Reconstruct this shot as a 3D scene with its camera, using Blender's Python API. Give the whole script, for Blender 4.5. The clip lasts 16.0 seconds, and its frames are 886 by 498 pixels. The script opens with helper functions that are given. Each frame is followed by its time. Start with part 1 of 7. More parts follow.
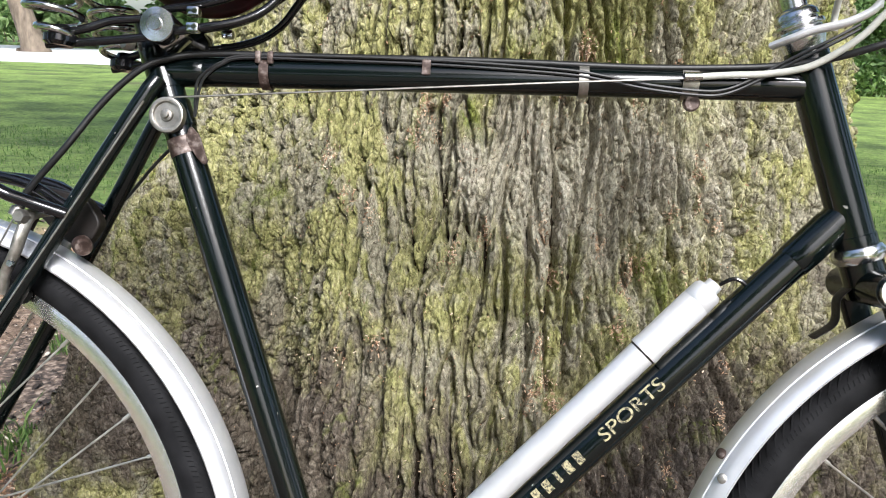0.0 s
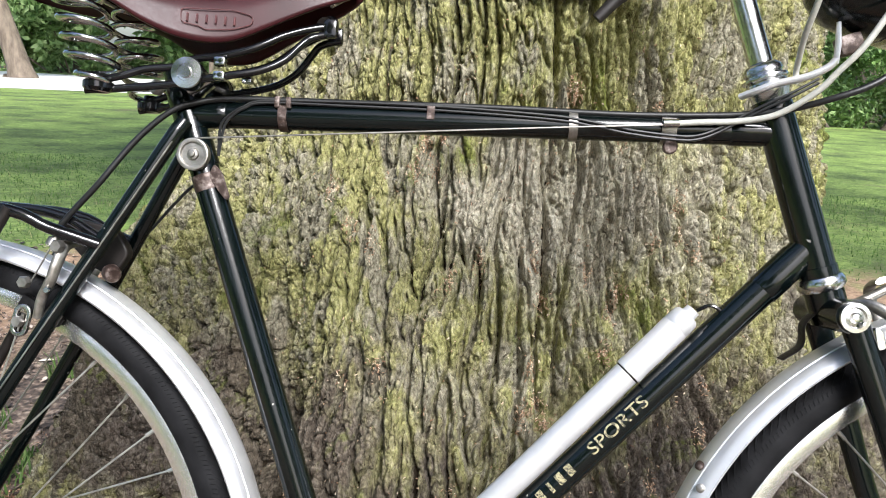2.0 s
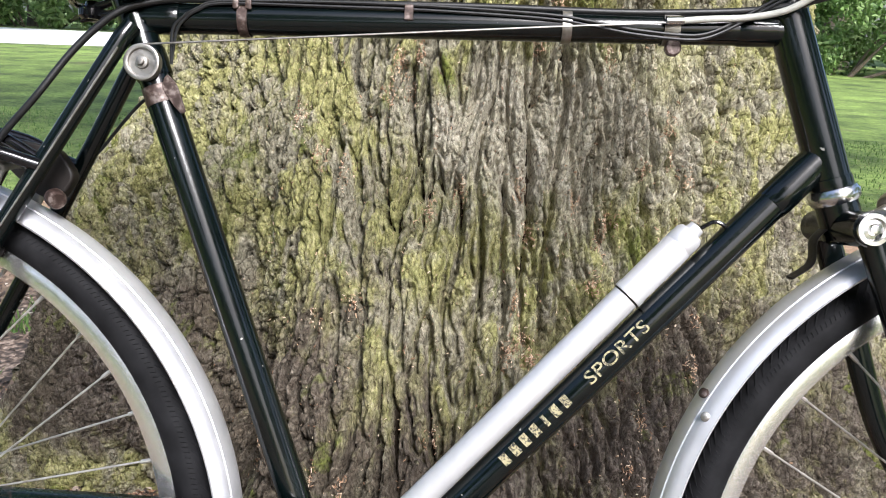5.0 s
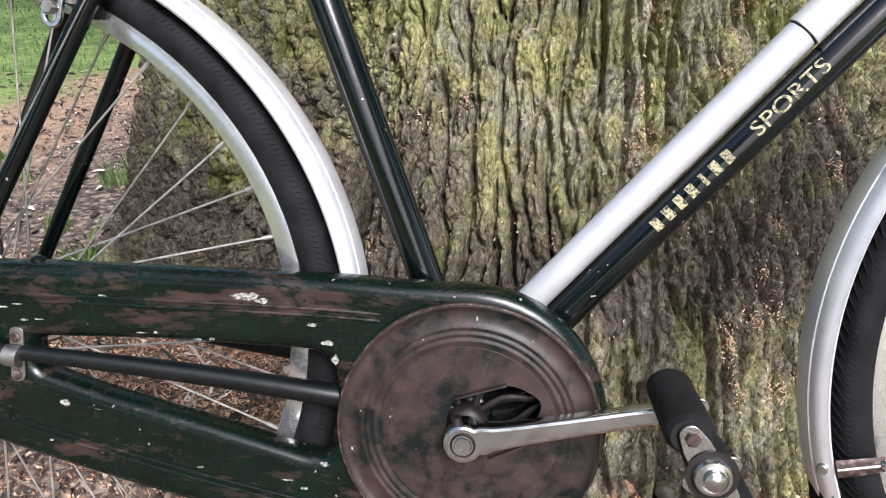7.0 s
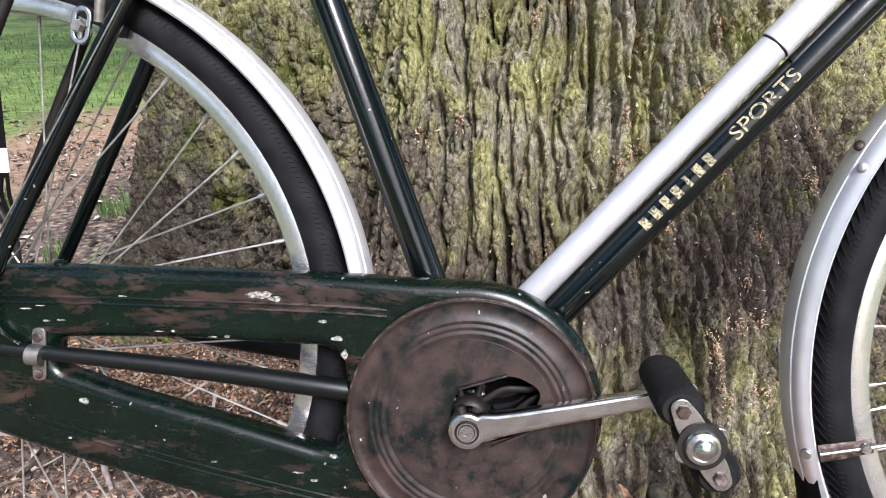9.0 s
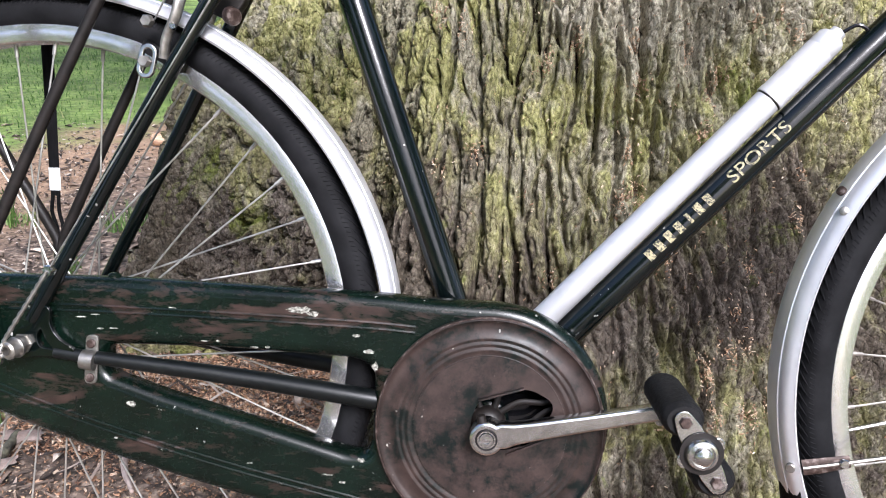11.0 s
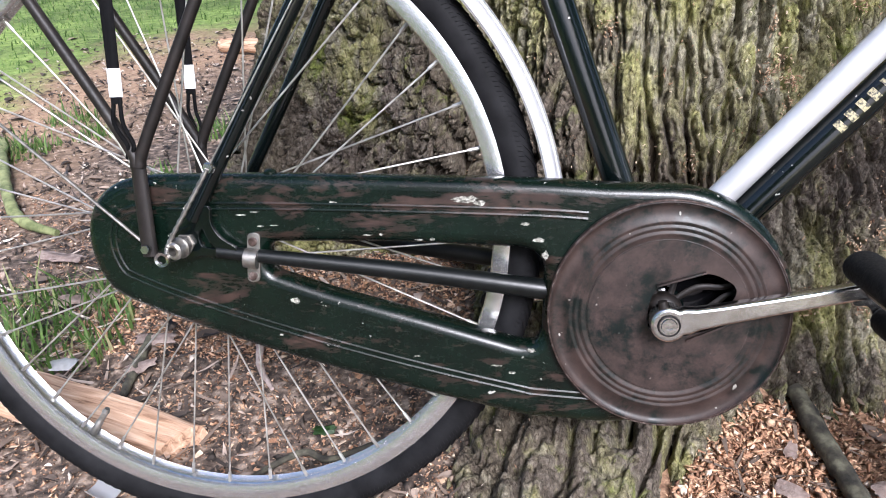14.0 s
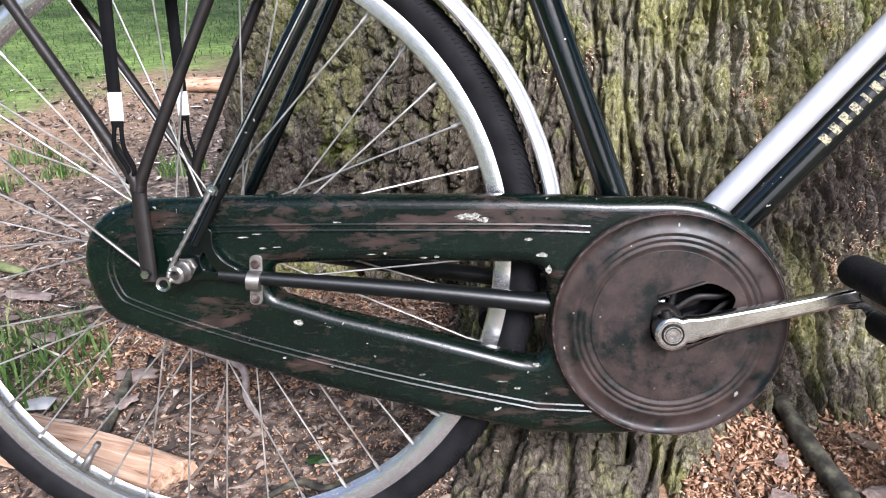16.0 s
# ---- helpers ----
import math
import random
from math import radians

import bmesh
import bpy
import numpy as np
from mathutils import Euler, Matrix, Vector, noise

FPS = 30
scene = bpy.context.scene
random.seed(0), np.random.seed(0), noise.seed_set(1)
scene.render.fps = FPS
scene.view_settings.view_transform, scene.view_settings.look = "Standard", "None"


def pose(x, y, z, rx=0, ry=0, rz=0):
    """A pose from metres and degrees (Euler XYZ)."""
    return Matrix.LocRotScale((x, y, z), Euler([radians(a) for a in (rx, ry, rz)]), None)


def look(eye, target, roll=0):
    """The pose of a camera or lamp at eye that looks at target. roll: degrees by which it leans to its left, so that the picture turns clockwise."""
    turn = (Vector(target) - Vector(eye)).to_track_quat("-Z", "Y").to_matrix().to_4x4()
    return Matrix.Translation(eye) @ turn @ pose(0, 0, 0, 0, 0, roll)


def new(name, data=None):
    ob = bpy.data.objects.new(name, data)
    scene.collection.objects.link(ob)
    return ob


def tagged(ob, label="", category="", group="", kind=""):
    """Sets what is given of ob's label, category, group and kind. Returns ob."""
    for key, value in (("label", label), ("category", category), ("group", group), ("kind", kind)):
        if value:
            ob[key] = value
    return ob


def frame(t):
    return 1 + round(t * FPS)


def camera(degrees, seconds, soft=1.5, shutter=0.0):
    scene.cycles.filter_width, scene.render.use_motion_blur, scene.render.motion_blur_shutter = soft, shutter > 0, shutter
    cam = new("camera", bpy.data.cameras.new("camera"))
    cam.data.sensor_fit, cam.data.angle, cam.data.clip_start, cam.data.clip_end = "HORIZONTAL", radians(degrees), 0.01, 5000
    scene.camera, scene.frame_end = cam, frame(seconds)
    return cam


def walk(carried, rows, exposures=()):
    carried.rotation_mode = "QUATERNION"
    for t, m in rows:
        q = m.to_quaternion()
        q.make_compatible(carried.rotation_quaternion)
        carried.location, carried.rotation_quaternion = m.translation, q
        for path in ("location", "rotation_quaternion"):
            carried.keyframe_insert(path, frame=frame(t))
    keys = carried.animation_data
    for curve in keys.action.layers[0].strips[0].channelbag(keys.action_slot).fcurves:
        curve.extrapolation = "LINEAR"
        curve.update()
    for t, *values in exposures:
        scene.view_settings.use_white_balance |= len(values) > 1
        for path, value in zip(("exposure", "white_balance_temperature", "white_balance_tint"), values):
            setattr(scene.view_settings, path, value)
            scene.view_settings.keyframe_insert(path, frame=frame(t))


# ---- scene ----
cam = camera(59.4, 16.0, soft=1.0)
# The bicycle leans with its top towards the trunk; the path is written in the bicycle's own axes.
TILT = 12.5
BIKE = pose(0, 0, 0, -TILT, 0, 0)
PATH = [
    (0, (0.122, -0.684, 0.7), (-0.038, 1.308, 0.619), 3.3),
    (0.5, (0.117, -0.698, 0.702), (-0.079, 1.291, 0.641), 3.9),
    (1, (0.114, -0.713, 0.703), (-0.085, 1.277, 0.653), 3.7),
    (1.5, (0.116, -0.728, 0.703), (-0.05, 1.265, 0.664), 3.6),
    (2, (0.111, -0.749, 0.703), (-0.016, 1.247, 0.694), 3.5),
    (2.5, (0.123, -0.763, 0.709), (0.077, 1.236, 0.719), 3.4),
    (3, (0.14, -0.76, 0.713), (0.148, 1.239, 0.743), 3.5),
    (5.3, (0.091, -0.677, 0.655), (0.013, 1.315, 0.492), 2.1),
    (5.5, (0.086, -0.673, 0.644), (-0.02, 1.315, 0.453), 1.6),
    (6, (0.071, -0.655, 0.605), (-0.085, 1.321, 0.338), 0.8),
    (6.5, (0.055, -0.641, 0.574), (-0.134, 1.318, 0.22), 0.5),
    (7, (0.044, -0.635, 0.553), (-0.17, 1.31, 0.137), 0.5),
    (7.5, (0.042, -0.635, 0.543), (-0.162, 1.315, 0.146), 1.0),
    (8, (0.04, -0.644, 0.535), (-0.153, 1.313, 0.172), 1.1),
    (8.5, (0.043, -0.658, 0.528), (-0.15, 1.303, 0.185), 0.5),
    (9, (0.036, -0.682, 0.528), (-0.148, 1.284, 0.212), 0.2),
    (11.3, (0.003, -0.755, 0.541), (-0.14, 1.224, 0.288), 2.1),
    (11.5, (0.002, -0.75, 0.544), (-0.146, 1.22, 0.233), 1.9),
    (12, (-0.032, -0.745, 0.537), (-0.229, 1.187, 0.058), 1.0),
    (12.5, (-0.062, -0.732, 0.514), (-0.398, 1.184, 0.049), -0.5),
    (13, (-0.091, -0.707, 0.514), (-0.46, 1.201, 0.041), -1.7),
    (13.5, (-0.109, -0.724, 0.507), (-0.435, 1.187, 0.015), -1.3),
    (14, (-0.107, -0.736, 0.516), (-0.368, 1.183, 0.016), -0.8),
    (14.5, (-0.11, -0.741, 0.518), (-0.346, 1.178, 0.009), -0.9),
    (15, (-0.122, -0.749, 0.511), (-0.366, 1.174, 0.02), -2.6),
    (15.5, (-0.148, -0.759, 0.51), (-0.362, 1.179, 0.062), -2.3),
    (16, (-0.151, -0.752, 0.499), (-0.298, 1.201, 0.095), -1.4),
]
walk(cam, [(t, BIKE @ look(eye, target, roll)) for t, eye, target, roll in PATH],
     exposures=[(0.0, 0.66, 6100, 10), (3.0, 0.66, 6100, 10), (6.0, 0.68, 6050, 14), (16.0, 0.74, 5800, 16)])

# ---------------------------------------------------------------- light
world = bpy.data.worlds.new("sky")
scene.world = world
world.use_nodes = True
wn = world.node_tree.nodes
sky = wn.new("ShaderNodeTexSky")
sky.sky_type = "NISHITA"
sky.sun_disc = False
sky.sun_elevation = radians(42)
sky.sun_rotation = radians(157)
sky.air_density, sky.dust_density = 1.0, 3.0
world.node_tree.links.new(sky.outputs[0], wn["Background"].inputs[0])
wn["Background"].inputs[1].default_value = 0.17
sun_lamp = bpy.data.lights.new("sun", "SUN")
sun_lamp.energy, sun_lamp.angle, sun_lamp.color = 4.5, radians(22), (1.0, 0.98, 0.95)
sun = new("sun", sun_lamp)
sun.matrix_world = look((1.25, -3.0, 3.1), (0, 0, 0.35))

# ---------------------------------------------------------------- materials


def ramp(nt, fac, stops):
    n = nt.nodes.new("ShaderNodeValToRGB")
    el = n.color_ramp.elements
    while len(el) < len(stops):
        el.new(0.5)
    for e, (p, c) in zip(el, stops):
        e.position = p
        e.color = (*c, 1) if len(c) == 3 else c
    nt.links.new(fac, n.inputs[0])
    return n.outputs[0]


def noise_tex(nt, scale, detail=6.0, rough=0.55, stretch=(1, 1, 1), warp=0.0):
    co = nt.nodes.new("ShaderNodeTexCoord")
    mp = nt.nodes.new("ShaderNodeMapping")
    mp.inputs["Scale"].default_value = stretch
    nt.links.new(co.outputs["Object"], mp.inputs[0])
    t = nt.nodes.new("ShaderNodeTexNoise")
    t.inputs["Scale"].default_value = scale
    t.inputs["Detail"].default_value = detail
    t.inputs["Roughness"].default_value = rough
    t.inputs["Distortion"].default_value = warp
    nt.links.new(mp.outputs[0], t.inputs["Vector"])
    return t.outputs["Fac"]


def mixc(nt, fac, a, b, kind="MIX"):
    m = nt.nodes.new("ShaderNodeMix")
    m.data_type = "RGBA"
    m.blend_type = kind
    for i, v in ((6, a), (7, b)):
        if isinstance(v, tuple):
            m.inputs[i].default_value = (*v, 1)
        else:
            nt.links.new(v, m.inputs[i])
    if isinstance(fac, float):
        m.inputs[0].default_value = fac
    else:
        nt.links.new(fac, m.inputs[0])
    return m.outputs[2]


def maths(nt, op, a, b=None, clamp=False):
    m = nt.nodes.new("ShaderNodeMath")
    m.operation = op
    m.use_clamp = clamp
    for i, v in enumerate((a, b)):
        if v is None:
            continue
        if isinstance(v, (int, float)):
            m.inputs[i].default_value = v
        else:
            nt.links.new(v, m.inputs[i])
    return m.outputs[0]


def bump(nt, bsdf, height, strength, dist):
    b = nt.nodes.new("ShaderNodeBump")
    b.inputs["Strength"].default_value = strength
    b.inputs["Distance"].default_value = dist
    nt.links.new(height, b.inputs["Height"])
    nt.links.new(b.outputs[0], bsdf.inputs["Normal"])


def start(name):
    m = bpy.data.materials.new(name)
    m.use_nodes = True
    return m, m.node_tree, m.node_tree.nodes["Principled BSDF"]


def surf(name, stops, scale, rough=(0.4, 0.6), metal=0.0, bump_h=0.0, bump_scale=None, stretch=(1, 1, 1), coat=0.0, warp=0.0, spec=0.5):
    """A material whose colour runs over the stops by a noise, with a finer noise for gloss and relief."""
    m, nt, b = start(name)
    nt.links.new(ramp(nt, noise_tex(nt, scale, stretch=stretch, warp=warp), stops), b.inputs["Base Color"])
    fine = noise_tex(nt, bump_scale or scale * 6, stretch=stretch)
    r = nt.nodes.new("ShaderNodeMapRange")
    r.inputs["From Min"].default_value, r.inputs["From Max"].default_value = 0.3, 0.7
    r.inputs["To Min"].default_value, r.inputs["To Max"].default_value = rough
    nt.links.new(fine, r.inputs["Value"])
    nt.links.new(r.outputs[0], b.inputs["Roughness"])
    b.inputs["Metallic"].default_value = metal
    b.inputs["Coat Weight"].default_value = coat
    b.inputs["Specular IOR Level"].default_value = spec
    b.inputs["Coat Roughness"].default_value = 0.08
    if bump_h:
        bump(nt, b, fine, 0.6, bump_h)
    return m


def enamel(name, paint, rust, wear, wear_scale, rough, spots=0.66, spec=0.5, soft=0.05, stretch=(1, 1, 1)):
    """Old stove enamel: dark paint with worn-through brown patches and small pale chips."""
    m, nt, b = start(name)
    b.inputs["Specular IOR Level"].default_value = spec
    patch = ramp(nt, noise_tex(nt, wear_scale, 12, 0.74, stretch, 0.3), [(wear - soft, (0, 0, 0)), (wear + soft, (1, 1, 1))])
    rub = ramp(nt, noise_tex(nt, wear_scale * 5, 8, 0.75, stretch), [(wear + 0.02, (0, 0, 0)), (wear + 0.10, (0.55, 0.55, 0.55))])
    patch = mixc(nt, 1.0, patch, rub, "SCREEN")
    chips = ramp(nt, noise_tex(nt, 160, 2, 0.4), [(spots, (0, 0, 0)), (spots + 0.02, (1, 1, 1))])
    zone = ramp(nt, noise_tex(nt, 14, 3), [(0.52, (0, 0, 0)), (0.6, (1, 1, 1))])
    chips = mixc(nt, 1.0, chips, zone, "MULTIPLY")
    tone = ramp(nt, noise_tex(nt, 22, 6), [(0.3, tuple(0.6 * c for c in paint)), (0.7, tuple(1.5 * c for c in paint))])
    brown = ramp(nt, noise_tex(nt, 60, 8, 0.7), [(0.3, tuple(0.5 * c for c in rust)), (0.7, tuple(1.6 * c for c in rust))])
    col = mixc(nt, patch, tone, brown)
    col = mixc(nt, chips, col, (0.32, 0.31, 0.28))
    nt.links.new(col, b.inputs["Base Color"])
    grain = noise_tex(nt, 240, 5)
    rr = maths(nt, "ADD", maths(nt, "MULTIPLY", patch, 0.16), maths(nt, "MULTIPLY", grain, 0.12))
    rr = maths(nt, "ADD", rr, rough)
    nt.links.new(rr, b.inputs["Roughness"])
    bump(nt, b, maths(nt, "ADD", maths(nt, "MULTIPLY", patch, -0.6), maths(nt, "MULTIPLY", grain, 0.4)), 0.15, 0.0004)
    return m


M_PAINT = enamel("black_green_enamel", (0.0013, 0.0028, 0.0028), (0.03, 0.02, 0.014), 0.75, 30, 0.10, 0.735)
M_CASE = enamel("worn_green_enamel", (0.0014, 0.0052, 0.0032), (0.028, 0.0162, 0.0126), 0.568, 22, 0.20, 0.735, 0.36, 0.035, (0.5, 1, 1.6))
M_DISC = enamel("rubbed_brown_enamel", (0.0035, 0.0062, 0.0056), (0.029, 0.0188, 0.0160), 0.480, 17, 0.26, 0.73, 0.30, 0.05)
M_STAY = surf("satin_black_green_enamel", [(0.3, (0.002, 0.003, 0.003)), (0.7, (0.005, 0.006, 0.006))], 60, (0.30, 0.42), spec=0.35)
M_SPRING = surf("tarnished_spring_steel", [(0.3, (0.30, 0.30, 0.30)), (0.7, (0.60, 0.60, 0.60))], 60, (0.10, 0.18), metal=1.0)
M_BARE = surf("flaked_primer", [(0.38, (0.04, 0.038, 0.030)), (0.5, (0.20, 0.195, 0.165)), (0.62, (0.42, 0.41, 0.36))], 320, (0.5, 0.7))
M_RACK = surf("dull_brown_black_enamel", [(0.3, (0.005, 0.004, 0.0035)), (0.7, (0.016, 0.0125, 0.011))], 60, (0.42, 0.6), spec=0.3)
M_BLACK = surf("black_gloss_steel", [(0.3, (0.003, 0.003, 0.0035)), (0.7, (0.007, 0.007, 0.008))], 60, (0.06, 0.14))
M_GUARD = surf("brushed_aluminium", [(0.25, (0.56, 0.56, 0.58)), (0.75, (0.74, 0.74, 0.76))], 25, (0.30, 0.44), metal=0.55)
M_PUMP = surf("silver_painted_metal", [(0.25, (0.54, 0.54, 0.56)), (0.75, (0.64, 0.64, 0.65))], 40, (0.40, 0.50), metal=0.5)
M_CHROME = surf("chromed_steel", [(0.32, (0.40, 0.39, 0.37)), (0.5, (0.56, 0.56, 0.55)), (0.7, (0.64, 0.64, 0.64))], 60, (0.18, 0.26), metal=1.0)
M_DULL = surf("dull_plated_steel", [(0.3, (0.20, 0.185, 0.165)), (0.7, (0.42, 0.40, 0.37))], 90, (0.3, 0.5), metal=0.9)
M_RUST = surf("rusty_steel", [(0.38, (0.030, 0.017, 0.013)), (0.52, (0.065, 0.042, 0.035)), (0.66, (0.19, 0.155, 0.14))], 160, (0.4, 0.65), metal=0.4, bump_h=0.0002)
M_RIM = surf("plated_rim", [(0.3, (0.64, 0.64, 0.63)), (0.7, (0.70, 0.70, 0.69))], 30, (0.22, 0.27), metal=0.92)
M_SPOKE = surf("dull_spoke_steel", [(0.3, (0.30, 0.28, 0.25)), (0.7, (0.60, 0.58, 0.54))], 60, (0.3, 0.5), metal=0.8)
M_TYRE = surf("worn_black_rubber", [(0.3, (0.0045, 0.0045, 0.0050)), (0.7, (0.013, 0.013, 0.0142))], 45, (0.6, 0.75), bump_h=0.00012, bump_scale=260, spec=0.10)
M_RUBBER = surf("black_pedal_rubber", [(0.3, (0.004, 0.004, 0.0045)), (0.7, (0.011, 0.0105, 0.0105))], 80, (0.6, 0.8), bump_h=0.0004, spec=0.2)
M_CABLE = surf("grey_cable_housing", [(0.3, (0.30, 0.30, 0.27)), (0.7, (0.44, 0.43, 0.39))], 120, (0.4, 0.6))
M_CABLE_BLACK = surf("black_cable_housing", [(0.3, (0.004, 0.004, 0.0045)), (0.7, (0.009, 0.009, 0.009))], 150, (0.35, 0.55))
M_LEATHER = surf("maroon_leather", [(0.25, (0.022, 0.0040, 0.0055)), (0.75, (0.044, 0.0085, 0.0110))], 22, (0.34, 0.44), bump_h=0.00008, bump_scale=420, spec=0.22)
M_GOLD = surf("worn_gold_transfer", [(0.42, (0.02, 0.018, 0.011)), (0.54, (0.33, 0.29, 0.165))], 420, (0.4, 0.6))
M_STRAP = surf("black_elastic_webbing", [(0.3, (0.002, 0.002, 0.0024)), (0.7, (0.006, 0.006, 0.0065))], 200, (0.75, 0.9), bump_h=0.0004, bump_scale=700, stretch=(1, 1, 0.2), spec=0.1)
M_TAPE = surf("white_reflective_tape", [(0.3, (0.62, 0.62, 0.62)), (0.7, (0.8, 0.8, 0.8))], 90, (0.35, 0.5))
M_LETTER_PRESS = surf("pressed_leather_mark", [(0.3, (0.06, 0.018, 0.020)), (0.7, (0.11, 0.042, 0.042))], 60, (0.35, 0.5))


def bark_material():
    m, nt, b = start("oak_bark")
    grain = noise_tex(nt, 95, 10, 0.78, (1, 1, 0.8), 0.2)
    big = noise_tex(nt, 3.2, 5, 0.6, (1, 1, 0.6), 0.6)
    mid = noise_tex(nt, 15, 8, 0.72, (1, 1, 0.5), 0.4)
    wood = ramp(nt, grain, [(0.34, (0.046, 0.036, 0.026)), (0.46, (0.090, 0.073, 0.054)), (0.56, (0.138, 0.116, 0.088)), (0.68, (0.25, 0.22, 0.175))])
    pink = ramp(nt, grain, [(0.34, (0.066, 0.053, 0.044)), (0.5, (0.130, 0.108, 0.091)), (0.68, (0.26, 0.228, 0.198))])
    wood = mixc(nt, ramp(nt, big, [(0.42, (0, 0, 0)), (0.62, (1, 1, 1))]), wood, pink)
    grey = ramp(nt, grain, [(0.34, (0.14, 0.128, 0.098)), (0.5, (0.29, 0.268, 0.212)), (0.68, (0.50, 0.47, 0.39))])
    alga = ramp(nt, grain, [(0.34, (0.135, 0.136, 0.045)), (0.46, (0.275, 0.272, 0.105)), (0.57, (0.40, 0.385, 0.175)), (0.68, (0.58, 0.54, 0.34))])
    alga = mixc(nt, ramp(nt, noise_tex(nt, 19, 6, 0.6, (1, 1, 0.55), 0.6), [(0.46, (0, 0, 0)), (0.58, (0.85, 0.85, 0.85))]), alga, grey)
    moss = ramp(nt, grain, [(0.3, (0.055, 0.078, 0.010)), (0.7, (0.235, 0.275, 0.045))])
    where = maths(nt, "ADD", maths(nt, "MULTIPLY", noise_tex(nt, 4.5, 6, 0.62, (1, 1, 0.7), 0.8), 0.55), maths(nt, "MULTIPLY", mid, 0.45))
    co = nt.nodes.new("ShaderNodeTexCoord")
    sep = nt.nodes.new("ShaderNodeSeparateXYZ")
    nt.links.new(co.outputs["Object"], sep.inputs[0])
    # algae thrive higher on the trunk, where rain runs down, and give out near the earth
    high = nt.nodes.new("ShaderNodeMapRange")
    high.inputs["From Min"].default_value, high.inputs["From Max"].default_value = 0.25, 0.72
    high.inputs["To Min"].default_value, high.inputs["To Max"].default_value = -0.135, 0.115
    nt.links.new(sep.outputs["Z"], high.inputs["Value"])
    where = maths(nt, "ADD", where, high.outputs[0])
    # the damp root spurs are green again
    spur = nt.nodes.new("ShaderNodeMapRange")
    spur.inputs["From Min"].default_value, spur.inputs["From Max"].default_value = 0.22, 0.08
    spur.inputs["To Min"].default_value, spur.inputs["To Max"].default_value = 0.0, 0.07
    nt.links.new(sep.outputs["Z"], spur.inputs["Value"])
    where = maths(nt, "ADD", where, spur.outputs[0])
    green = ramp(nt, where, [(0.38, (0, 0, 0)), (0.51, (0.92, 0.92, 0.92))])
    col = mixc(nt, green, wood, alga)
    col = mixc(nt, ramp(nt, noise_tex(nt, 7, 7, 0.7, (1, 1, 0.6), 1.0), [(0.58, (0, 0, 0)), (0.66, (0.8, 0.8, 0.8))]), col, moss)
    # a broad pale grey stretch of bark; brighter light there put into its colour
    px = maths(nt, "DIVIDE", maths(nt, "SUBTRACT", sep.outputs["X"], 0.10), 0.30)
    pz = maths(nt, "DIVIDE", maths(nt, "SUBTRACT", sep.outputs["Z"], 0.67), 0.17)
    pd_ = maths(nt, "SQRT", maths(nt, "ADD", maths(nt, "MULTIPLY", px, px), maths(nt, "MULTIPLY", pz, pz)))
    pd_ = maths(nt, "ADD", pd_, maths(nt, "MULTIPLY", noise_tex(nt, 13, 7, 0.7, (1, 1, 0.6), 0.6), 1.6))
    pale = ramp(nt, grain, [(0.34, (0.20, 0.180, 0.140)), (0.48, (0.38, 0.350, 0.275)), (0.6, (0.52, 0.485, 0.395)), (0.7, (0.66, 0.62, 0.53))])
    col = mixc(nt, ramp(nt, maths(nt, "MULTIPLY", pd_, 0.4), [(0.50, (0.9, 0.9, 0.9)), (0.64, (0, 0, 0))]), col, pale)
    fleck = ramp(nt, noise_tex(nt, 230, 5, 0.75, (1, 1, 0.7)), [(0.36, (0.55, 0.53, 0.50)), (0.5, (1, 1, 1)), (0.64, (1.32, 1.30, 1.26))])
    col = mixc(nt, 1.0, col, fleck, "MULTIPLY")
    # hairline cracks round the scales, and pits, their shade darkened into the colour
    mp = nt.nodes.new("ShaderNodeMapping")
    mp.inputs["Scale"].default_value = (1, 1, 0.5)
    wob = nt.nodes.new("ShaderNodeTexNoise")
    wob.inputs["Scale"].default_value, wob.inputs["Detail"].default_value = 60, 4
    nt.links.new(co.outputs["Object"], wob.inputs["Vector"])
    off = nt.nodes.new("ShaderNodeVectorMath")
    off.operation = "MULTIPLY_ADD"
    off.inputs[1].default_value = (0.016, 0.016, 0.016)
    nt.links.new(wob.outputs["Color"], off.inputs[0])
    nt.links.new(co.outputs["Object"], off.inputs[2])
    nt.links.new(off.outputs[0], mp.inputs[0])
    vor = nt.nodes.new("ShaderNodeTexVoronoi")
    vor.feature = "DISTANCE_TO_EDGE"
    vor.inputs["Scale"].default_value = 85
    nt.links.new(mp.outputs[0], vor.inputs["Vector"])
    scale_edge = ramp(nt, vor.outputs["Distance"], [(0.0, (0, 0, 0)), (0.14, (1, 1, 1))])
    crack_shade = ramp(nt, vor.outputs["Distance"], [(0.0, (0.48, 0.45, 0.42)), (0.07, (1, 1, 1))])
    here = ramp(nt, noise_tex(nt, 30, 4, 0.6), [(0.44, (0, 0, 0)), (0.56, (1, 1, 1))])
    col = mixc(nt, here, col, mixc(nt, 1.0, col, crack_shade, "MULTIPLY"))
    pits = ramp(nt, noise_tex(nt, 170, 4, 0.6, (1, 1, 0.7)), [(0.34, (0.40, 0.36, 0.33)), (0.41, (1, 1, 1))])
    col = mixc(nt, 1.0, col, pits, "MULTIPLY")
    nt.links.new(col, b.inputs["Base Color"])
    b.inputs["Roughness"].default_value = 0.9
    b.inputs["Specular IOR Level"].default_value = 0.15
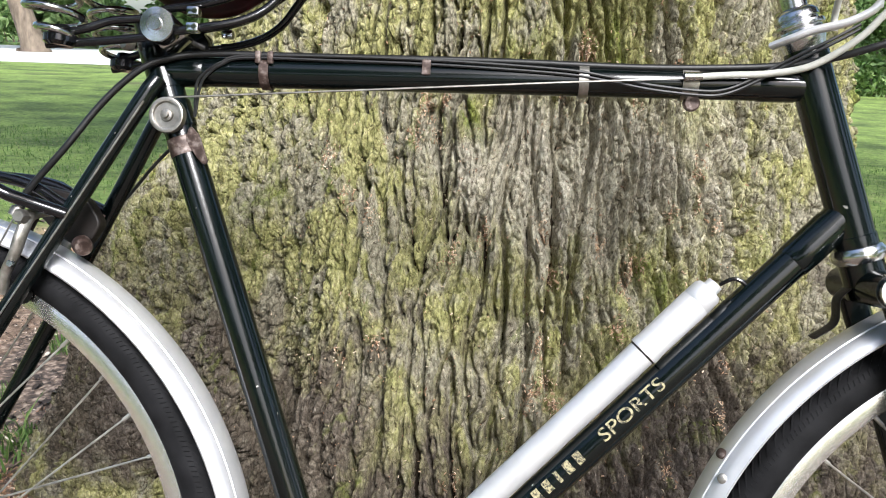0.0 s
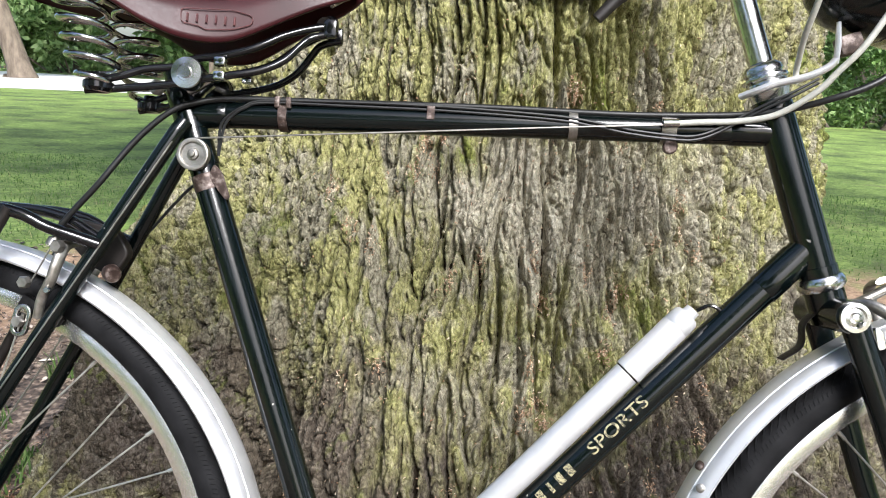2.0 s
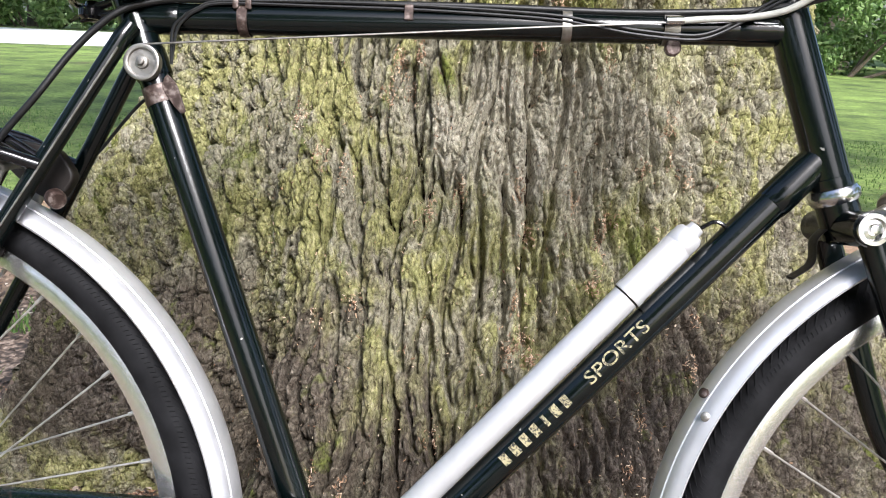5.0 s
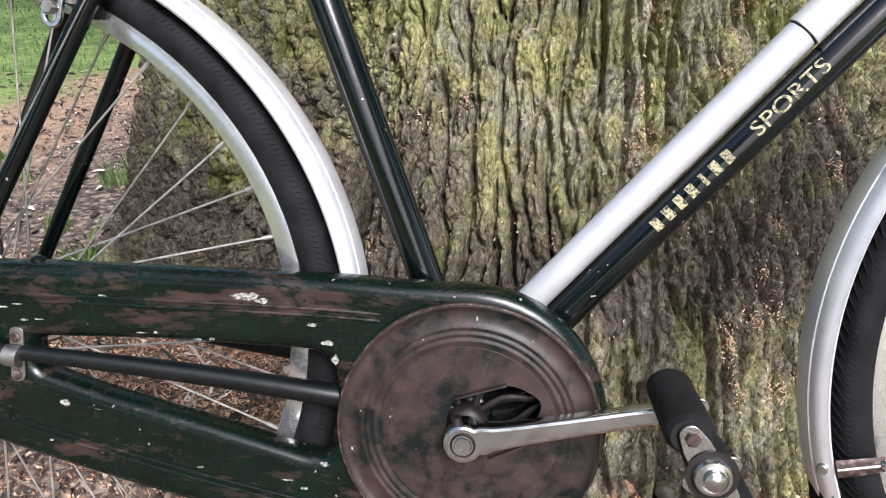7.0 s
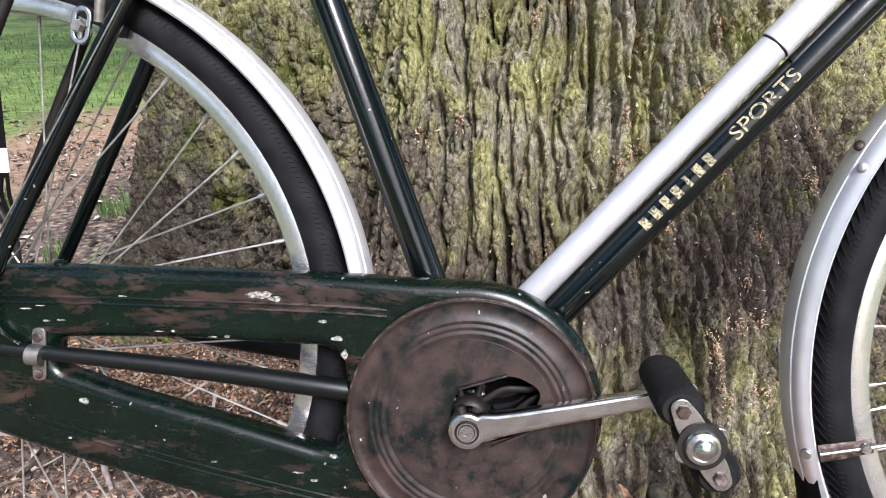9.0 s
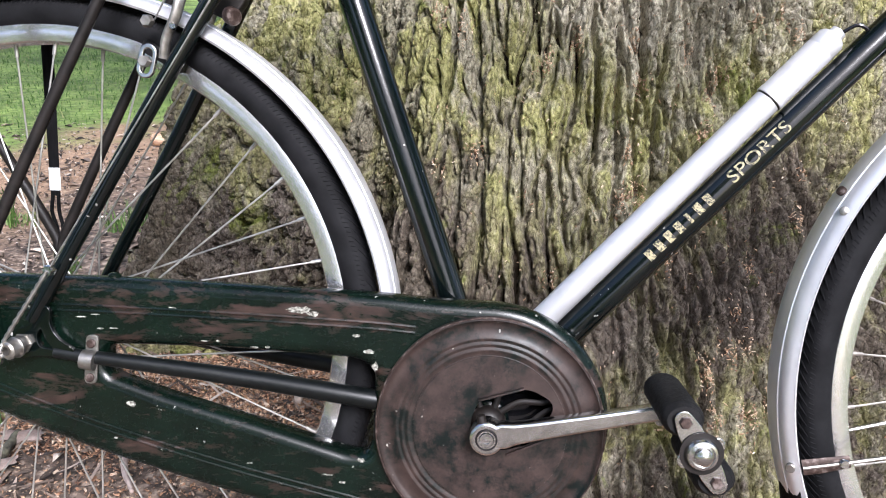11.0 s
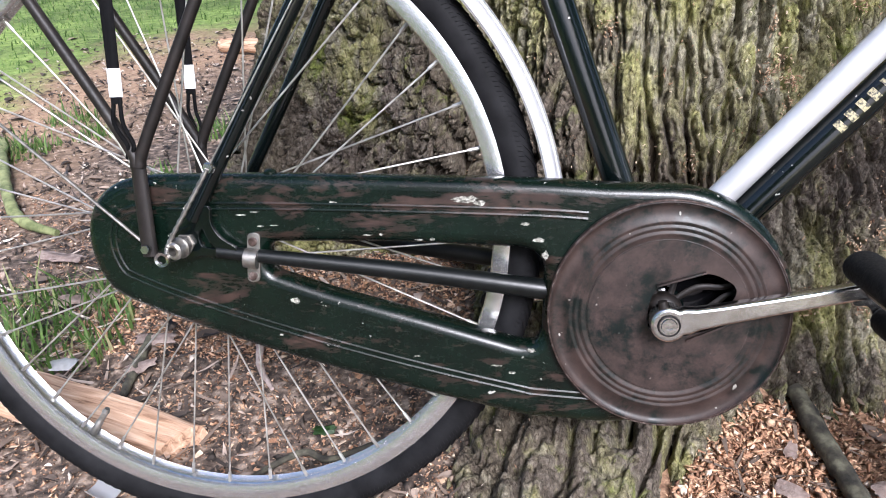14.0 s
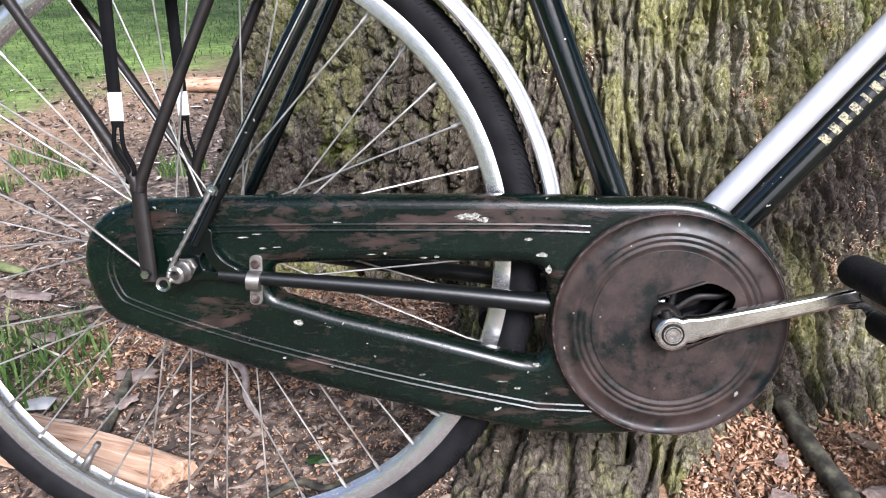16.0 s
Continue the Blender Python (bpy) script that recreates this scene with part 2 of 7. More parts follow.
    fine = maths(nt, "ADD", noise_tex(nt, 90, 9, 0.78, (1, 1, 0.45)), maths(nt, "MULTIPLY", noise_tex(nt, 330, 4, 0.6, (1, 1, 0.6)), 0.35))
    fine = maths(nt, "ADD", fine, maths(nt, "MULTIPLY", scale_edge, 0.35))
    bump(nt, b, fine, 1.0, 0.0052)
    return m


M_BARK = bark_material()
M_CORK_SHADE = surf("cork_and_furrow_shade", [(0.3, (0.012, 0.009, 0.006)), (0.7, (0.040, 0.030, 0.020))], 60, (0.9, 0.98), bump_h=0.003, spec=0.1)
M_SOIL = surf("leaf_litter_soil", [(0.36, (0.022, 0.016, 0.012)), (0.46, (0.075, 0.053, 0.040)), (0.55, (0.16, 0.115, 0.086)), (0.68, (0.42, 0.33, 0.26))], 55, (0.85, 0.95), bump_h=0.008, bump_scale=150, warp=0.3)


def per_island(name, stops, rough=0.8, fine=(60, 0.25), translucent=False):
    m, nt, b = start(name)
    g = nt.nodes.new("ShaderNodeNewGeometry")
    c = ramp(nt, g.outputs["Random Per Island"], stops)
    n = ramp(nt, noise_tex(nt, fine[0], 5), [(0.3, (1 - fine[1],) * 3), (0.7, (1 + fine[1],) * 3)])
    nt.links.new(mixc(nt, 1.0, c, n, "MULTIPLY"), b.inputs["Base Color"])
    b.inputs["Roughness"].default_value = rough
    if translucent:
        t = nt.nodes.new("ShaderNodeBsdfTranslucent")
        nt.links.new(c, t.inputs[0])
        mx = nt.nodes.new("ShaderNodeMixShader")
        mx.inputs[0].default_value = 0.4
        nt.links.new(b.outputs[0], mx.inputs[1])
        nt.links.new(t.outputs[0], mx.inputs[2])
        nt.links.new(mx.outputs[0], nt.nodes["Material Output"].inputs[0])
    return m


M_CHIP = per_island("wood_shavings", [(0.0, (0.095, 0.046, 0.027)), (0.2, (0.27, 0.138, 0.078)), (0.6, (0.47, 0.270, 0.160)), (0.9, (0.60, 0.40, 0.26)), (1.0, (0.70, 0.58, 0.46))])
M_CURLS = per_island("tan_wood_curls", [(0.0, (0.14, 0.070, 0.040)), (0.35, (0.34, 0.20, 0.115)), (0.75, (0.54, 0.38, 0.25)), (1.0, (0.72, 0.60, 0.46))])
M_LITTER = per_island("dead_leaf_litter", [(0.0, (0.018, 0.013, 0.010)), (0.40, (0.080, 0.058, 0.045)), (0.70, (0.20, 0.145, 0.11)), (0.9, (0.42, 0.33, 0.27)), (1.0, (0.66, 0.58, 0.50))])
M_GRASS = per_island("grass", [(0.0, (0.045, 0.095, 0.018)), (0.5, (0.10, 0.185, 0.040)), (0.85, (0.17, 0.27, 0.070)), (1.0, (0.36, 0.33, 0.17))], 0.6, translucent=True)
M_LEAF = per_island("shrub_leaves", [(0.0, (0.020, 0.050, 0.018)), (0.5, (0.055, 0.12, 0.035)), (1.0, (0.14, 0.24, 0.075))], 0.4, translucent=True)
# far leaves in paler greens, with sunlight and haze put into the colour
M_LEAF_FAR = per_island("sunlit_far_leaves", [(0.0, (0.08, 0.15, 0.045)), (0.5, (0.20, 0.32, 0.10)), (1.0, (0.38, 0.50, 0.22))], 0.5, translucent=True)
M_SUNLIT_LAWN = surf("sunlit_lawn_strip", [(0.3, (0.70, 0.68, 0.62)), (0.7, (0.86, 0.84, 0.78))], 3, (0.85, 0.95), bump_h=0.01)
M_CUTWOOD = surf("cut_pale_timber", [(0.34, (0.15, 0.075, 0.042)), (0.43, (0.42, 0.25, 0.155)), (0.56, (0.56, 0.37, 0.25)), (0.68, (0.68, 0.51, 0.38))], 95, (0.7, 0.9), bump_h=0.003, bump_scale=160, stretch=(0.09, 1, 1), warp=0.9)
M_STICK = surf("dead_branch_bark", [(0.36, (0.012, 0.011, 0.008)), (0.5, (0.045, 0.040, 0.028)), (0.66, (0.13, 0.125, 0.085))], 45, (0.8, 0.95), bump_h=0.004, bump_scale=110)
M_MOSSY = surf("mossy_branch_bark", [(0.35, (0.10, 0.12, 0.045)), (0.65, (0.27, 0.29, 0.13))], 40, (0.8, 0.95), bump_h=0.002)
M_PALEBARK = surf("pale_bark_flake", [(0.3, (0.30, 0.22, 0.19)), (0.7, (0.58, 0.47, 0.42))], 70, (0.8, 0.95), bump_h=0.002)
M_TRUNK_FAR = surf("far_tree_bark", [(0.3, (0.07, 0.052, 0.038)), (0.7, (0.20, 0.16, 0.12))], 6, (0.8, 0.95), bump_h=0.02, stretch=(1, 1, 0.3))


# ---------------------------------------------------------------- mesh helpers


def mesh_of(name, verts, faces, smooth=True):
    me = bpy.data.meshes.new(name)
    me.from_pydata([tuple(v) for v in verts], [], faces)
    if smooth:
        me.shade_smooth()
    me.update()
    return me


def part(name, me, material, parent=None, label=""):
    """Links a mesh (or bmesh) as one object under a thing or a part, in the thing's own axes."""
    if isinstance(me, bmesh.types.BMesh):
        bmesh.ops.recalc_face_normals(me, faces=me.faces)
        out = bpy.data.meshes.new(name)
        me.to_mesh(out)
        me.free()
        me = out
        me.set_sharp_from_angle(angle=radians(40))
    me.materials.clear()
    me.materials.append(material)
    ob = new(name, me)
    if parent is not None:
        ob.parent = parent
    if label:
        tagged(ob, label)
    return ob


def thing(name, m, label, category, group="", kind=""):
    ob = new(name)
    ob.empty_display_size = 0.05
    ob.matrix_world = m
    return tagged(ob, label, category, group, kind)


def spline(pts, n=8):
    """Catmull-Rom points through pts."""
    p = [Vector(q) for q in pts]
    if len(p) < 3:
        return p
    p = [2 * p[0] - p[1], *p, 2 * p[-1] - p[-2]]
    out = []
    for a, b, c, d in zip(p, p[1:], p[2:], p[3:]):
        for i in range(n):
            t = i / n
            out.append(0.5 * (2 * b + (c - a) * t + (2 * a - 5 * b + 4 * c - d) * t * t + (3 * b - a - 3 * c + d) * t ** 3))
    return out + [p[-2]]


def sweep(path, radii, seg=14, squash=None, bm=None, cap=True):
    """A tube along the path. radii: one, or one at each point. squash: (across, along up) scale of the section."""
    bm = bm or bmesh.new()
    path = [Vector(p) for p in path]
    n = len(path)
    if not isinstance(radii, (list, tuple)):
        radii = [radii] * n
    if len(radii) != n:
        radii = [float(v) for v in np.interp(np.linspace(0, 1, n), np.linspace(0, 1, len(radii)), radii)]
    tan = [(path[min(i + 1, n - 1)] - path[max(i - 1, 0)]).normalized() for i in range(n)]
    side = tan[0].cross(Vector((0, 1, 0)))
    if side.length < 0.2:
        side = tan[0].cross(Vector((0, 0, 1)))
    side.normalize()
    rings = []
    for i in range(n):
        side = (side - tan[i] * side.dot(tan[i])).normalized()
        up = tan[i].cross(side)
        sx, sy = squash or (1, 1)
        rings.append([bm.verts.new(path[i] + radii[i] * (math.cos(a) * sx * side + math.sin(a) * sy * up))
                      for a in (2 * math.pi * k / seg for k in range(seg))])
    for r, s in zip(rings, rings[1:]):
        for k in range(seg):
            f = bm.faces.new((r[k], r[(k + 1) % seg], s[(k + 1) % seg], s[k]))
            f.smooth = True
    if cap:
        bm.faces.new(rings[0])
        bm.faces.new(rings[-1][::-1])
    return bm


def lathe(profile, centre, axis, seg=32, bm=None, closed=False, arc=None):
    """Turns (radius, height) pairs about an axis through centre. closed: the profile is a ring; arc: (from, to) degrees."""
    bm = bm or bmesh.new()
    q = Vector(axis).normalized().to_track_quat("Z", "Y").to_matrix()
    c = Vector(centre)
    whole = arc is None
    a0, a1 = (0, 360) if whole else arc
    cols = seg if whole else seg + 1
    grid = []
    for k in range(cols):
        a = radians(a0 + (a1 - a0) * k / seg)
        grid.append([bm.verts.new(c + q @ Vector((r * math.cos(a), r * math.sin(a), h))) for r, h in profile])
    m = len(profile)
    for k in range(seg if whole else seg):
        g, h = grid[k], grid[(k + 1) % cols]
        for j in range(m if closed else m - 1):
            j2 = (j + 1) % m
            try:
                f = bm.faces.new((g[j], g[j2], h[j2], h[j]))
                f.smooth = True
            except ValueError:
                pass
    if not whole and closed:
        bm.faces.new(grid[0])
        bm.faces.new(grid[-1][::-1])
    bmesh.ops.remove_doubles(bm, verts=bm.verts, dist=1e-6)
    return bm


def block(size, m=None, bevel=0.001, bm=None):
    bm2 = bmesh.new()
    bmesh.ops.create_cube(bm2, size=1, matrix=(m or Matrix()) @ Matrix.Diagonal((*size, 1)))
    if bevel:
        bmesh.ops.bevel(bm2, geom=bm2.edges[:], offset=bevel, segments=2, affect="EDGES", profile=0.6)
    if bm is None:
        return bm2
    tmp = bpy.data.meshes.new("tmp")
    bm2.to_mesh(tmp)
    bm2.free()
    bm.from_mesh(tmp)
    bpy.data.meshes.remove(tmp)
    return bm


def plate(loops, y, half, bevel=0.0, axis="y", res=3):
    """A plate with holes: loops of (x, z), the first the outline; from y - half to y + half, with rounded edges."""
    cu = bpy.data.curves.new("plate", "CURVE")
    cu.dimensions, cu.fill_mode = "2D", "BOTH"
    cu.extrude, cu.bevel_depth, cu.bevel_resolution, cu.offset = half - bevel, bevel, res, -bevel
    for lp in loops:
        s = cu.splines.new("POLY")
        s.points.add(len(lp) - 1)
        for pt, (x, z) in zip(s.points, lp):
            pt.co = (x, z, 0, 1)
        s.use_cyclic_u = True
    ob = bpy.data.objects.new("plate", cu)
    scene.collection.objects.link(ob)
    bpy.context.view_layer.update()
    me = bpy.data.meshes.new_from_object(ob.evaluated_get(bpy.context.evaluated_depsgraph_get()))
    bpy.data.objects.remove(ob)
    bpy.data.curves.remove(cu)
    me.transform(Matrix(((1, 0, 0, 0), (0, 0, -1, y), (0, 1, 0, 0), (0, 0, 0, 1))))
    me.materials.clear()
    me.set_sharp_from_angle(angle=radians(50))
    return me


def arc_pts(cx, cz, r, a0, a1, n):
    return [(cx + r * math.cos(radians(a0 + (a1 - a0) * i / n)), cz + r * math.sin(radians(a0 + (a1 - a0) * i / n))) for i in range(n + 1)]


def rounded(poly, r, n=5):
    """A polygon with rounded corners."""
    out = []
    k = len(poly)
    for i in range(k):
        a, b, c = Vector(poly[i - 1]), Vector(poly[i]), Vector(poly[(i + 1) % k])
        u, v = (a - b).normalized(), (c - b).normalized()
        rr = min(r, (a - b).length * 0.45, (c - b).length * 0.45)
        p, q = b + u * rr, b + v * rr
        for j in range(n + 1):
            t = j / n
            w = (1 - t) ** 2 * p + 2 * t * (1 - t) * b + t * t * q
            out.append((w.x, w.y))
    return out


# ---------------------------------------------------------------- the trunk
TX, TY = 0.13, 1.06


def lobe(phi, at, width):
    d = (phi - at + math.pi) % (2 * math.pi) - math.pi
    return np.exp(-(d / width) ** 2)


def trunk_radius(phi, z):
    """phi: angle about the trunk's axis, 0 towards the bicycle, positive to the bicycle's front."""
    zz = np.maximum(z, 0)
    swell = 1 / (1 + np.exp((zz - 0.60) / 0.05))
    r = 0.53 + 0.30 * np.exp(-zz / 0.42)
    low_swell = 1 / (1 + np.exp((zz - 0.36) / 0.07))
    r = r + 0.155 * swell * lobe(phi, radians(-68), radians(38)) + 0.12 * low_swell * lobe(phi, radians(62), radians(33))
    r = r + 0.075 * np.exp(-zz / 0.22) * lobe(phi, radians(66), radians(26))
    r = r + 0.050 * swell * lobe(phi, radians(-11), radians(11))
    r = r + 0.34 * np.exp(-zz / 0.085) * lobe(phi, radians(-13.5), radians(8.5))
    r = r - 0.085 * np.exp(-((zz - 0.30) / 0.20) ** 2) * lobe(phi, radians(-29), radians(4.5))
    # hollow between the two roots, filled with crumbs
    r = r - 0.36 * np.exp(-zz / 0.17) * lobe(phi, radians(-41), radians(15))
    r = r + 0.10 * np.exp(-zz / 0.2) * lobe(phi, radians(130), radians(25)) + 0.12 * np.exp(-zz / 0.2) * lobe(phi, radians(-120), radians(25))
    return r


def hashed(i, j, k):
    v = np.sin(i * 127.1 + j * 311.7 + k * 74.7) * 43758.5453
    return v - np.floor(v)


def smooth_noise(u, v, k):
    i, j = np.floor(u), np.floor(v)
    f, g = u - i, v - j
    f, g = f * f * (3 - 2 * f), g * g * (3 - 2 * g)
    return ((hashed(i, j, k) * (1 - f) + hashed(i + 1, j, k) * f) * (1 - g) + (hashed(i, j + 1, k) * (1 - f) + hashed(i + 1, j + 1, k) * f) * g) * 2 - 1


def gradient_noise(u, v, k):
    """Smooth noise of about -0.7 to 0.7 from random slopes at the corners of a square net."""
    i, j = np.floor(u), np.floor(v)
    f, g = u - i, v - j

    def corner(a, b):
        w = 6.28318 * hashed(i + a, j + b, k)
        return np.cos(w) * (f - a) + np.sin(w) * (g - b)

    p, q = f * f * f * (f * (6 * f - 15) + 10), g * g * g * (g * (6 * g - 15) + 10)
    low = corner(0, 0) * (1 - p) + corner(1, 0) * p
    return low * (1 - q) + (corner(0, 1) * (1 - p) + corner(1, 1) * p) * q


def fissure(u, v, su, sv, k):
    """Metres to the nearest of a net of wandering upright cracks, and how upright that crack runs."""
    e = 0.0008
    n0 = gradient_noise(u / su, v / sv, k)
    gu = (gradient_noise((u + e) / su, v / sv, k) - n0) / e
    gv = (gradient_noise(u / su, (v + e) / sv, k) - n0) / e
    g = np.hypot(gu, gv)
    return np.abs(n0) / (g + 0.25 / su), np.abs(gu) / (g + 1e-6)


def bark_relief(s, z):
    """Height of the bark's plates in metres; s: metres round the trunk, z: metres up."""
    u = s + 0.016 * gradient_noise(s * 6, z * 4, 1) + 0.0045 * gradient_noise(s * 24, z * 15, 2) + 0.0022 * gradient_noise(s * 75, z * 50, 3)
    v = z + 0.016 * gradient_noise(s * 9, z * 7, 4) + 0.005 * gradient_noise(s * 50, z * 40, 6)
    deep = np.clip(0.78 + 0.8 * gradient_noise(s * 11, z * 6, 41), 0.35, 1.2)
    h = 0.0
    ridge = 0.0
    for su, sv, width, depth, round_, k in ((0.034, 0.200, 0.0038, 0.0190, 0.0140, 11), (0.025, 0.090, 0.0031, 0.0135, 0.0080, 13), (0.0120, 0.028, 0.0018, 0.0072, 0.0018, 17), (0.020, 0.034, 0.0016, 0.0060, 0.0, 19)):
        d, upright = fissure(u + 0.37 * k, v, su, sv, k)
        cut_ = np.clip(1 - d / (width * (0.55 + 0.6 * deep)), 0, 1)
        h = np.minimum(h, -depth * deep * (0.25 + 0.75 * upright) * cut_ ** 0.7) if k < 17 else h - depth * cut_ * np.clip(deep, 0.3, 1)
        ridge = ridge + round_ * (np.clip(d / 0.0095, 0, 1) ** 0.7 - 0.6) * (0.35 + 0.65 * upright)
    # flaking plates: little terraces, then crumbling grain
    t = 3.2 * gradient_noise(u / 0.020, v / 0.085, 81) + 1.5 * gradient_noise(u / 0.008, v / 0.026, 82)
    f = t - np.floor(t)
    h = h + ridge + 0.0024 * (np.floor(t) + np.clip(f * 6, 0, 1)) + 0.0050 * gradient_noise(u / 0.055, v / 0.090, 83)
    for f_, a_, k_ in ((95, 0.0032, 61), (190, 0.0022, 62), (380, 0.0013, 63)):
        h = h + a_ * gradient_noise(u * f_, v * f_ * 0.42, k_)
    return h - 0.003


def grid_mesh(name, X, Y, Z):
    n, m = X.shape
    me = bpy.data.meshes.new(name)
    me.vertices.add(n * m)
    me.vertices.foreach_set("co", np.stack([X, Y, Z], -1).astype(np.float32).ravel())
    idx = np.arange(n * m).reshape(n, m)
    q = np.stack([idx[:-1, :-1], idx[:-1, 1:], idx[1:, 1:], idx[1:, :-1]], -1).reshape(-1, 4)
    me.loops.add(q.size)
    me.loops.foreach_set("vertex_index", q.ravel().astype(np.int32))
    me.polygons.add(len(q))
    me.polygons.foreach_set("loop_start", (np.arange(len(q)) * 4).astype(np.int32))
    me.polygons.foreach_set("use_smooth", np.ones(len(q), dtype=bool))
    me.update(calc_edges=True)
    return me


tree = thing("tree", Matrix.Translation((TX, TY, 0)), "thick old oak trunk with deeply furrowed green-tinged bark", "tree")
ph = np.concatenate([np.linspace(-1.32, -0.75, 250), np.linspace(-0.748, 0.70, 680), np.linspace(0.7028, 1.28, 210), np.linspace(1.33, 2 * math.pi - 1.32, 40)])
zs = np.concatenate([np.linspace(-0.03, 0.10, 85), np.linspace(0.1012, 0.30, 105), np.linspace(0.302, 1.0, 370), np.linspace(1.015, 4.2, 40)])
P, Z = np.meshgrid(ph, zs)
R = trunk_radius(P, Z)
dR, dZ = np.gradient(R, axis=0), np.gradient(Z, axis=0)
ds = np.hypot(dR, dZ)
along = np.cumsum(ds, axis=0)
along = along - along[np.searchsorted(zs, 0.6)][None, :] + 0.6
LUMPS = 0.010 * smooth_noise(P * 5, Z * 5, 15) + (0.010 + 0.005 * np.exp(-np.maximum(Z, 0) / 0.35)) * gradient_noise(P * 9, Z * 9, 16)
# coarser ridges on the flanks
flank = np.clip(np.abs(P) - 0.45, 0, None)
round_s = 0.66 * (np.sign(P) * (np.abs(P) - 0.12 * flank) + 0.235)
H = bark_relief(round_s, along) * (1 + 0.45 * np.clip(flank * 3, 0, 1)) + LUMPS
R, Z = R + H * dZ / ds, Z - H * dR / ds
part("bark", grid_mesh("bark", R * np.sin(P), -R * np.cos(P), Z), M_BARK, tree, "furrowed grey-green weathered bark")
# dark young cork below, bared in the furrows; its colour also deepens their shade
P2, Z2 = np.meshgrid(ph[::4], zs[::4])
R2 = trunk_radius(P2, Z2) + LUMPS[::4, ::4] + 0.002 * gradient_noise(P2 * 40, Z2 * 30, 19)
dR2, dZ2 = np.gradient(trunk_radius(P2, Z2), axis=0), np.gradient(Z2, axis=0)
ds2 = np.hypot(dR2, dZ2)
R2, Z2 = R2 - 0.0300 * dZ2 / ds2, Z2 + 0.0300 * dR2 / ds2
part("trunk", grid_mesh("trunk", R2 * np.sin(P2), -R2 * np.cos(P2), Z2), M_CORK_SHADE, tree, "dark brown inner cork deepening the shade in the furrows")

# sawdust and shavings caught in the bark


def bark_debris():
    rng = np.random.default_rng(21)
    heaps = [(rng.uniform(-0.5, 0.5), rng.uniform(0.12, 0.85)) for _ in range(64)]
    V, F, k = [], [], 0
    for n_ in range(5200):
        if n_ % 4:
            c = heaps[rng.integers(len(heaps))]
            p, zz = c[0] + rng.normal() * 0.008, c[1] + rng.normal() * 0.010
        else:
            p, zz = rng.uniform(-0.62, 0.6), rng.uniform(0.05, 0.92)
        j = int(np.clip(np.searchsorted(ph, p), 1, len(ph) - 80))
        i = int(np.clip(np.searchsorted(zs, zz), 1, len(zs) - 2))
        r, z0 = R[i, j] + 0.0012, Z[i, j]
        q = rng.normal(size=3)
        q /= np.linalg.norm(q)
        t = rng.normal(size=3)
        t -= q * t.dot(q)
        t /= np.linalg.norm(t)
        l, w = rng.uniform(0.0008, 0.0030), rng.uniform(0.0003, 0.0010)
        c = np.array([r * math.sin(p), -r * math.cos(p), z0])
        n3 = np.cross(q, t) * 0.0004
        quad = np.array([c - q * l - t * w, c + q * l - t * w * 0.6, c + q * l + t * w * 0.6, c - q * l + t * w])
        V.append(np.concatenate([quad - n3, quad + n3]))
        F += [tuple(a + k for a in f) for f in [(0, 3, 2, 1), (4, 5, 6, 7), (0, 1, 5, 4), (1, 2, 6, 5), (2, 3, 7, 6), (3, 0, 4, 7)]]
        k += 8
    tagged(part("bark_debris", mesh_of("bark_debris", np.concatenate(V), F, smooth=False), M_CURLS, tree), "orange sawdust and chips caught in the bark", kind="stuff")


bark_debris()

# ---------------------------------------------------------------- the ground


def ground_z(x, y):
    x, y = np.asarray(x, float), np.asarray(y, float)
    d = np.hypot(x - TX, y - TY)
    near = np.exp(-(np.hypot(x, y) / 2.0) ** 2)
    z = 0.022 * np.exp(-np.maximum(d - 0.75, 0) / 0.16)
    z = z + near * (0.006 * smooth_noise(x * 7, y * 7, 51) + 0.003 * smooth_noise(x * 22, y * 22, 52))
    z = z + 0.05 * (1 - near) * smooth_noise(x * 0.6, y * 0.6, 53) * np.clip(d / 6, 0, 1) * np.exp(-(d / 9) ** 2)
    return z + 0.002


def graded(a, b, lo, hi, fine, coarse):
    g = [lo]
    while g[-1] < hi:
        d = max(0, a - g[-1], g[-1] - b)
        g.append(g[-1] + fine + coarse * d)
    return np.array(g)


GX = graded(-1.3, 0.9, -260, 260, 0.012, 0.16)
GY = graded(-0.5, 1.2, -60, 400, 0.012, 0.16)
X, Y = np.meshgrid(GX, GY)
ground = part("ground", grid_mesh("ground", X, Y, ground_z(X, Y)), M_SOIL)
tagged(ground, "bare brown earth under leaf litter passing into lawn", "ground", kind="structure")


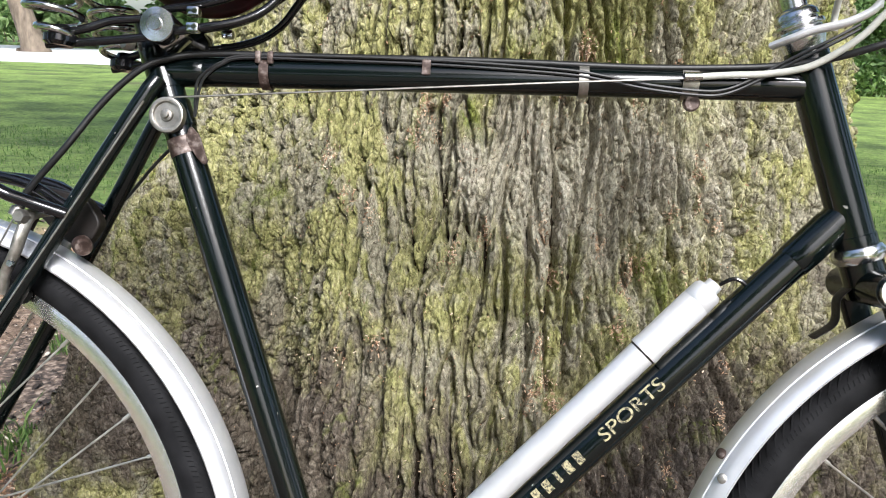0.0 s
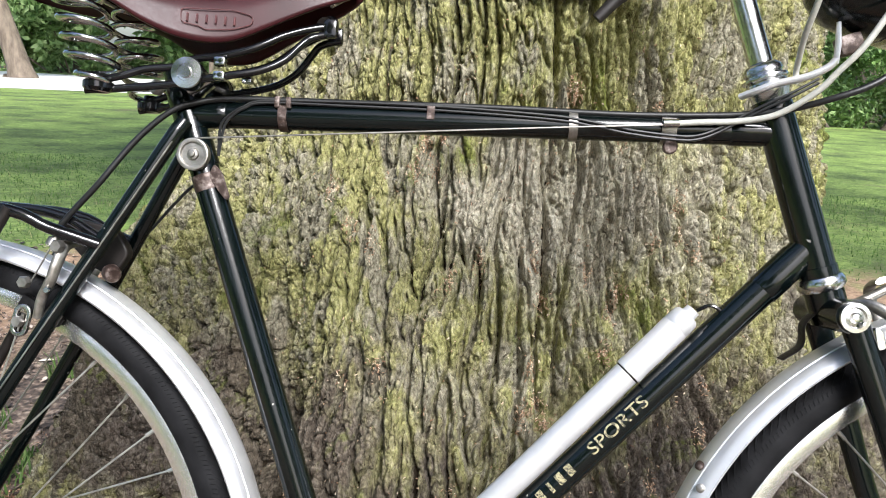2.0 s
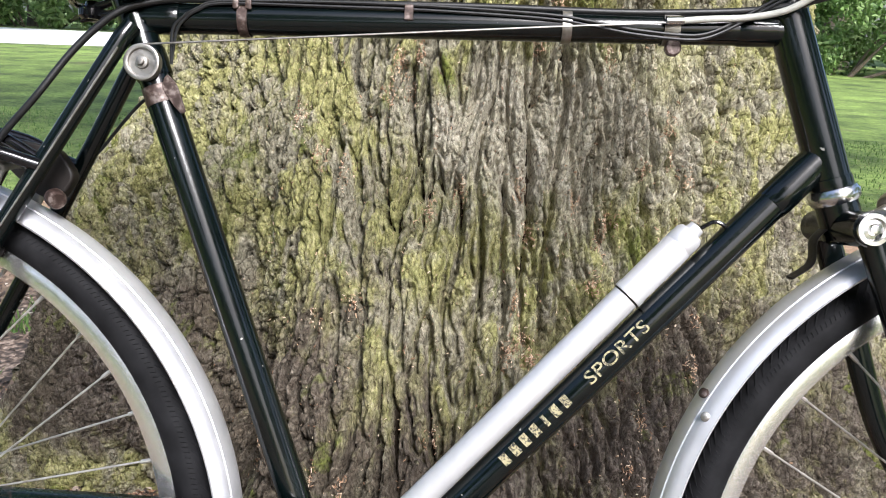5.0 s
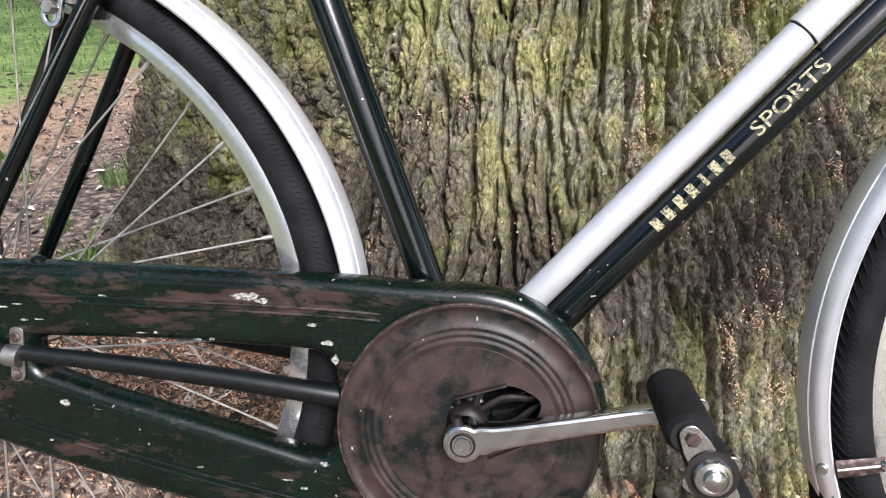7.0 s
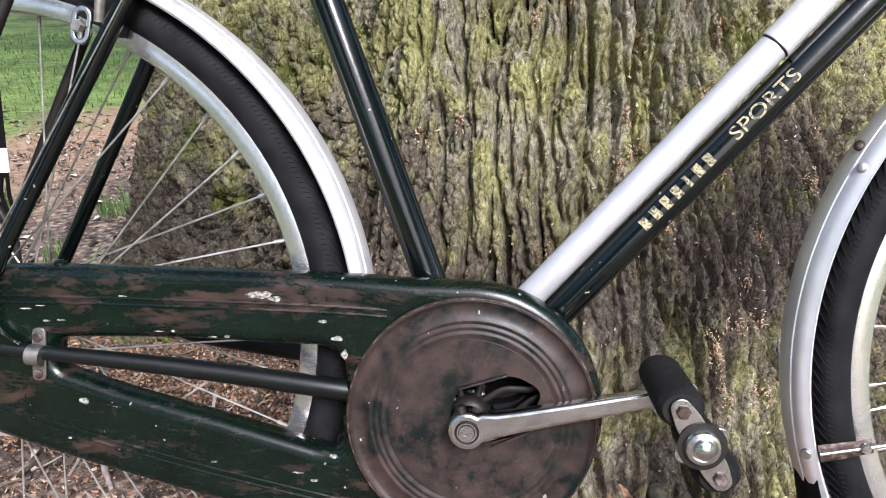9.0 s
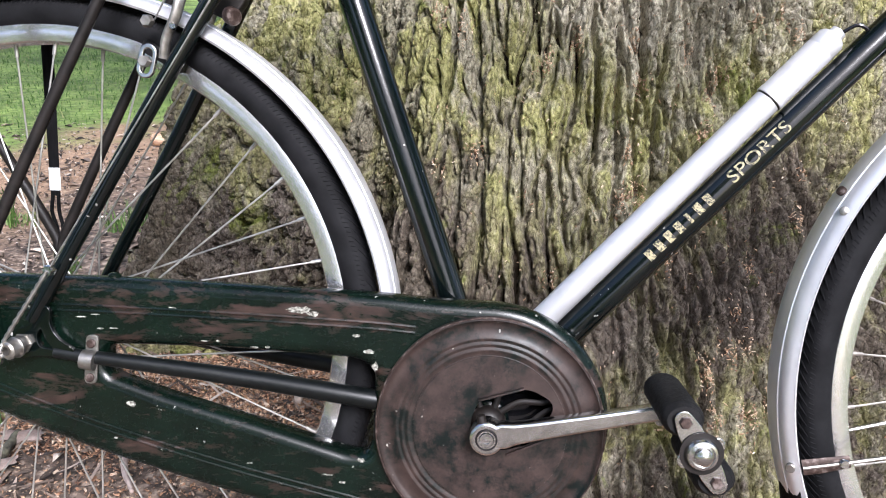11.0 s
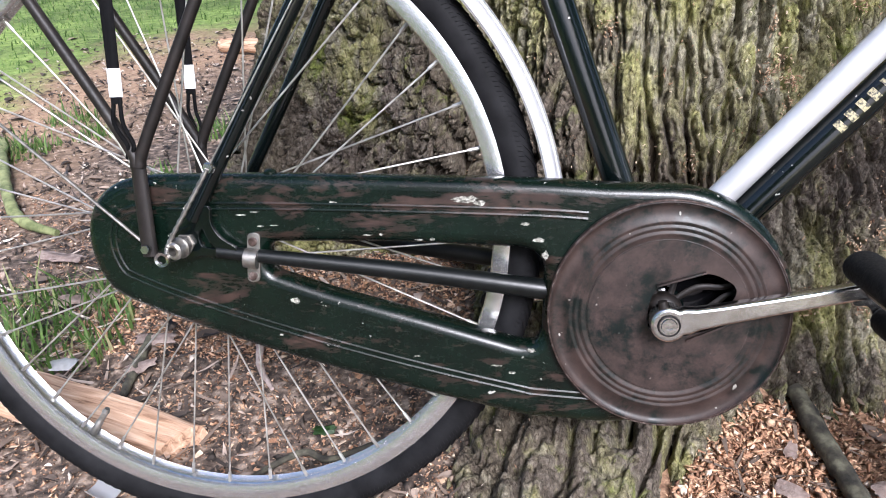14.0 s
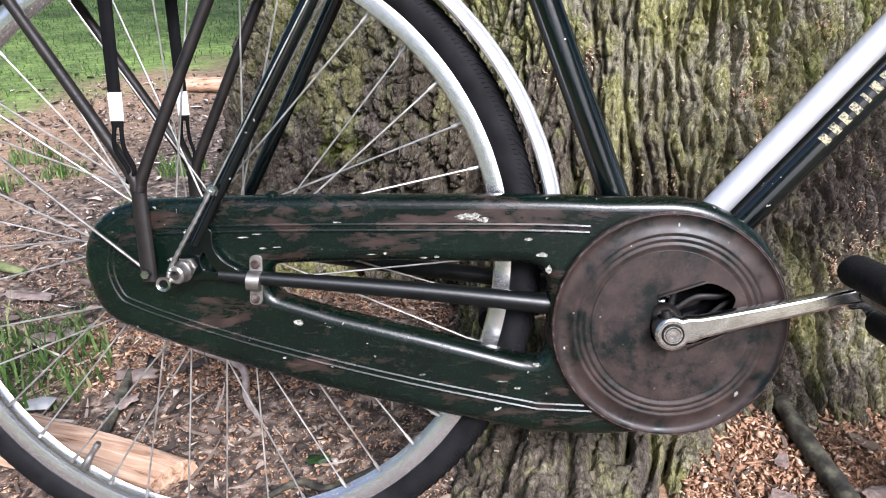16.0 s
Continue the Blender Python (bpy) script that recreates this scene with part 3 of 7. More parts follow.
def soil_to_lawn():
    """The soil round the tree gives way to lawn with a ragged edge."""
    nt = M_SOIL.node_tree
    b = nt.nodes["Principled BSDF"]
    soil = b.inputs["Base Color"].links[0].from_socket
    co = nt.nodes.new("ShaderNodeTexCoord")
    sep = nt.nodes.new("ShaderNodeSeparateXYZ")
    nt.links.new(co.outputs["Object"], sep.inputs[0])
    ex = maths(nt, "POWER", maths(nt, "ABSOLUTE", maths(nt, "DIVIDE", maths(nt, "SUBTRACT", sep.outputs["X"], 0.25), 2.15)), 4.0)
    dy = maths(nt, "SUBTRACT", sep.outputs["Y"], 0.5)
    ey = maths(nt, "POWER", maths(nt, "MAXIMUM", maths(nt, "DIVIDE", dy, 2.6), maths(nt, "DIVIDE", dy, -14.0)), 4.0)
    d = maths(nt, "POWER", maths(nt, "ADD", ex, ey), 0.25)
    d = maths(nt, "ADD", d, maths(nt, "MULTIPLY", noise_tex(nt, 2.2, 7, 0.7), 0.6))
    f = noise_tex(nt, 26, 9, 0.82)
    g = ramp(nt, f, [(0.36, (0.075, 0.12, 0.022)), (0.5, (0.20, 0.30, 0.062)), (0.64, (0.36, 0.45, 0.15))])
    e = ramp(nt, f, [(0.3, (0.07, 0.06, 0.03)), (0.7, (0.24, 0.19, 0.11))])
    tone = ramp(nt, noise_tex(nt, 1.1, 8, 0.72), [(0.38, (0.30, 0.32, 0.28)), (0.62, (1.25, 1.2, 1.15))])
    g = mixc(nt, 1.0, g, tone, "MULTIPLY")
    g = mixc(nt, ramp(nt, noise_tex(nt, 0.7, 8, 0.75), [(0.56, (0, 0, 0)), (0.68, (0.7, 0.7, 0.7))]), g, e)
    dry = ramp(nt, noise_tex(nt, 40, 8, 0.75), [(0.34, (0.16, 0.095, 0.055)), (0.5, (0.34, 0.215, 0.13)), (0.66, (0.52, 0.36, 0.23))])
    soil = mixc(nt, ramp(nt, maths(nt, "MULTIPLY", d, 0.5), [(0.47, (0, 0, 0)), (0.58, (0.85, 0.85, 0.85))]), soil, dry)
    # sawdust trodden into the earth under the chips in front of the tree
    heap = maths(nt, "MAXIMUM", maths(nt, "DIVIDE", maths(nt, "ABSOLUTE", maths(nt, "SUBTRACT", sep.outputs["X"], 0.42)), 0.62), maths(nt, "DIVIDE", maths(nt, "ABSOLUTE", maths(nt, "SUBTRACT", sep.outputs["Y"], 0.22)), 0.52))
    heap = maths(nt, "ADD", heap, maths(nt, "MULTIPLY", maths(nt, "SUBTRACT", noise_tex(nt, 9, 6, 0.7), 0.5), 1.1))
    dust = ramp(nt, noise_tex(nt, 130, 8, 0.75), [(0.34, (0.10, 0.052, 0.030)), (0.48, (0.28, 0.155, 0.092)), (0.66, (0.50, 0.32, 0.20))])
    soil = mixc(nt, ramp(nt, heap, [(0.72, (0.9, 0.9, 0.9)), (0.98, (0, 0, 0))]), soil, dust)
    r = nt.nodes.new("ShaderNodeMapRange")
    r.inputs["From Min"].default_value, r.inputs["From Max"].default_value = 1.24, 1.40
    nt.links.new(d, r.inputs["Value"])
    nt.links.new(mixc(nt, r.outputs[0], soil, g), b.inputs["Base Color"])


soil_to_lawn()


def scatter(name, spots, make, material, label, category):
    """Many small closed shapes joined into one mesh of kind stuff. make(rng) gives verts (n x 3) and faces."""
    rng = np.random.default_rng(len(name))
    V, F, k = [], [], 0
    for x, y, z, s in spots:
        v, f = make(rng, s)
        a = rng.uniform(0, 6.283)
        c, d = math.cos(a), math.sin(a)
        v = v @ np.array([[c, d, 0], [-d, c, 0], [0, 0, 1]])
        V.append(v + (x, y, z))
        F += [tuple(i + k for i in q) for q in f]
        k += len(v)
    me = mesh_of(name, np.concatenate(V), F, smooth=False)
    ob = part(name, me, material)
    return tagged(ob, label, category, kind="stuff")


BOX_F = [(0, 3, 2, 1), (4, 5, 6, 7), (0, 1, 5, 4), (1, 2, 6, 5), (2, 3, 7, 6), (3, 0, 4, 7)]


def chip(rng, s):
    l, w, t = s * rng.uniform(0.5, 1.3), s * rng.uniform(0.25, 0.9) * min(1, 0.006 / s + 0.25), s * 0.09
    v = np.array([(-l, -w, 0), (l, -w * rng.uniform(0.3, 1), 0), (l, w * rng.uniform(0.3, 1), 0), (-l, w, 0)], float) * 0.5
    v = np.concatenate([v, v + (0, 0, t)])
    v[[1, 2, 5, 6], 2] += rng.uniform(-0.5, 0.5) * l * 0.4
    tilt = rng.uniform(-0.5, 0.5)
    v[:, 2] += v[:, 1] * tilt + abs(tilt) * w * 0.4 + s * 0.1
    return v, BOX_F


def dead_leaf(rng, s):
    n = 6
    t = np.linspace(-1, 1, n)
    wd = (1 - t * t) * 0.42 * rng.uniform(0.7, 1.2) + 0.03
    curl, bend = rng.uniform(0.1, 0.9), rng.uniform(-0.4, 0.5)
    top = np.concatenate([np.stack([t, -wd, wd * curl + bend * t * t * 0.5], 1), np.stack([t, 0 * t, bend * t * t * 0.5], 1), np.stack([t, wd, wd * curl + bend * t * t * 0.5], 1)])
    v = np.concatenate([top, top - (0, 0, 0.03)]) * s * 0.5
    f = []
    for r in (0, 1):
        for i in range(n - 1):
            a = r * n + i
            f.append((a, a + 1, a + n + 1, a + n))
            f.append((a + 3 * n, a + 4 * n, a + 4 * n + 1, a + 3 * n + 1))
    v[:, 2] += s * 0.12
    return v, f


def blade(rng, s):
    w, b = 0.0016 + 0.0016 * rng.random(), rng.uniform(0.1, 0.9) * s
    v, f = [], []
    for i in range(3):
        t = i / 2
        ww = w * (1 - t) ** 0.6 + 0.0002
        v += [(-ww, b * t * t, s * t * (1 - 0.25 * t)), (ww, b * t * t, s * t * (1 - 0.25 * t))]
    f = [(2 * i, 2 * i + 1, 2 * i + 3, 2 * i + 2) for i in range(2)]
    return np.array(v), f


def spots(n, xr, yr, size, keep, seed):
    rng = np.random.default_rng(seed)
    x, y, s = rng.uniform(*xr, n), rng.uniform(*yr, n), (size[0] + (size[1] - size[0]) * rng.random(n) ** 2.6 * 1.5) * rng.uniform(0.7, 1, n)
    k = keep(x, y, rng)
    x, y, s = x[k], y[k], s[k]
    d = np.hypot(x - TX, y - TY)
    out = d > trunk_radius(np.arctan2(x - TX, TY - y), ground_z(x, y)) - 0.02
    x, y, s = x[out], y[out], s[out]
    return list(zip(x, y, ground_z(x, y), s))


FRONT_HEAP = spots(2600, (0.0, 0.95), (-0.22, 0.60), (0.004, 0.014), lambda x, y, g: 0.72 + 0.5 * smooth_noise(x * 6, y * 6, 71) > g.random(len(x)), 3)
REAR_HEAP = spots(4000, (-1.25, 0.02), (-0.15, 0.95), (0.003, 0.011), lambda x, y, g: np.exp(-((x + 0.2) / 0.2) ** 2) + 0.30 + 0.5 * smooth_noise(x * 6, y * 6, 72) > g.random(len(x)), 9)
scatter("wood_shavings", FRONT_HEAP + REAR_HEAP, chip, M_CHIP, "pale orange-brown wood shavings and chips on the earth", "wood chips")


def crumbs(name, places, flat, material, label, category):
    """Torn crumbs of wood: uneven four-cornered splinters lying every way, joined into one mesh of kind stuff."""
    rng = np.random.default_rng(31)
    q = np.array(places)
    n = len(q)
    c, size = q[:, None, :3], q[:, 3]
    base = np.array([(-1, -0.5, -0.3), (1, -0.4, -0.2), (0.1, 0.8, -0.2), (-0.1, 0.1, 0.9)])
    v = base[None] + rng.normal(size=(n, 4, 3)) * 0.35
    v = v * (np.stack([rng.uniform(0.6, 1.5, n), rng.uniform(0.35, 1.0, n), rng.uniform(0.2, 0.6, n) * flat], 1) * size[:, None] * 0.5)[:, None, :]
    a, b = rng.uniform(0, 6.283, n), rng.normal(size=n) * 0.55
    x, y, z = v[..., 0], v[..., 1], v[..., 2]
    ca, sa, cb, sb = np.cos(a)[:, None], np.sin(a)[:, None], np.cos(b)[:, None], np.sin(b)[:, None]
    x, z = x * cb - z * sb, x * sb + z * cb
    v = np.stack([x * ca - y * sa, x * sa + y * ca, z], -1) + c
    v[..., 2] += (size * rng.uniform(0.1, 0.7, n))[:, None]
    f = np.array([(0, 2, 1), (0, 1, 3), (1, 2, 3), (2, 0, 3)])[None] + 4 * np.arange(n)[:, None, None]
    me = bpy.data.meshes.new(name)
    me.vertices.add(4 * n)
    me.vertices.foreach_set("co", v.astype(np.float32).ravel())
    me.loops.add(12 * n)
    me.loops.foreach_set("vertex_index", f.astype(np.int32).ravel())
    me.polygons.add(4 * n)
    me.polygons.foreach_set("loop_start", (np.arange(4 * n) * 3).astype(np.int32))
    me.update(calc_edges=True)
    return tagged(part(name, me, material), label, category, kind="stuff")


def rear_density(x, y, g):
    heap = 0.95 * np.exp(-((x + 0.22) / 0.30) ** 2) + 0.75 * np.exp(-(((x + 0.45) / 0.35) ** 2 + ((y - 0.5) / 0.16) ** 2))
    return heap + 0.14 + 0.62 * smooth_noise(x * 6, y * 6, 72) + 0.25 * smooth_noise(x * 19, y * 19, 73) > g.random(len(x))


crumbs("wood_crumbs", spots(105000, (0.0, 0.95), (-0.22, 0.60), (0.003, 0.012), lambda x, y, g: 0.8 + 0.4 * smooth_noise(x * 7, y * 7, 71) > g.random(len(x)), 13)
       + spots(52000, (-1.3, 0.02), (-0.20, 0.98), (0.002, 0.008), rear_density, 19) + spots(32000, (-0.85, -0.08), (0.30, 0.74), (0.0025, 0.010), lambda x, y, g: 0.8 + 0.4 * smooth_noise(x * 9, y * 9, 76) > g.random(len(x)), 29), 1.0, M_CHIP, "loose orange crumbs of rotted wood on the earth", "wood crumbs")
crumbs("soil_crumbs", spots(60000, (-2.0, 1.2), (-0.3, 2.6), (0.003, 0.016), lambda x, y, g: np.where((x > 0) & (x < 0.95) & (y < 0.6), 0.0, 0.55) + 0.5 * smooth_noise(x * 4, y * 4, 75) > g.random(len(x)), 23), 1.2, M_LITTER, "small brown crumbs of soil and bark", "soil")
crumbs("pale_crumbs", spots(36000, (-1.3, 0.0), (-0.2, 0.9), (0.002, 0.009), lambda x, y, g: 0.35 + 0.6 * smooth_noise(x * 8, y * 8, 78) > g.random(len(x)), 37), 0.8, M_CURLS, "pale tan crumbs of torn wood on the earth", "wood crumbs")
scatter("leaf_litter", spots(8000, (-2.2, 2.6), (-0.35, 2.9), (0.006, 0.038), lambda x, y, g: g.random(len(x)) < np.where((x > 0) & (x < 0.95) & (y < 0.6), 0.10, 0.85) * np.exp(-np.maximum(0, y - 0.9) / 2.0), 4), dead_leaf, M_LITTER,
        "brown dead leaves and crumbs scattered on bare earth", "leaf litter")
scatter("dry_stalks", spots(2600, (-1.2, 1.0), (-0.30, 0.9), (0.03, 0.11), lambda x, y, g: g.random(len(x)) < 0.8, 8), lambda r, q: (lambda v, f: (v[:, [0, 2, 1]] * (1, 1, 0.25) + (0, 0, 0.006), f))(*blade(r, q)), M_LITTER,
        "thin dry stalks and needles lying on the earth", "dry stalks")


def lawn_here(x, y, g):
    d = (((x - 0.25) / 2.15) ** 4 + ((y - 0.5) / 2.6) ** 4) ** 0.25 + 0.16 * smooth_noise(x * 1.7, y * 1.7, 81) + 0.10 * smooth_noise(x * 5, y * 5, 82)
    return (d > 0.97) & (g.random(len(x)) < np.clip((d - 0.95) * 5, 0.1, 0.9))


scatter("lawn_grass", spots(42000, (-4.4, 4.0), (0.7, 6.0), (0.014, 0.045), lawn_here, 5), blade, M_GRASS, "short green lawn grass thinning out towards the tree", "grass")
scatter("grass_tuft", spots(15000, (-2.0, -0.74), (0.05, 1.5), (0.02, 0.08), lambda x, y, g: (smooth_noise(x * 6, y * 6, 91) + 1.3 * np.exp(-(((x + 1.0) / 0.16) ** 2 + ((y - 0.33) / 0.2) ** 2)) + 0.6 * np.clip((-1.35 - x) * 3, -0.3, 0.5) > 0.36), 6), blade, M_GRASS, "loose tuft of long grass by the rear wheel", "grass")

# ---------------------------------------------------------------- the bicycle
# Bicycle axes: x forward, y towards the trunk, z up; origin on the ground below the bottom bracket.
BB = Vector((0.0, 0.0, 0.282))
REAR, FRONT = Vector((-0.444, 0, 0.341)), Vector((0.627, 0, 0.336))
SEAT_DIR = Vector((-0.366, 0, 1)).normalized()
HEAD_DIR = Vector((-0.335, 0, 1)).normalized()
DOWN_DIR = Vector((0.916, 0, 1)).normalized()


def on_seat(z):
    return BB + SEAT_DIR * ((z - BB.z) / SEAT_DIR.z)


def on_head(z, y=0.0):
    return Vector((0.377 - 0.335 * (z - 0.817), y, z))


def on_down(z):
    return Vector((0.916 * (z - 0.280), 0, z))


bike = thing("bicycle", BIKE, "old dark green roadster bicycle leaning against the tree", "bicycle")
# the bicycle's tubes
frame_ = part("frame", sweep([BB, on_seat(0.845)], 0.0143, 24), M_PAINT, bike, "scuffed black-green enamelled frame")
part("top_tube", sweep([on_seat(0.8175), on_head(0.828)], 0.0131, 24), M_PAINT, frame_)
part("down_tube", sweep([BB, on_down(0.722)], 0.0145, 24), M_PAINT, frame_)
part("head_tube", sweep([on_head(0.858), on_head(0.690)], 0.0172, 28), M_PAINT, frame_)
bm = lathe([(0.0, -0.036), (0.018, -0.036), (0.0205, -0.034), (0.0205, 0.034), (0.018, 0.036), (0, 0.036)], BB, (0, 1, 0), 28)
part("bottom_bracket", bm, M_PAINT, frame_)


def lug(a, d, r, l, name):
    """A collar with a tapered, slightly proud end, round a tube from a along d."""
    a, d = Vector(a), Vector(d).normalized()
    prof = [(r + 0.0002, 0), (r + 0.0009, 0.0005), (r + 0.0011, l * 0.6), (r + 0.0008, l * 0.97), (r + 0.0001, l)]
    part(name, lathe(prof, a, d, 26), M_PAINT, frame_)


lug(on_head(0.828) - Vector((0.016, 0, 0)), (-1, 0, -0.019), 0.0131, 0.032, "top_head_lug")
lug(on_head(0.725) - DOWN_DIR * 0.018, -DOWN_DIR, 0.0145, 0.045, "down_head_lug")
lug(on_seat(0.8178) + Vector((0.012, 0, 0)), (1, 0, 0.019), 0.0131, 0.030, "top_seat_lug")
lug(on_seat(0.80), SEAT_DIR, 0.0143, 0.05, "seat_lug")
lug(on_head(0.705), -HEAD_DIR, 0.0172, 0.014, "lower_head_lug")
lug(on_head(0.842), HEAD_DIR, 0.0172, 0.014, "upper_head_lug")
lug(on_seat(0.322), SEAT_DIR, 0.0143, 0.02, "bracket_lug")

for s in (-1, 1):
    top = on_seat(0.808) + Vector((0.001, s * 0.017, 0))
    end = REAR + Vector((0.008, s * 0.060, 0.022))
    p = [top, top.lerp(end, 0.08) + Vector((0, s * 0.004, 0)), top.lerp(end, 0.5) + Vector((0, s * 0.006, 0)), end]
    part("seat_stay", sweep(spline(p, 6), [0.0078, 0.0078, 0.0078, 0.0066], 16), M_PAINT, frame_)
    a, b = BB + Vector((-0.012, s * 0.026, 0.0)), REAR + Vector((0.03, s * 0.060, -0.008))
    p = [a, a.lerp(b, 0.25) + Vector((0, s * 0.006, 0.004)), a.lerp(b, 0.6) + Vector((0, 0, 0.003)), b]
    part("chain_stay", sweep(spline(p, 6), [0.0100, 0.0098, 0.0085, 0.0058], 16), M_STAY, frame_)
    # forged rear end with the axle slot and its cut-outs
    x0, z0 = REAR.x, REAR.z
    out = [(x0 - 0.014, z0 - 0.008), (x0 - 0.005, z0 - 0.016), (x0 + 0.012, z0 - 0.012), (x0 + 0.046, z0 - 0.012), (x0 + 0.052, z0 - 0.004),
           (x0 + 0.034, z0 + 0.006), (x0 + 0.026, z0 + 0.020), (x0 + 0.028, z0 + 0.036), (x0 + 0.016, z0 + 0.038), (x0 + 0.008, z0 + 0.018), (x0 - 0.010, z0 + 0.012)]
    hole = [(x0 + 0.016, z0 - 0.003), (x0 + 0.030, z0 - 0.005), (x0 + 0.022, z0 + 0.004), (x0 + 0.018, z0 + 0.016), (x0 + 0.013, z0 + 0.008)]
    part("rear_end", plate([rounded(out, 0.008, 3), rounded(hole, 0.003, 2)], s * 0.0605, 0.0024, 0.0008), M_PAINT, frame_)

# headset: chromed cone, nut and cups
bm = lathe([(0.0, 0.036), (0.0115, 0.036), (0.0150, 0.034), (0.0176, 0.031), (0.0182, 0.0265), (0.0165, 0.0245), (0.0168, 0.0235), (0.0206, 0.0225), (0.0212, 0.0205),
            (0.0206, 0.0190), (0.0180, 0.0180), (0.0192, 0.0150), (0.0198, 0.0100), (0.0182, 0.0060), (0.0168, 0.0)], on_head(0.858), HEAD_DIR, 32)
part("headset_top", bm, M_CHROME, bike, "chromed headset nut")
bm = lathe([(0.0166, 0.008), (0.0195, 0.007), (0.0218, 0.003), (0.0218, -0.002), (0.019, -0.006), (0.0, -0.008)], on_head(0.689), HEAD_DIR, 32)
part("headset_cup", bm, M_CHROME, bike, "chromed lower headset cup")

# stem and bars
stem_top = on_head(1.045)
stem = part("handlebar_stem", sweep([on_head(0.885), stem_top], 0.0111, 22), M_CHROME, bike, "chromed handlebar stem")
ext = stem_top + Vector((0.045, 0, 0.006))
part("stem_neck", sweep(spline([stem_top - HEAD_DIR * 0.012, stem_top + Vector((0.012, 0, 0.002)), ext], 6), [0.0125, 0.0118, 0.013], 18), M_CHROME, stem)
for s in (-1, 1):
    p = [ext, ext + Vector((0.004, s * 0.06, 0.004)), ext + Vector((0.03, s * 0.13, 0.012)), ext + Vector((-0.01, s * 0.215, 0.022)), ext + Vector((-0.10, s * 0.25, 0.016)), ext + Vector((-0.16, s * 0.255, 0.008))]
    bar = part("handlebar", sweep(spline(p, 8), 0.0111, 18), M_CHROME, bike, "chromed swept-back handlebar")
    g = ext + Vector((-0.10, s * 0.25, 0.016))
    h = ext + Vector((-0.205, s * 0.257, 0.002))
    part("grip", sweep([g, g.lerp(h, 0.1), g.lerp(h, 0.85), h], [0.0142, 0.0158, 0.0165, 0.0145], 20), M_RUBBER, bar, "black rubber grip")
    lev = [ext + Vector((0.0, s * 0.205, 0.0)), ext + Vector((-0.05, s * 0.214, -0.010)), ext + Vector((-0.092, s * 0.217, -0.026)), ext + Vector((-0.124, s * 0.218, -0.058))]
    part("brake_lever", sweep(spline(lev, 6), [0.0075, 0.0080, 0.0080, 0.0065], 10, (1.1, 0.8)), M_RACK, bar, "dark brown sleeved brake lever")

# fork: tubular crown with plated end caps, two raked blades
crown = on_head(0.662)
bm = sweep([crown + Vector((0, -0.049, 0)), crown + Vector((0, 0.049, 0))], 0.0150, 22)
sweep([on_head(0.684), on_head(0.655)], 0.0180, 22, bm=bm)
fork = part("fork", bm, M_PAINT, bike, "black enamelled front fork")
for s in (-1, 1):
    part("crown_cap", lathe([(0.0125, -0.002), (0.0136, 0.002), (0.0130, 0.005), (0.0095, 0.0052), (0.008, 0.003), (0.005, 0.0035), (0.0035, 0.006), (0, 0.0065)], crown + Vector((0, s * 0.049, 0)), (0, s, 0), 28), M_CHROME, fork, "domed chrome crown cap")
    a = crown + Vector((0.004, s * 0.042, -0.004))
    b = on_head(0.47, s * 0.047) + Vector((0.008, 0, 0))
    p = [a, a.lerp(b, 0.5), b, b + Vector((0.042, s * 0.003, -0.065)), FRONT + Vector((-0.006, s * 0.049, 0.008))]
    part("fork_blade", sweep(spline(p, 8), [0.0125, 0.0120, 0.0105, 0.0085, 0.0062], 18, (1.0, 0.85)), M_PAINT, fork)
    part("fork_end", plate([rounded([(FRONT.x - 0.014, 0.350), (FRONT.x - 0.002, 0.352), (FRONT.x + 0.012, 0.338), (FRONT.x + 0.008, 0.322), (FRONT.x - 0.008, 0.324)], 0.004, 3)], s * 0.049, 0.002, 0.0006), M_PAINT, fork)


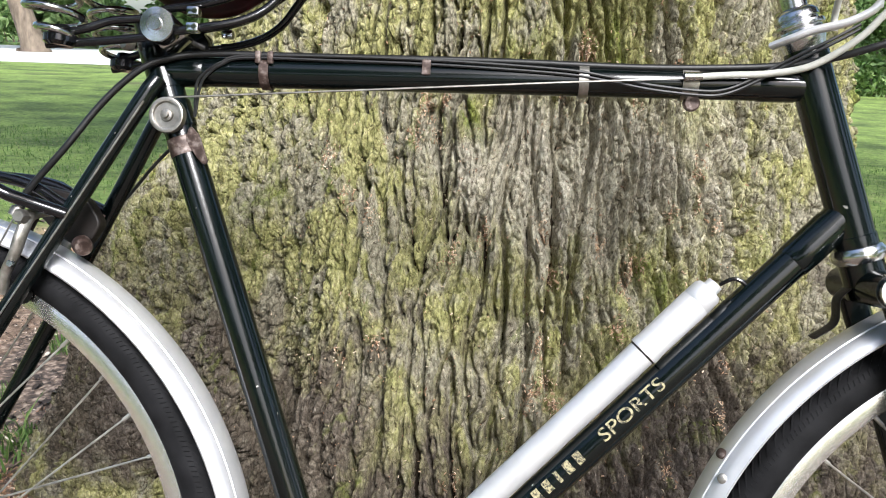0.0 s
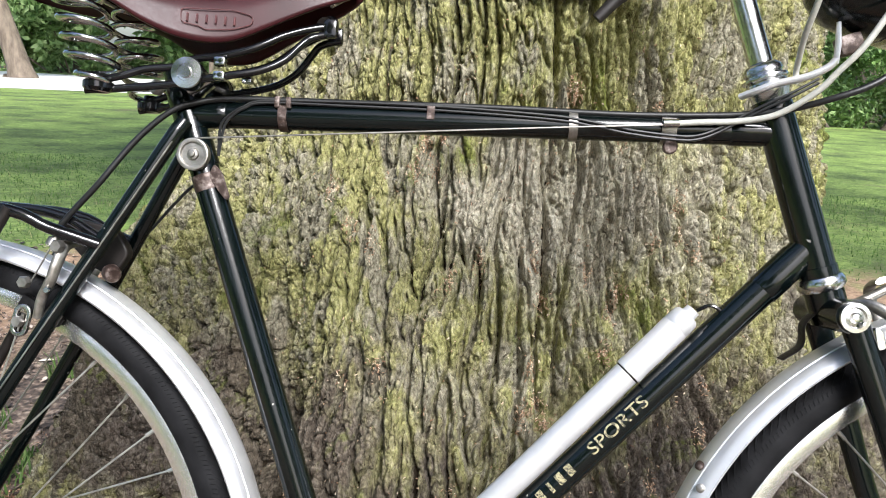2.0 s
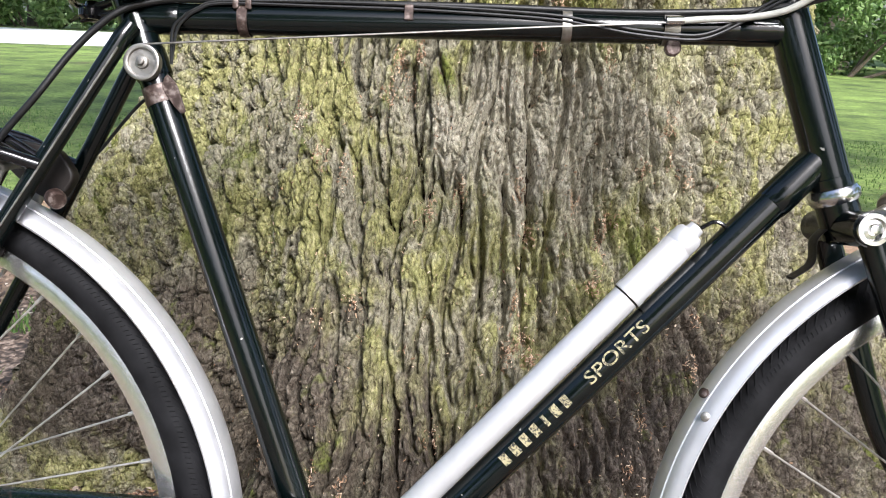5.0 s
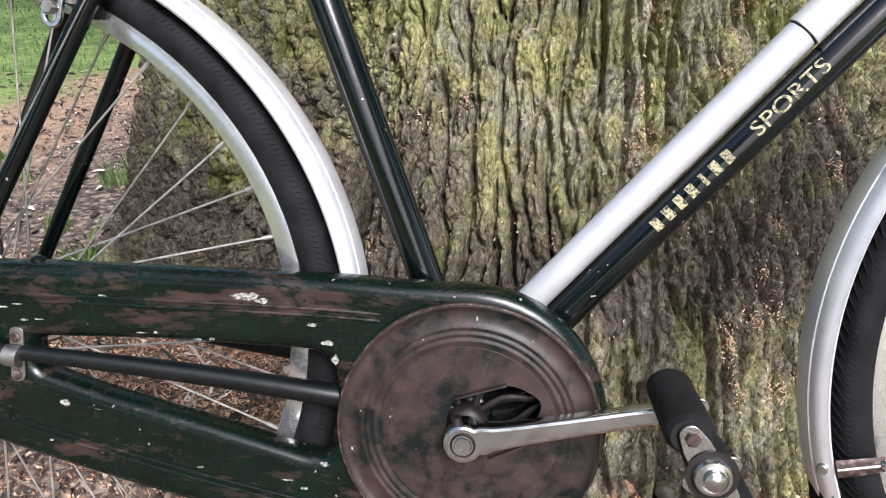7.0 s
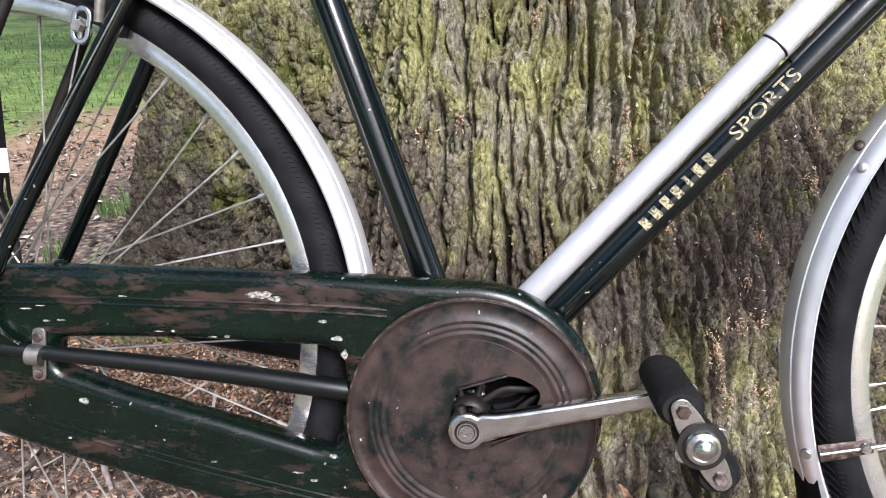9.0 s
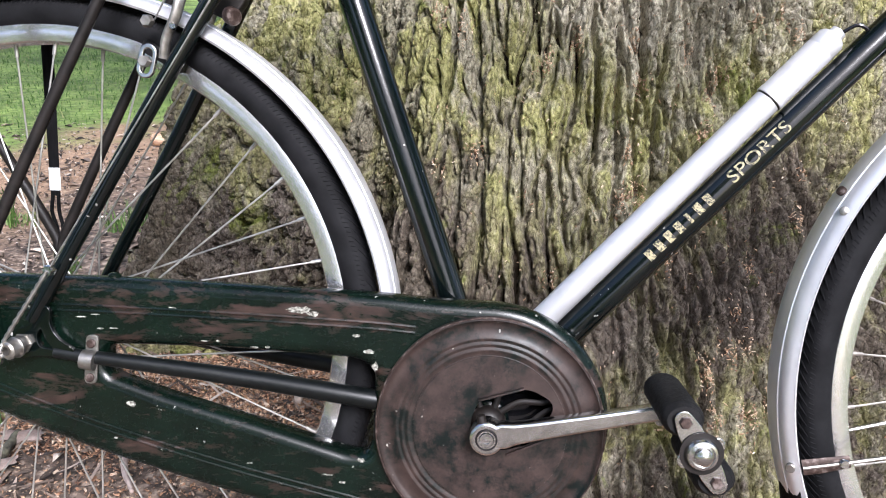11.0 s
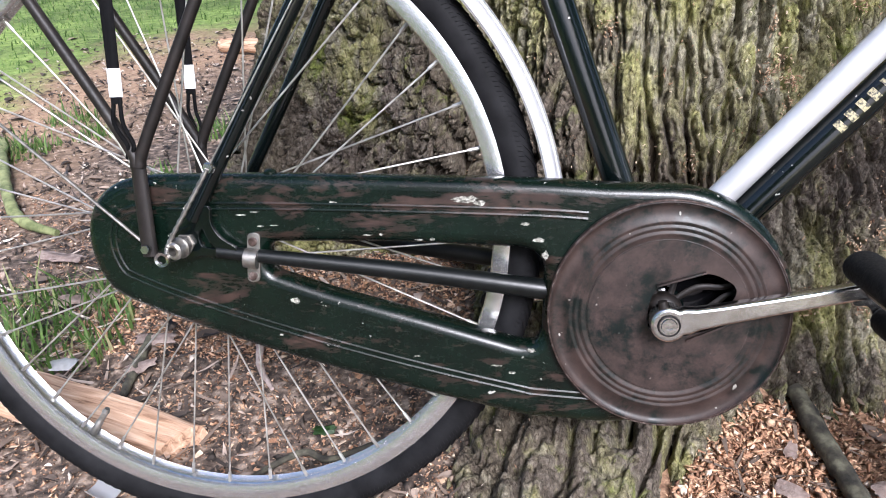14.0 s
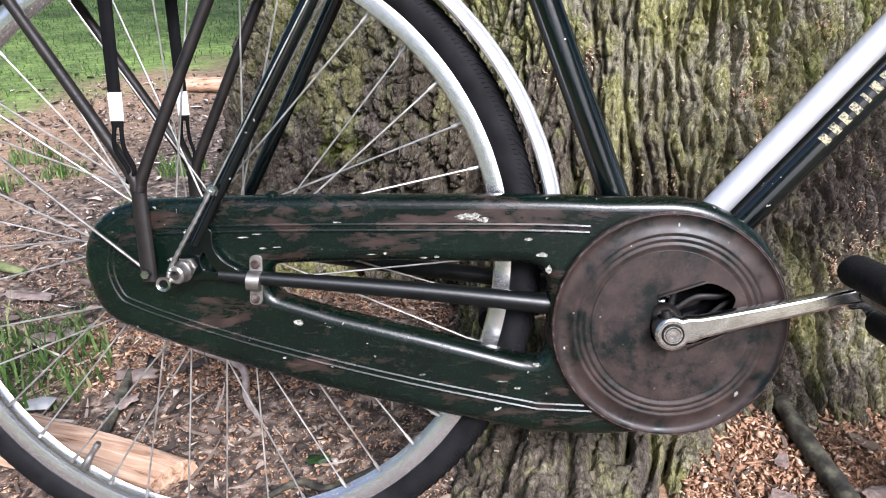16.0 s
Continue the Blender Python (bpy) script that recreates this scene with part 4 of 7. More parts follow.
# wheels
def wheel(name, c, flange, half, spokes, shell, turn, label):
    prof = [(0.2925, 0.0), (0.2912, 0.005), (0.2865, 0.0088), (0.2880, 0.0115), (0.2935, 0.0128), (0.3035, 0.0132), (0.3056, 0.0124), (0.3056, 0.0108), (0.300, 0.0100)]
    ring = prof + [(0.300, -0.0100)] + [(r, -h) for r, h in prof[:0:-1]]
    rim = part(name, lathe(ring, c, (0, 1, 0), 128, closed=True), M_RIM, bike, label)
    tyre = []
    for k in range(22):
        a = radians(-152 + 304 * k / 21)
        rr = 0.0180 * (1 + 0.035 * math.exp(-((abs(math.degrees(a)) - 62) / 9) ** 2))
        tyre.append((0.3155 + rr * math.cos(a), rr * math.sin(a)))
    part("tyre", lathe(tyre, c, (0, 1, 0), 144, closed=True), M_TYRE, rim, "worn black rubber tyre")
    # raised tread bars on the shoulders
    bm = bmesh.new()
    n = 200
    for k in range(n):
        a = 2 * math.pi * k / n
        for s in (-1, 1):
            pts = []
            for j in range(4):
                ta = radians(10 + 14 * j)
                aa = a + 0.018 * j
                r = 0.3155 + 0.0184 * math.cos(ta)
                pts.append(Vector(c) + Vector((r * math.cos(aa), s * 0.0184 * math.sin(ta), r * math.sin(aa))))
            sweep(pts, [0.0006, 0.0008, 0.0008, 0.0005], 4, bm=bm)
    for k in range(420):
        a = 2 * math.pi * k / 420
        for s in (-1, 1):
            pts = []
            for ta, aa in ((radians(58), a), (radians(72), a + 0.006)):
                r = 0.3155 + 0.0186 * math.cos(ta)
                pts.append(Vector(c) + Vector((r * math.cos(aa), s * 0.0186 * math.sin(ta), r * math.sin(aa))))
            sweep(pts, 0.00045, 3, bm=bm)
    tagged(part("tread", bm, M_TYRE, rim), "fine moulded tread and knurling", kind="stuff")
    part("hub", lathe([(0.0, -half - 0.030), (0.0048, -half - 0.030), (0.0048, -half - 0.012), (0.012, -half - 0.010), (0.014, -half - 0.004), (flange, -half - 0.0015), (flange + 0.001, -half), (flange, -half + 0.0018),
                             (shell, -half + 0.006), (shell, half - 0.006), (flange, half - 0.0018), (flange + 0.001, half), (flange, half + 0.0015), (0.014, half + 0.004), (0.012, half + 0.010), (0.0048, half + 0.012), (0.0048, half + 0.030), (0, half + 0.030)], c, (0, 1, 0), 40), M_DULL, rim, "dull plated hub")
    per = spokes // 2
    for s in (-1, 1):
        for k in range(per):
            ra = turn + 2 * math.pi * (k + (0.25 if s > 0 else -0.25)) / per
            lead = radians(70) * (1 if k % 2 else -1)
            ha = ra + lead
            y = s * (half + (0.0022 if k % 2 else -0.0022))
            p0 = Vector(c) + Vector((flange * 0.94 * math.cos(ha), y, flange * 0.94 * math.sin(ha)))
            p1 = Vector(c) + Vector((0.2875 * math.cos(ra), s * 0.003, 0.2875 * math.sin(ra)))
            bm = sweep([p0, p0.lerp(p1, 0.02), p0.lerp(p1, 0.955), p0.lerp(p1, 0.957), p1], [0.0011, 0.0010, 0.0010, 0.0019, 0.0019], 7)
            part("spoke", bm, M_SPOKE, rim)
    return rim


rear_wheel = wheel("rear_wheel", REAR, 0.030, 0.026, 40, 0.022, 0.06, "plated steel rear rim")
wheel("front_wheel", FRONT, 0.020, 0.030, 32, 0.012, 0.02, "plated steel front rim")
va = math.atan2(0.113 - REAR.z, -0.600 - REAR.x)
vd = Vector((math.cos(va), 0, math.sin(va)))
part("valve", sweep([REAR + vd * 0.289, REAR + vd * 0.272, REAR + vd * 0.271, REAR + vd * 0.258, REAR + vd * 0.257, REAR + vd * 0.252], [0.0042, 0.0042, 0.0034, 0.0034, 0.0042, 0.0030], 12), M_DULL, rear_wheel, "metal tyre valve")
for s in (-1, 1):
    part("axle_nut", lathe([(0.0, 0.008), (0.0075, 0.008), (0.0085, 0.006), (0.0085, 0.0), (0.010, 0.0), (0.010, -0.002), (0.0, -0.002)], REAR + Vector((0, s * 0.0645, 0)), (0, s, 0), 6), M_DULL, rear_wheel, "steel axle nut")


def mudguard(name, c, r, a0, a1, label, taper=0.0, deep=0.72):
    """A raised-centre guard between two angles (degrees, from forward, counter-clockwise)."""
    prof = [(-0.0185, -0.0262), (-0.0194, -0.0272), (-0.0180, -0.0280), (-0.0166, -0.0270), (-0.0128, -0.0256), (-0.0090, -0.0232), (-0.0062, -0.0200), (-0.0045, -0.0165), (-0.0038, -0.0142), (-0.0022, -0.0136), (-0.0012, -0.0105), (-0.0004, -0.0060), (0.0, 0.0)]
    prof = [(d * deep, h) for d, h in prof]
    prof = prof + [(d, -h) for d, h in prof[-2::-1]]
    inner = [(d - 0.0010, h * 0.965) for d, h in prof][::-1]
    q = [(r + d, h) for d, h in prof + inner]
    bm = bmesh.new()
    n = 84
    cols = []
    for k in range(n + 1):
        a = radians(a0 + (a1 - a0) * k / n)
        f = 1.0 if taper == 0 else min(1.0, max(0.22, (a1 - math.degrees(a)) / taper) ** 0.6)
        cols.append([bm.verts.new(Vector(c) + Vector(((r + (rr - r) * f) * math.cos(a), h * f, (r + (rr - r) * f) * math.sin(a)))) for rr, h in q])
    for g, h in zip(cols, cols[1:]):
        for j in range(len(q)):
            f = bm.faces.new((g[j], g[(j + 1) % len(q)], h[(j + 1) % len(q)], h[j]))
            f.smooth = True
    bm.faces.new(cols[0])
    bm.faces.new(cols[-1][::-1])
    return part(name, bm, M_GUARD, bike, label)


# the rear guard sits a little forward of the wheel
REAR_GUARD = Vector((-0.437, 0, 0.336))
rear_guard = mudguard("rear_mudguard", REAR_GUARD, 0.3500, -8, 172, "dull silver aluminium rear mudguard")
# rubber flap at the foot of the front guard
flap_a = radians(198)
flap_o = FRONT + Vector((0.3495 * math.cos(flap_a), 0, 0.3495 * math.sin(flap_a)))
bm = bmesh.new()
rows_ = []
for i in range(9):
    t = i / 8
    c = flap_o + Vector((0.004 + 0.040 * t + 0.012 * t * t, 0, -0.195 * t))
    w = 0.026 + 0.028 * min(1, t * 1.8)
    rows_.append([bm.verts.new(c + Vector((-0.010 * (1 - (2 * j / 8 - 1) ** 2), w * (2 * j / 8 - 1), 0))) for j in range(9)])
for r_, s_ in zip(rows_, rows_[1:]):
    for j in range(8):
        bm.faces.new((r_[j], r_[j + 1], s_[j + 1], s_[j])).smooth = True
bmesh.ops.solidify(bm, geom=bm.faces[:], thickness=0.003)
front_guard = mudguard("front_mudguard", FRONT, 0.3555, 62, 214.0, "dull silver aluminium front mudguard, slightly dented", 9.0)
part("mud_flap", bm, M_RUBBER, front_guard, "black rubber mud flap")


def screw(c, axis, r, h, material, parent, name="bolt", hexa=False, label=""):
    return part(name, lathe([(0, h), (r * 0.8, h), (r, h * 0.7), (r, -0.001), (0, -0.001)], c, axis, 6 if hexa else 18), material, parent, label)


def at_angle(c, r, deg, y=0.0):
    return Vector(c) + Vector((r * math.cos(radians(deg)), y, r * math.sin(radians(deg))))


# front guard: joint plate, rivet, rust spot, slotted bolt and stay bridge
ja = math.degrees(math.atan2(0.494 - FRONT.z, 0.311 - FRONT.x))
bm = lathe([(0.3432, -0.0245), (0.3475, -0.0235), (0.3520, -0.0180), (0.3550, -0.0120), (0.3570, -0.008), (0.3578, 0.0), (0.3570, 0.008), (0.3550, 0.0120), (0.3520, 0.0180), (0.3520, 0.0160), (0.3560, 0.0), (0.3520, -0.0160)], FRONT, (0, 1, 0), 4, closed=True, arc=(-ja - 2.4, -ja + 2.4))
part("guard_joint", bm, M_GUARD, front_guard, "riveted joint strip")
screw(at_angle(FRONT, 0.3500, ja - 0.4, -0.0215), (math.cos(radians(ja)) * 0.4, -1, math.sin(radians(ja)) * 0.4), 0.0042, 0.0022, M_DULL, front_guard, "rivet")
screw(at_angle(FRONT, 0.3570, ja - 3.0, -0.0085), (math.cos(radians(ja)), -0.5, math.sin(radians(ja))), 0.0045, 0.0022, M_RUST, front_guard, "rivet", label="rusted rivet")
ha = math.degrees(math.atan2(0.2496 - FRONT.z, 0.2872 - FRONT.x))
screw(at_angle(FRONT, 0.3495, ha, -0.0240), (math.cos(radians(ha)) * 0.5, -1, math.sin(radians(ha)) * 0.5), 0.0046, 0.003, M_DULL, front_guard, "bolt")
bm = sweep([at_angle(FRONT, 0.340, ha, -0.0285), at_angle(FRONT, 0.325, ha, -0.0310), at_angle(FRONT, 0.298, ha, -0.0325)], [0.0078, 0.0076, 0.0062], 12, (1, 0.22))
part("stay_bridge", bm, M_RUST, front_guard, "rusty stay bracket")
screw(at_angle(FRONT, 0.3045, ha, -0.034), (0, -1, 0), 0.0045, 0.004, M_CHROME, front_guard, "bolt")
for s in (-1, 1):
    p = [at_angle(FRONT, 0.340, ha, s * 0.0300), at_angle(FRONT, 0.30, ha, s * 0.0345), FRONT + Vector((-0.008, s * 0.053, -0.004))]
    part("guard_stay", sweep(p, 0.0021, 8), M_DULL, front_guard, "thin steel mudguard stay")
for s in (-1, 1):
    p = [at_angle(REAR, 0.340, 147, s * 0.031), Vector((-0.483, s * 0.0635, 0.339))]
    part("guard_stay", sweep(p, 0.0016, 8), M_DULL, rear_guard, "thin steel mudguard stay")
ga = math.degrees(math.atan2(0.637 - REAR_GUARD.z, -0.280 - REAR_GUARD.x))
bm = lathe([(0.3385, -0.0262), (0.3420, -0.0240), (0.3468, -0.0185), (0.3492, -0.0120), (0.3508, -0.008), (0.3516, 0.0), (0.3508, 0.008), (0.3492, 0.0120), (0.3468, 0.0185), (0.3468, 0.0165), (0.3500, 0.0), (0.3468, -0.0165)], REAR_GUARD, (0, 1, 0), 4, closed=True, arc=(-ga - 1.5, -ga + 3.2))
part("guard_joint", bm, M_GUARD, rear_guard, "overlapping guard joint")

# ---- chain case: pressed steel with rolled edges, a long slot, beads and a round front cover
FC = (0.0, 0.282)
# profile of the case: a bluff rear end, a nearly level top and a sagging underside
CASE = [(-0.120, 0.1715), (-0.170, 0.1815), (-0.2247, 0.1930), (-0.281, 0.2060), (-0.338, 0.2205), (-0.396, 0.2365), (-0.4528, 0.2545), (-0.505, 0.2735), (-0.5330, 0.2890), (-0.5480, 0.3170),
        (-0.5510, 0.3480), (-0.5415, 0.3750), (-0.520, 0.3940), (-0.487, 0.4025), (-0.430, 0.4040), (-0.367, 0.4048), (-0.30, 0.4046), (-0.216, 0.4038), (-0.112, 0.4020), (-0.055, 0.3990)]


def case_outline(inset):
    """The outline moved inwards, running from the front underside round the rear end to the front again."""
    pts = [(p.x, p.z) for p in spline([(x, 0, z) for x, z in CASE], 4)]
    pts += arc_pts(0.0, 0.2855, 0.1130, 88, -92, 26) + [(-0.055, 0.1685)]
    n_ = len(pts)
    out = []
    for i, (x, z) in enumerate(pts):
        (x0, z0), (x1, z1) = pts[i - 1], pts[(i + 1) % n_]
        l_ = math.hypot(x1 - x0, z1 - z0) or 1
        out.append((x + inset * (z1 - z0) / l_, z - inset * (x1 - x0) / l_))
    return out


SLOT = [(-0.368, 0.3400), (-0.25, 0.3425), (-0.124, 0.3390), (-0.108, 0.3290), (-0.1085, 0.262), (-0.114, 0.2470), (-0.130, 0.2475), (-0.2204, 0.2715), (-0.3076, 0.2930), (-0.368, 0.3120)]
case = part("chain_case", plate([case_outline(0), rounded(SLOT, 0.010, 5), arc_pts(0.002, FC[1], 0.062, 0, 352, 44)], -0.038, 0.0150, 0.0120, res=6), M_CASE, bike, "worn green enamelled chain case with brown rubbed patches")


def bead(pts, y, r, name="bead"):
    part(name, sweep([Vector((x, y, z)) for x, z in pts], r, 8), M_CASE, case)


for ins in (0.0262, 0.0318):
    o = case_outline(ins)
    line = [o[-1]] + o[:len(CASE) * 4 - 3]
    dense = []
    for (x, z), (x2, z2) in zip(line, line[1:]):
        if x < -0.045 or x2 < -0.045:
            dense.append((x, z))
    bead(dense, -0.0522, 0.0021)
# seam across the case and small maker's mark as plain bars
part("case_seam", block((0.0009, 0.0012, 0.032), Matrix.Translation((-0.3998, -0.0526, 0.272)) @ pose(0, 0, 0, 0, 5, 0), 0.0002), M_BLACK, case)
for k in range(7):
    u = k / 6
    c = Vector((-0.2745 + 0.0555 * u, -0.0526, 0.2590 - 0.0085 * u))
    part("pressed_mark", block((0.0038, 0.0012, 0.0068), Matrix.Translation(c) @ pose(0, 0, 0, 0, 12, 0), 0.0005), M_CASE, case)
part("oil_cap", lathe([(0.006, -0.002), (0.006, 0.002), (0.004, 0.004), (0, 0.0045)], (-0.365, -0.038, 0.4046), (0, 0, 1), 16), M_CASE, case)
# bare patches where the enamel has flaked away
for x, z, l, w, seed in ((-0.1790, 0.3845, 0.026, 0.0085, 1), (-0.1660, 0.3815, 0.012, 0.006, 21), (-0.3015, 0.3802, 0.0075, 0.0026, 2), (-0.343, 0.2843, 0.011, 0.0065, 3), (-0.3209, 0.3740, 0.004, 0.0022, 4), (-0.1255, 0.3628, 0.009, 0.0035, 5), (-0.3910, 0.3672, 0.012, 0.0016, 6), (-0.3770, 0.3702, 0.010, 0.0013, 7),
                         (-0.3726, 0.3568, 0.009, 0.0020, 8), (-0.3590, 0.3577, 0.010, 0.0013, 9), (-0.2095, 0.3471, 0.005, 0.0030, 10), (-0.2220, 0.3463, 0.008, 0.0018, 11), (-0.2574, 0.3506, 0.005, 0.0022, 12), (-0.2700, 0.3500, 0.010, 0.0012, 13), (-0.1130, 0.3480, 0.012, 0.0050, 14), (-0.107, 0.3340, 0.006, 0.009, 15), (-0.118, 0.2420, 0.008, 0.005, 16), (-0.4440, 0.3745, 0.005, 0.0026, 17), (-0.150, 0.2255, 0.012, 0.0016, 18), (-0.136, 0.2190, 0.008, 0.0030, 19), (-0.2260, 0.2320, 0.006, 0.0020, 20)):
    rng = random.Random(seed)
    ring = [(x + l / 2 * math.cos(a) * rng.uniform(0.6, 1.1), z + w / 2 * math.sin(a) * rng.uniform(0.5, 1.15)) for a in (2 * math.pi * k / 18 for k in range(18))]
    part("bare_patch", plate([ring], -0.0531, 0.0004), M_BARE, case, "pale patch of flaked enamel")
# inner wall of the case behind the cover's opening, blackened for the shade inside
part("case_back", lathe([(0, -0.0250), (0.066, -0.0250), (0.066, -0.0235), (0, -0.0235)], (0.002, 0, FC[1]), (0, 1, 0), 40), M_BLACK, case, "dark inner wall of the case")
# front cover
prof = [(0.0690, 0.0078), (0.0712, 0.0074), (0.0734, 0.0076), (0.0752, 0.0086), (0.0766, 0.0086), (0.0784, 0.0075), (0.0790, 0.0075), (0.0806, 0.0084), (0.0820, 0.0084), (0.0838, 0.0072), (0.0844, 0.0072), (0.0860, 0.0080), (0.0874, 0.0080), (0.0896, 0.0064), (0.0985, 0.0058), (0.1015, 0.0066), (0.1036, 0.0088), (0.1052, 0.0086), (0.1058, 0.0060), (0.1058, -0.004)]
bm = lathe([(r, h) for r, h in prof], (FC[0] + 0.002, -0.0535, FC[1]), (0, -1, 0), 96)
cover = part("front_cover", bm, M_DISC, case, "round brown-worn cover with pressed rings")
part("cover_rim", lathe([(0.1045, 0.0084), (0.1052, 0.0094), (0.1061, 0.0086), (0.1061, 0.0060), (0.1045, 0.0060)], (FC[0] + 0.002, -0.0535, FC[1]), (0, -1, 0), 96, closed=True), M_RUST, cover, "rim edge worn down to the steel")
opening = [(-0.0165, -0.0140), (0.012, -0.0190), (0.040, -0.0100), (0.0500, 0.0040), (0.0580, 0.0250), (0.0540, 0.0320), (0.0400, 0.0395), (0.0290, 0.0410), (-0.0110, 0.0280), (-0.0175, 0.010)]
opening = [(0.002 + x, FC[1] + z) for x, z in opening]
part("cover_centre", plate([arc_pts(FC[0] + 0.002, FC[1], 0.0710, 0, 357, 64), rounded(opening, 0.008, 3)], -0.0612, 0.0008, 0.0003), M_DISC, cover)
part("opening_flap", block((0.043, 0.007, 0.0016), Matrix.Translation((0.0115, -0.0642, 0.3180)) @ pose(0, 0, 0, 0, -18, 0), 0.0004), M_DISC, cover)
part("opening_flap", block((0.043, 0.005, 0.0018), Matrix.Translation((0.0385, -0.0635, 0.2700)) @ pose(0, 0, 0, 0, -25, 0), 0.0004), M_DISC, cover)

# chainwheel with pierced spider, behind the cover
bm = lathe([(0.080, -0.0015), (0.092, -0.0015), (0.092, 0.0015), (0.080, 0.0015)], (0, -0.042, 0.282), (0, 1, 0), 64, closed=True)
wheel_ = part("chainwheel", bm, M_DULL, bike, "plated chainwheel inside the case")
for k in range(5):
    a = radians(20 + 72 * k)
    d = Vector((math.cos(a), 0, math.sin(a)))
    n = Vector((-d.z, 0, d.x))
    c = Vector((0, -0.043, 0.282))
    for s in (-1, 1):
        part("spider_arm", sweep(spline([c + d * 0.012 + n * s * 0.006, c + d * 0.035 + n * s * 0.011, c + d * 0.06 + n * s * 0.004, c + d * 0.084 + n * s * 0.010], 5), 0.0030, 8, (1, 0.5)), M_RACK, wheel_)
part("spider_boss", lathe([(0.016, -0.006), (0.018, 0.0), (0.016, 0.008), (0.011, 0.012), (0, 0.012)], (0, -0.042, 0.282), (0, -1, 0), 32), M_RACK, wheel_)
# end of chain-stay clip on the case
for dx, dz in ((0.0010, 0.0165), (-0.0012, -0.0170)):
    screw((-0.3810 + dx, -0.0562, 0.3258 + dz), (0, -1, 0), 0.0043, 0.0026, M_RUST, case, "bolt", label="rusty slotted bolt")
clip_ = part("stay_clip", plate([rounded([(-0.3885, 0.3025), (-0.3760, 0.3025), (-0.3730, 0.3505), (-0.3855, 0.3505)], 0.0062, 5)], -0.0546, 0.0013, 0.0005), M_DULL, case, "dull plated stay clip")
part("clip_saddle", sweep([(-0.3872, -0.0600, 0.3275), (-0.3748, -0.0596, 0.3262)], 0.0092, 18), M_DULL, clip_)
screw((-0.4882, -0.0525, 0.3325), (0, -1, 0), 0.0045, 0.003, M_CHROME, case, "bolt")

# crank, cotter and pedal
CR = Vector((0.0, -0.078, 0.282))
PD = Vector((0.163, -0.084, 0.318))
cd = (PD - CR).normalized()
cn = Vector((-cd.z, 0, cd.x))


def crank_edge(sgn):
    out = []
    for d, w in ((0.016, 0.0120), (0.026, 0.0098), (0.045, 0.0088), (0.090, 0.0078), (0.140, 0.0070), (0.158, 0.0072)):
        q = CR + cd * d + cn * (w * sgn)
        out.append((q.x, q.z))
    return out


ang = math.degrees(math.atan2(cd.z, cd.x))
outline = arc_pts(CR.x, CR.z, 0.0158, ang + 45, ang + 315, 18) + crank_edge(-1) + arc_pts(PD.x, PD.z, 0.0098, ang - 60, ang + 60, 8) + crank_edge(1)[::-1]
crank = part("crank", plate([outline], -0.0785, 0.0070, 0.0030, res=3), M_CHROME, bike, "worn chromed crank arm")
part("crank_boss", lathe([(0.0150, -0.014), (0.0152, 0.0)], CR, (0, -1, 0), 28), M_CHROME, crank)
part("axle_end", lathe([(0, 0.0010), (0.0030, 0.0008), (0.0034, 0.0018), (0.0062, 0.0018), (0.0070, 0.0006), (0.0082, 0.0006), (0.0084, 0.0)], CR + Vector((0, -0.0078, 0)), (0, -1, 0), 24), M_CHROME, crank, "bright turned axle end")
part("boss_ring", lathe([(0.0084, 0.0002), (0.0092, 0.0010), (0.0100, 0.0002)], CR + Vector((0, -0.0078, 0)), (0, -1, 0), 28), M_RACK, crank, "dark ring round the axle end")
part("cotter_pin", sweep([CR + Vector((-0.004, -0.002, 0.011)), CR + Vector((-0.006, -0.002, 0.0205))], [0.0048, 0.0040], 12), M_RACK, crank)
PC = Vector((0.163, -0.128, 0.3165))
pa = math.degrees(math.atan2(0.293 - 0.338, 0.176 - 0.150))
pu = Vector((math.cos(radians(pa)), 0, math.sin(radians(pa))))
pedal = part("pedal", sweep([PD + Vector((0, -0.004, 0)), Vector((0.163, -0.170, 0.3165))], [0.0075, 0.0060], 16), M_DULL, bike, "rubber-block pedal")
for s in (-1, 1):
    c = PC + pu * s * 0.0265
    # rubber with ridged outer side and rounded ends
    pts = [c + Vector((0, 0.0440 - 0.0044 * k, 0)) for k in range(21)]
    rad = [0.0110] + [0.0160 + 0.0005 * (k % 2) for k in range(19)] + [0.0130]
    part("pedal_rubber", sweep(pts, rad, 18, (1.0, 0.86)), M_RUBBER, pedal, "dusty black pedal rubber")


def star(cx, cz, ang, y):
    out = []
    for a, r, w in ((0, 0.0350, 17), (90, 0.0190, 26), (180, 0.0350, 17), (270, 0.0190, 26)):
        for d, q in ((-w * 1.5, 0.62), (-w * 0.6, 0.98), (0, 1.04), (w * 0.6, 0.98), (w * 1.5, 0.62)):
            b = radians(ang + a + d)
            out.append((cx + r * q * math.cos(b), cz + r * q * math.sin(b)))
    return rounded(out, 0.004, 2)


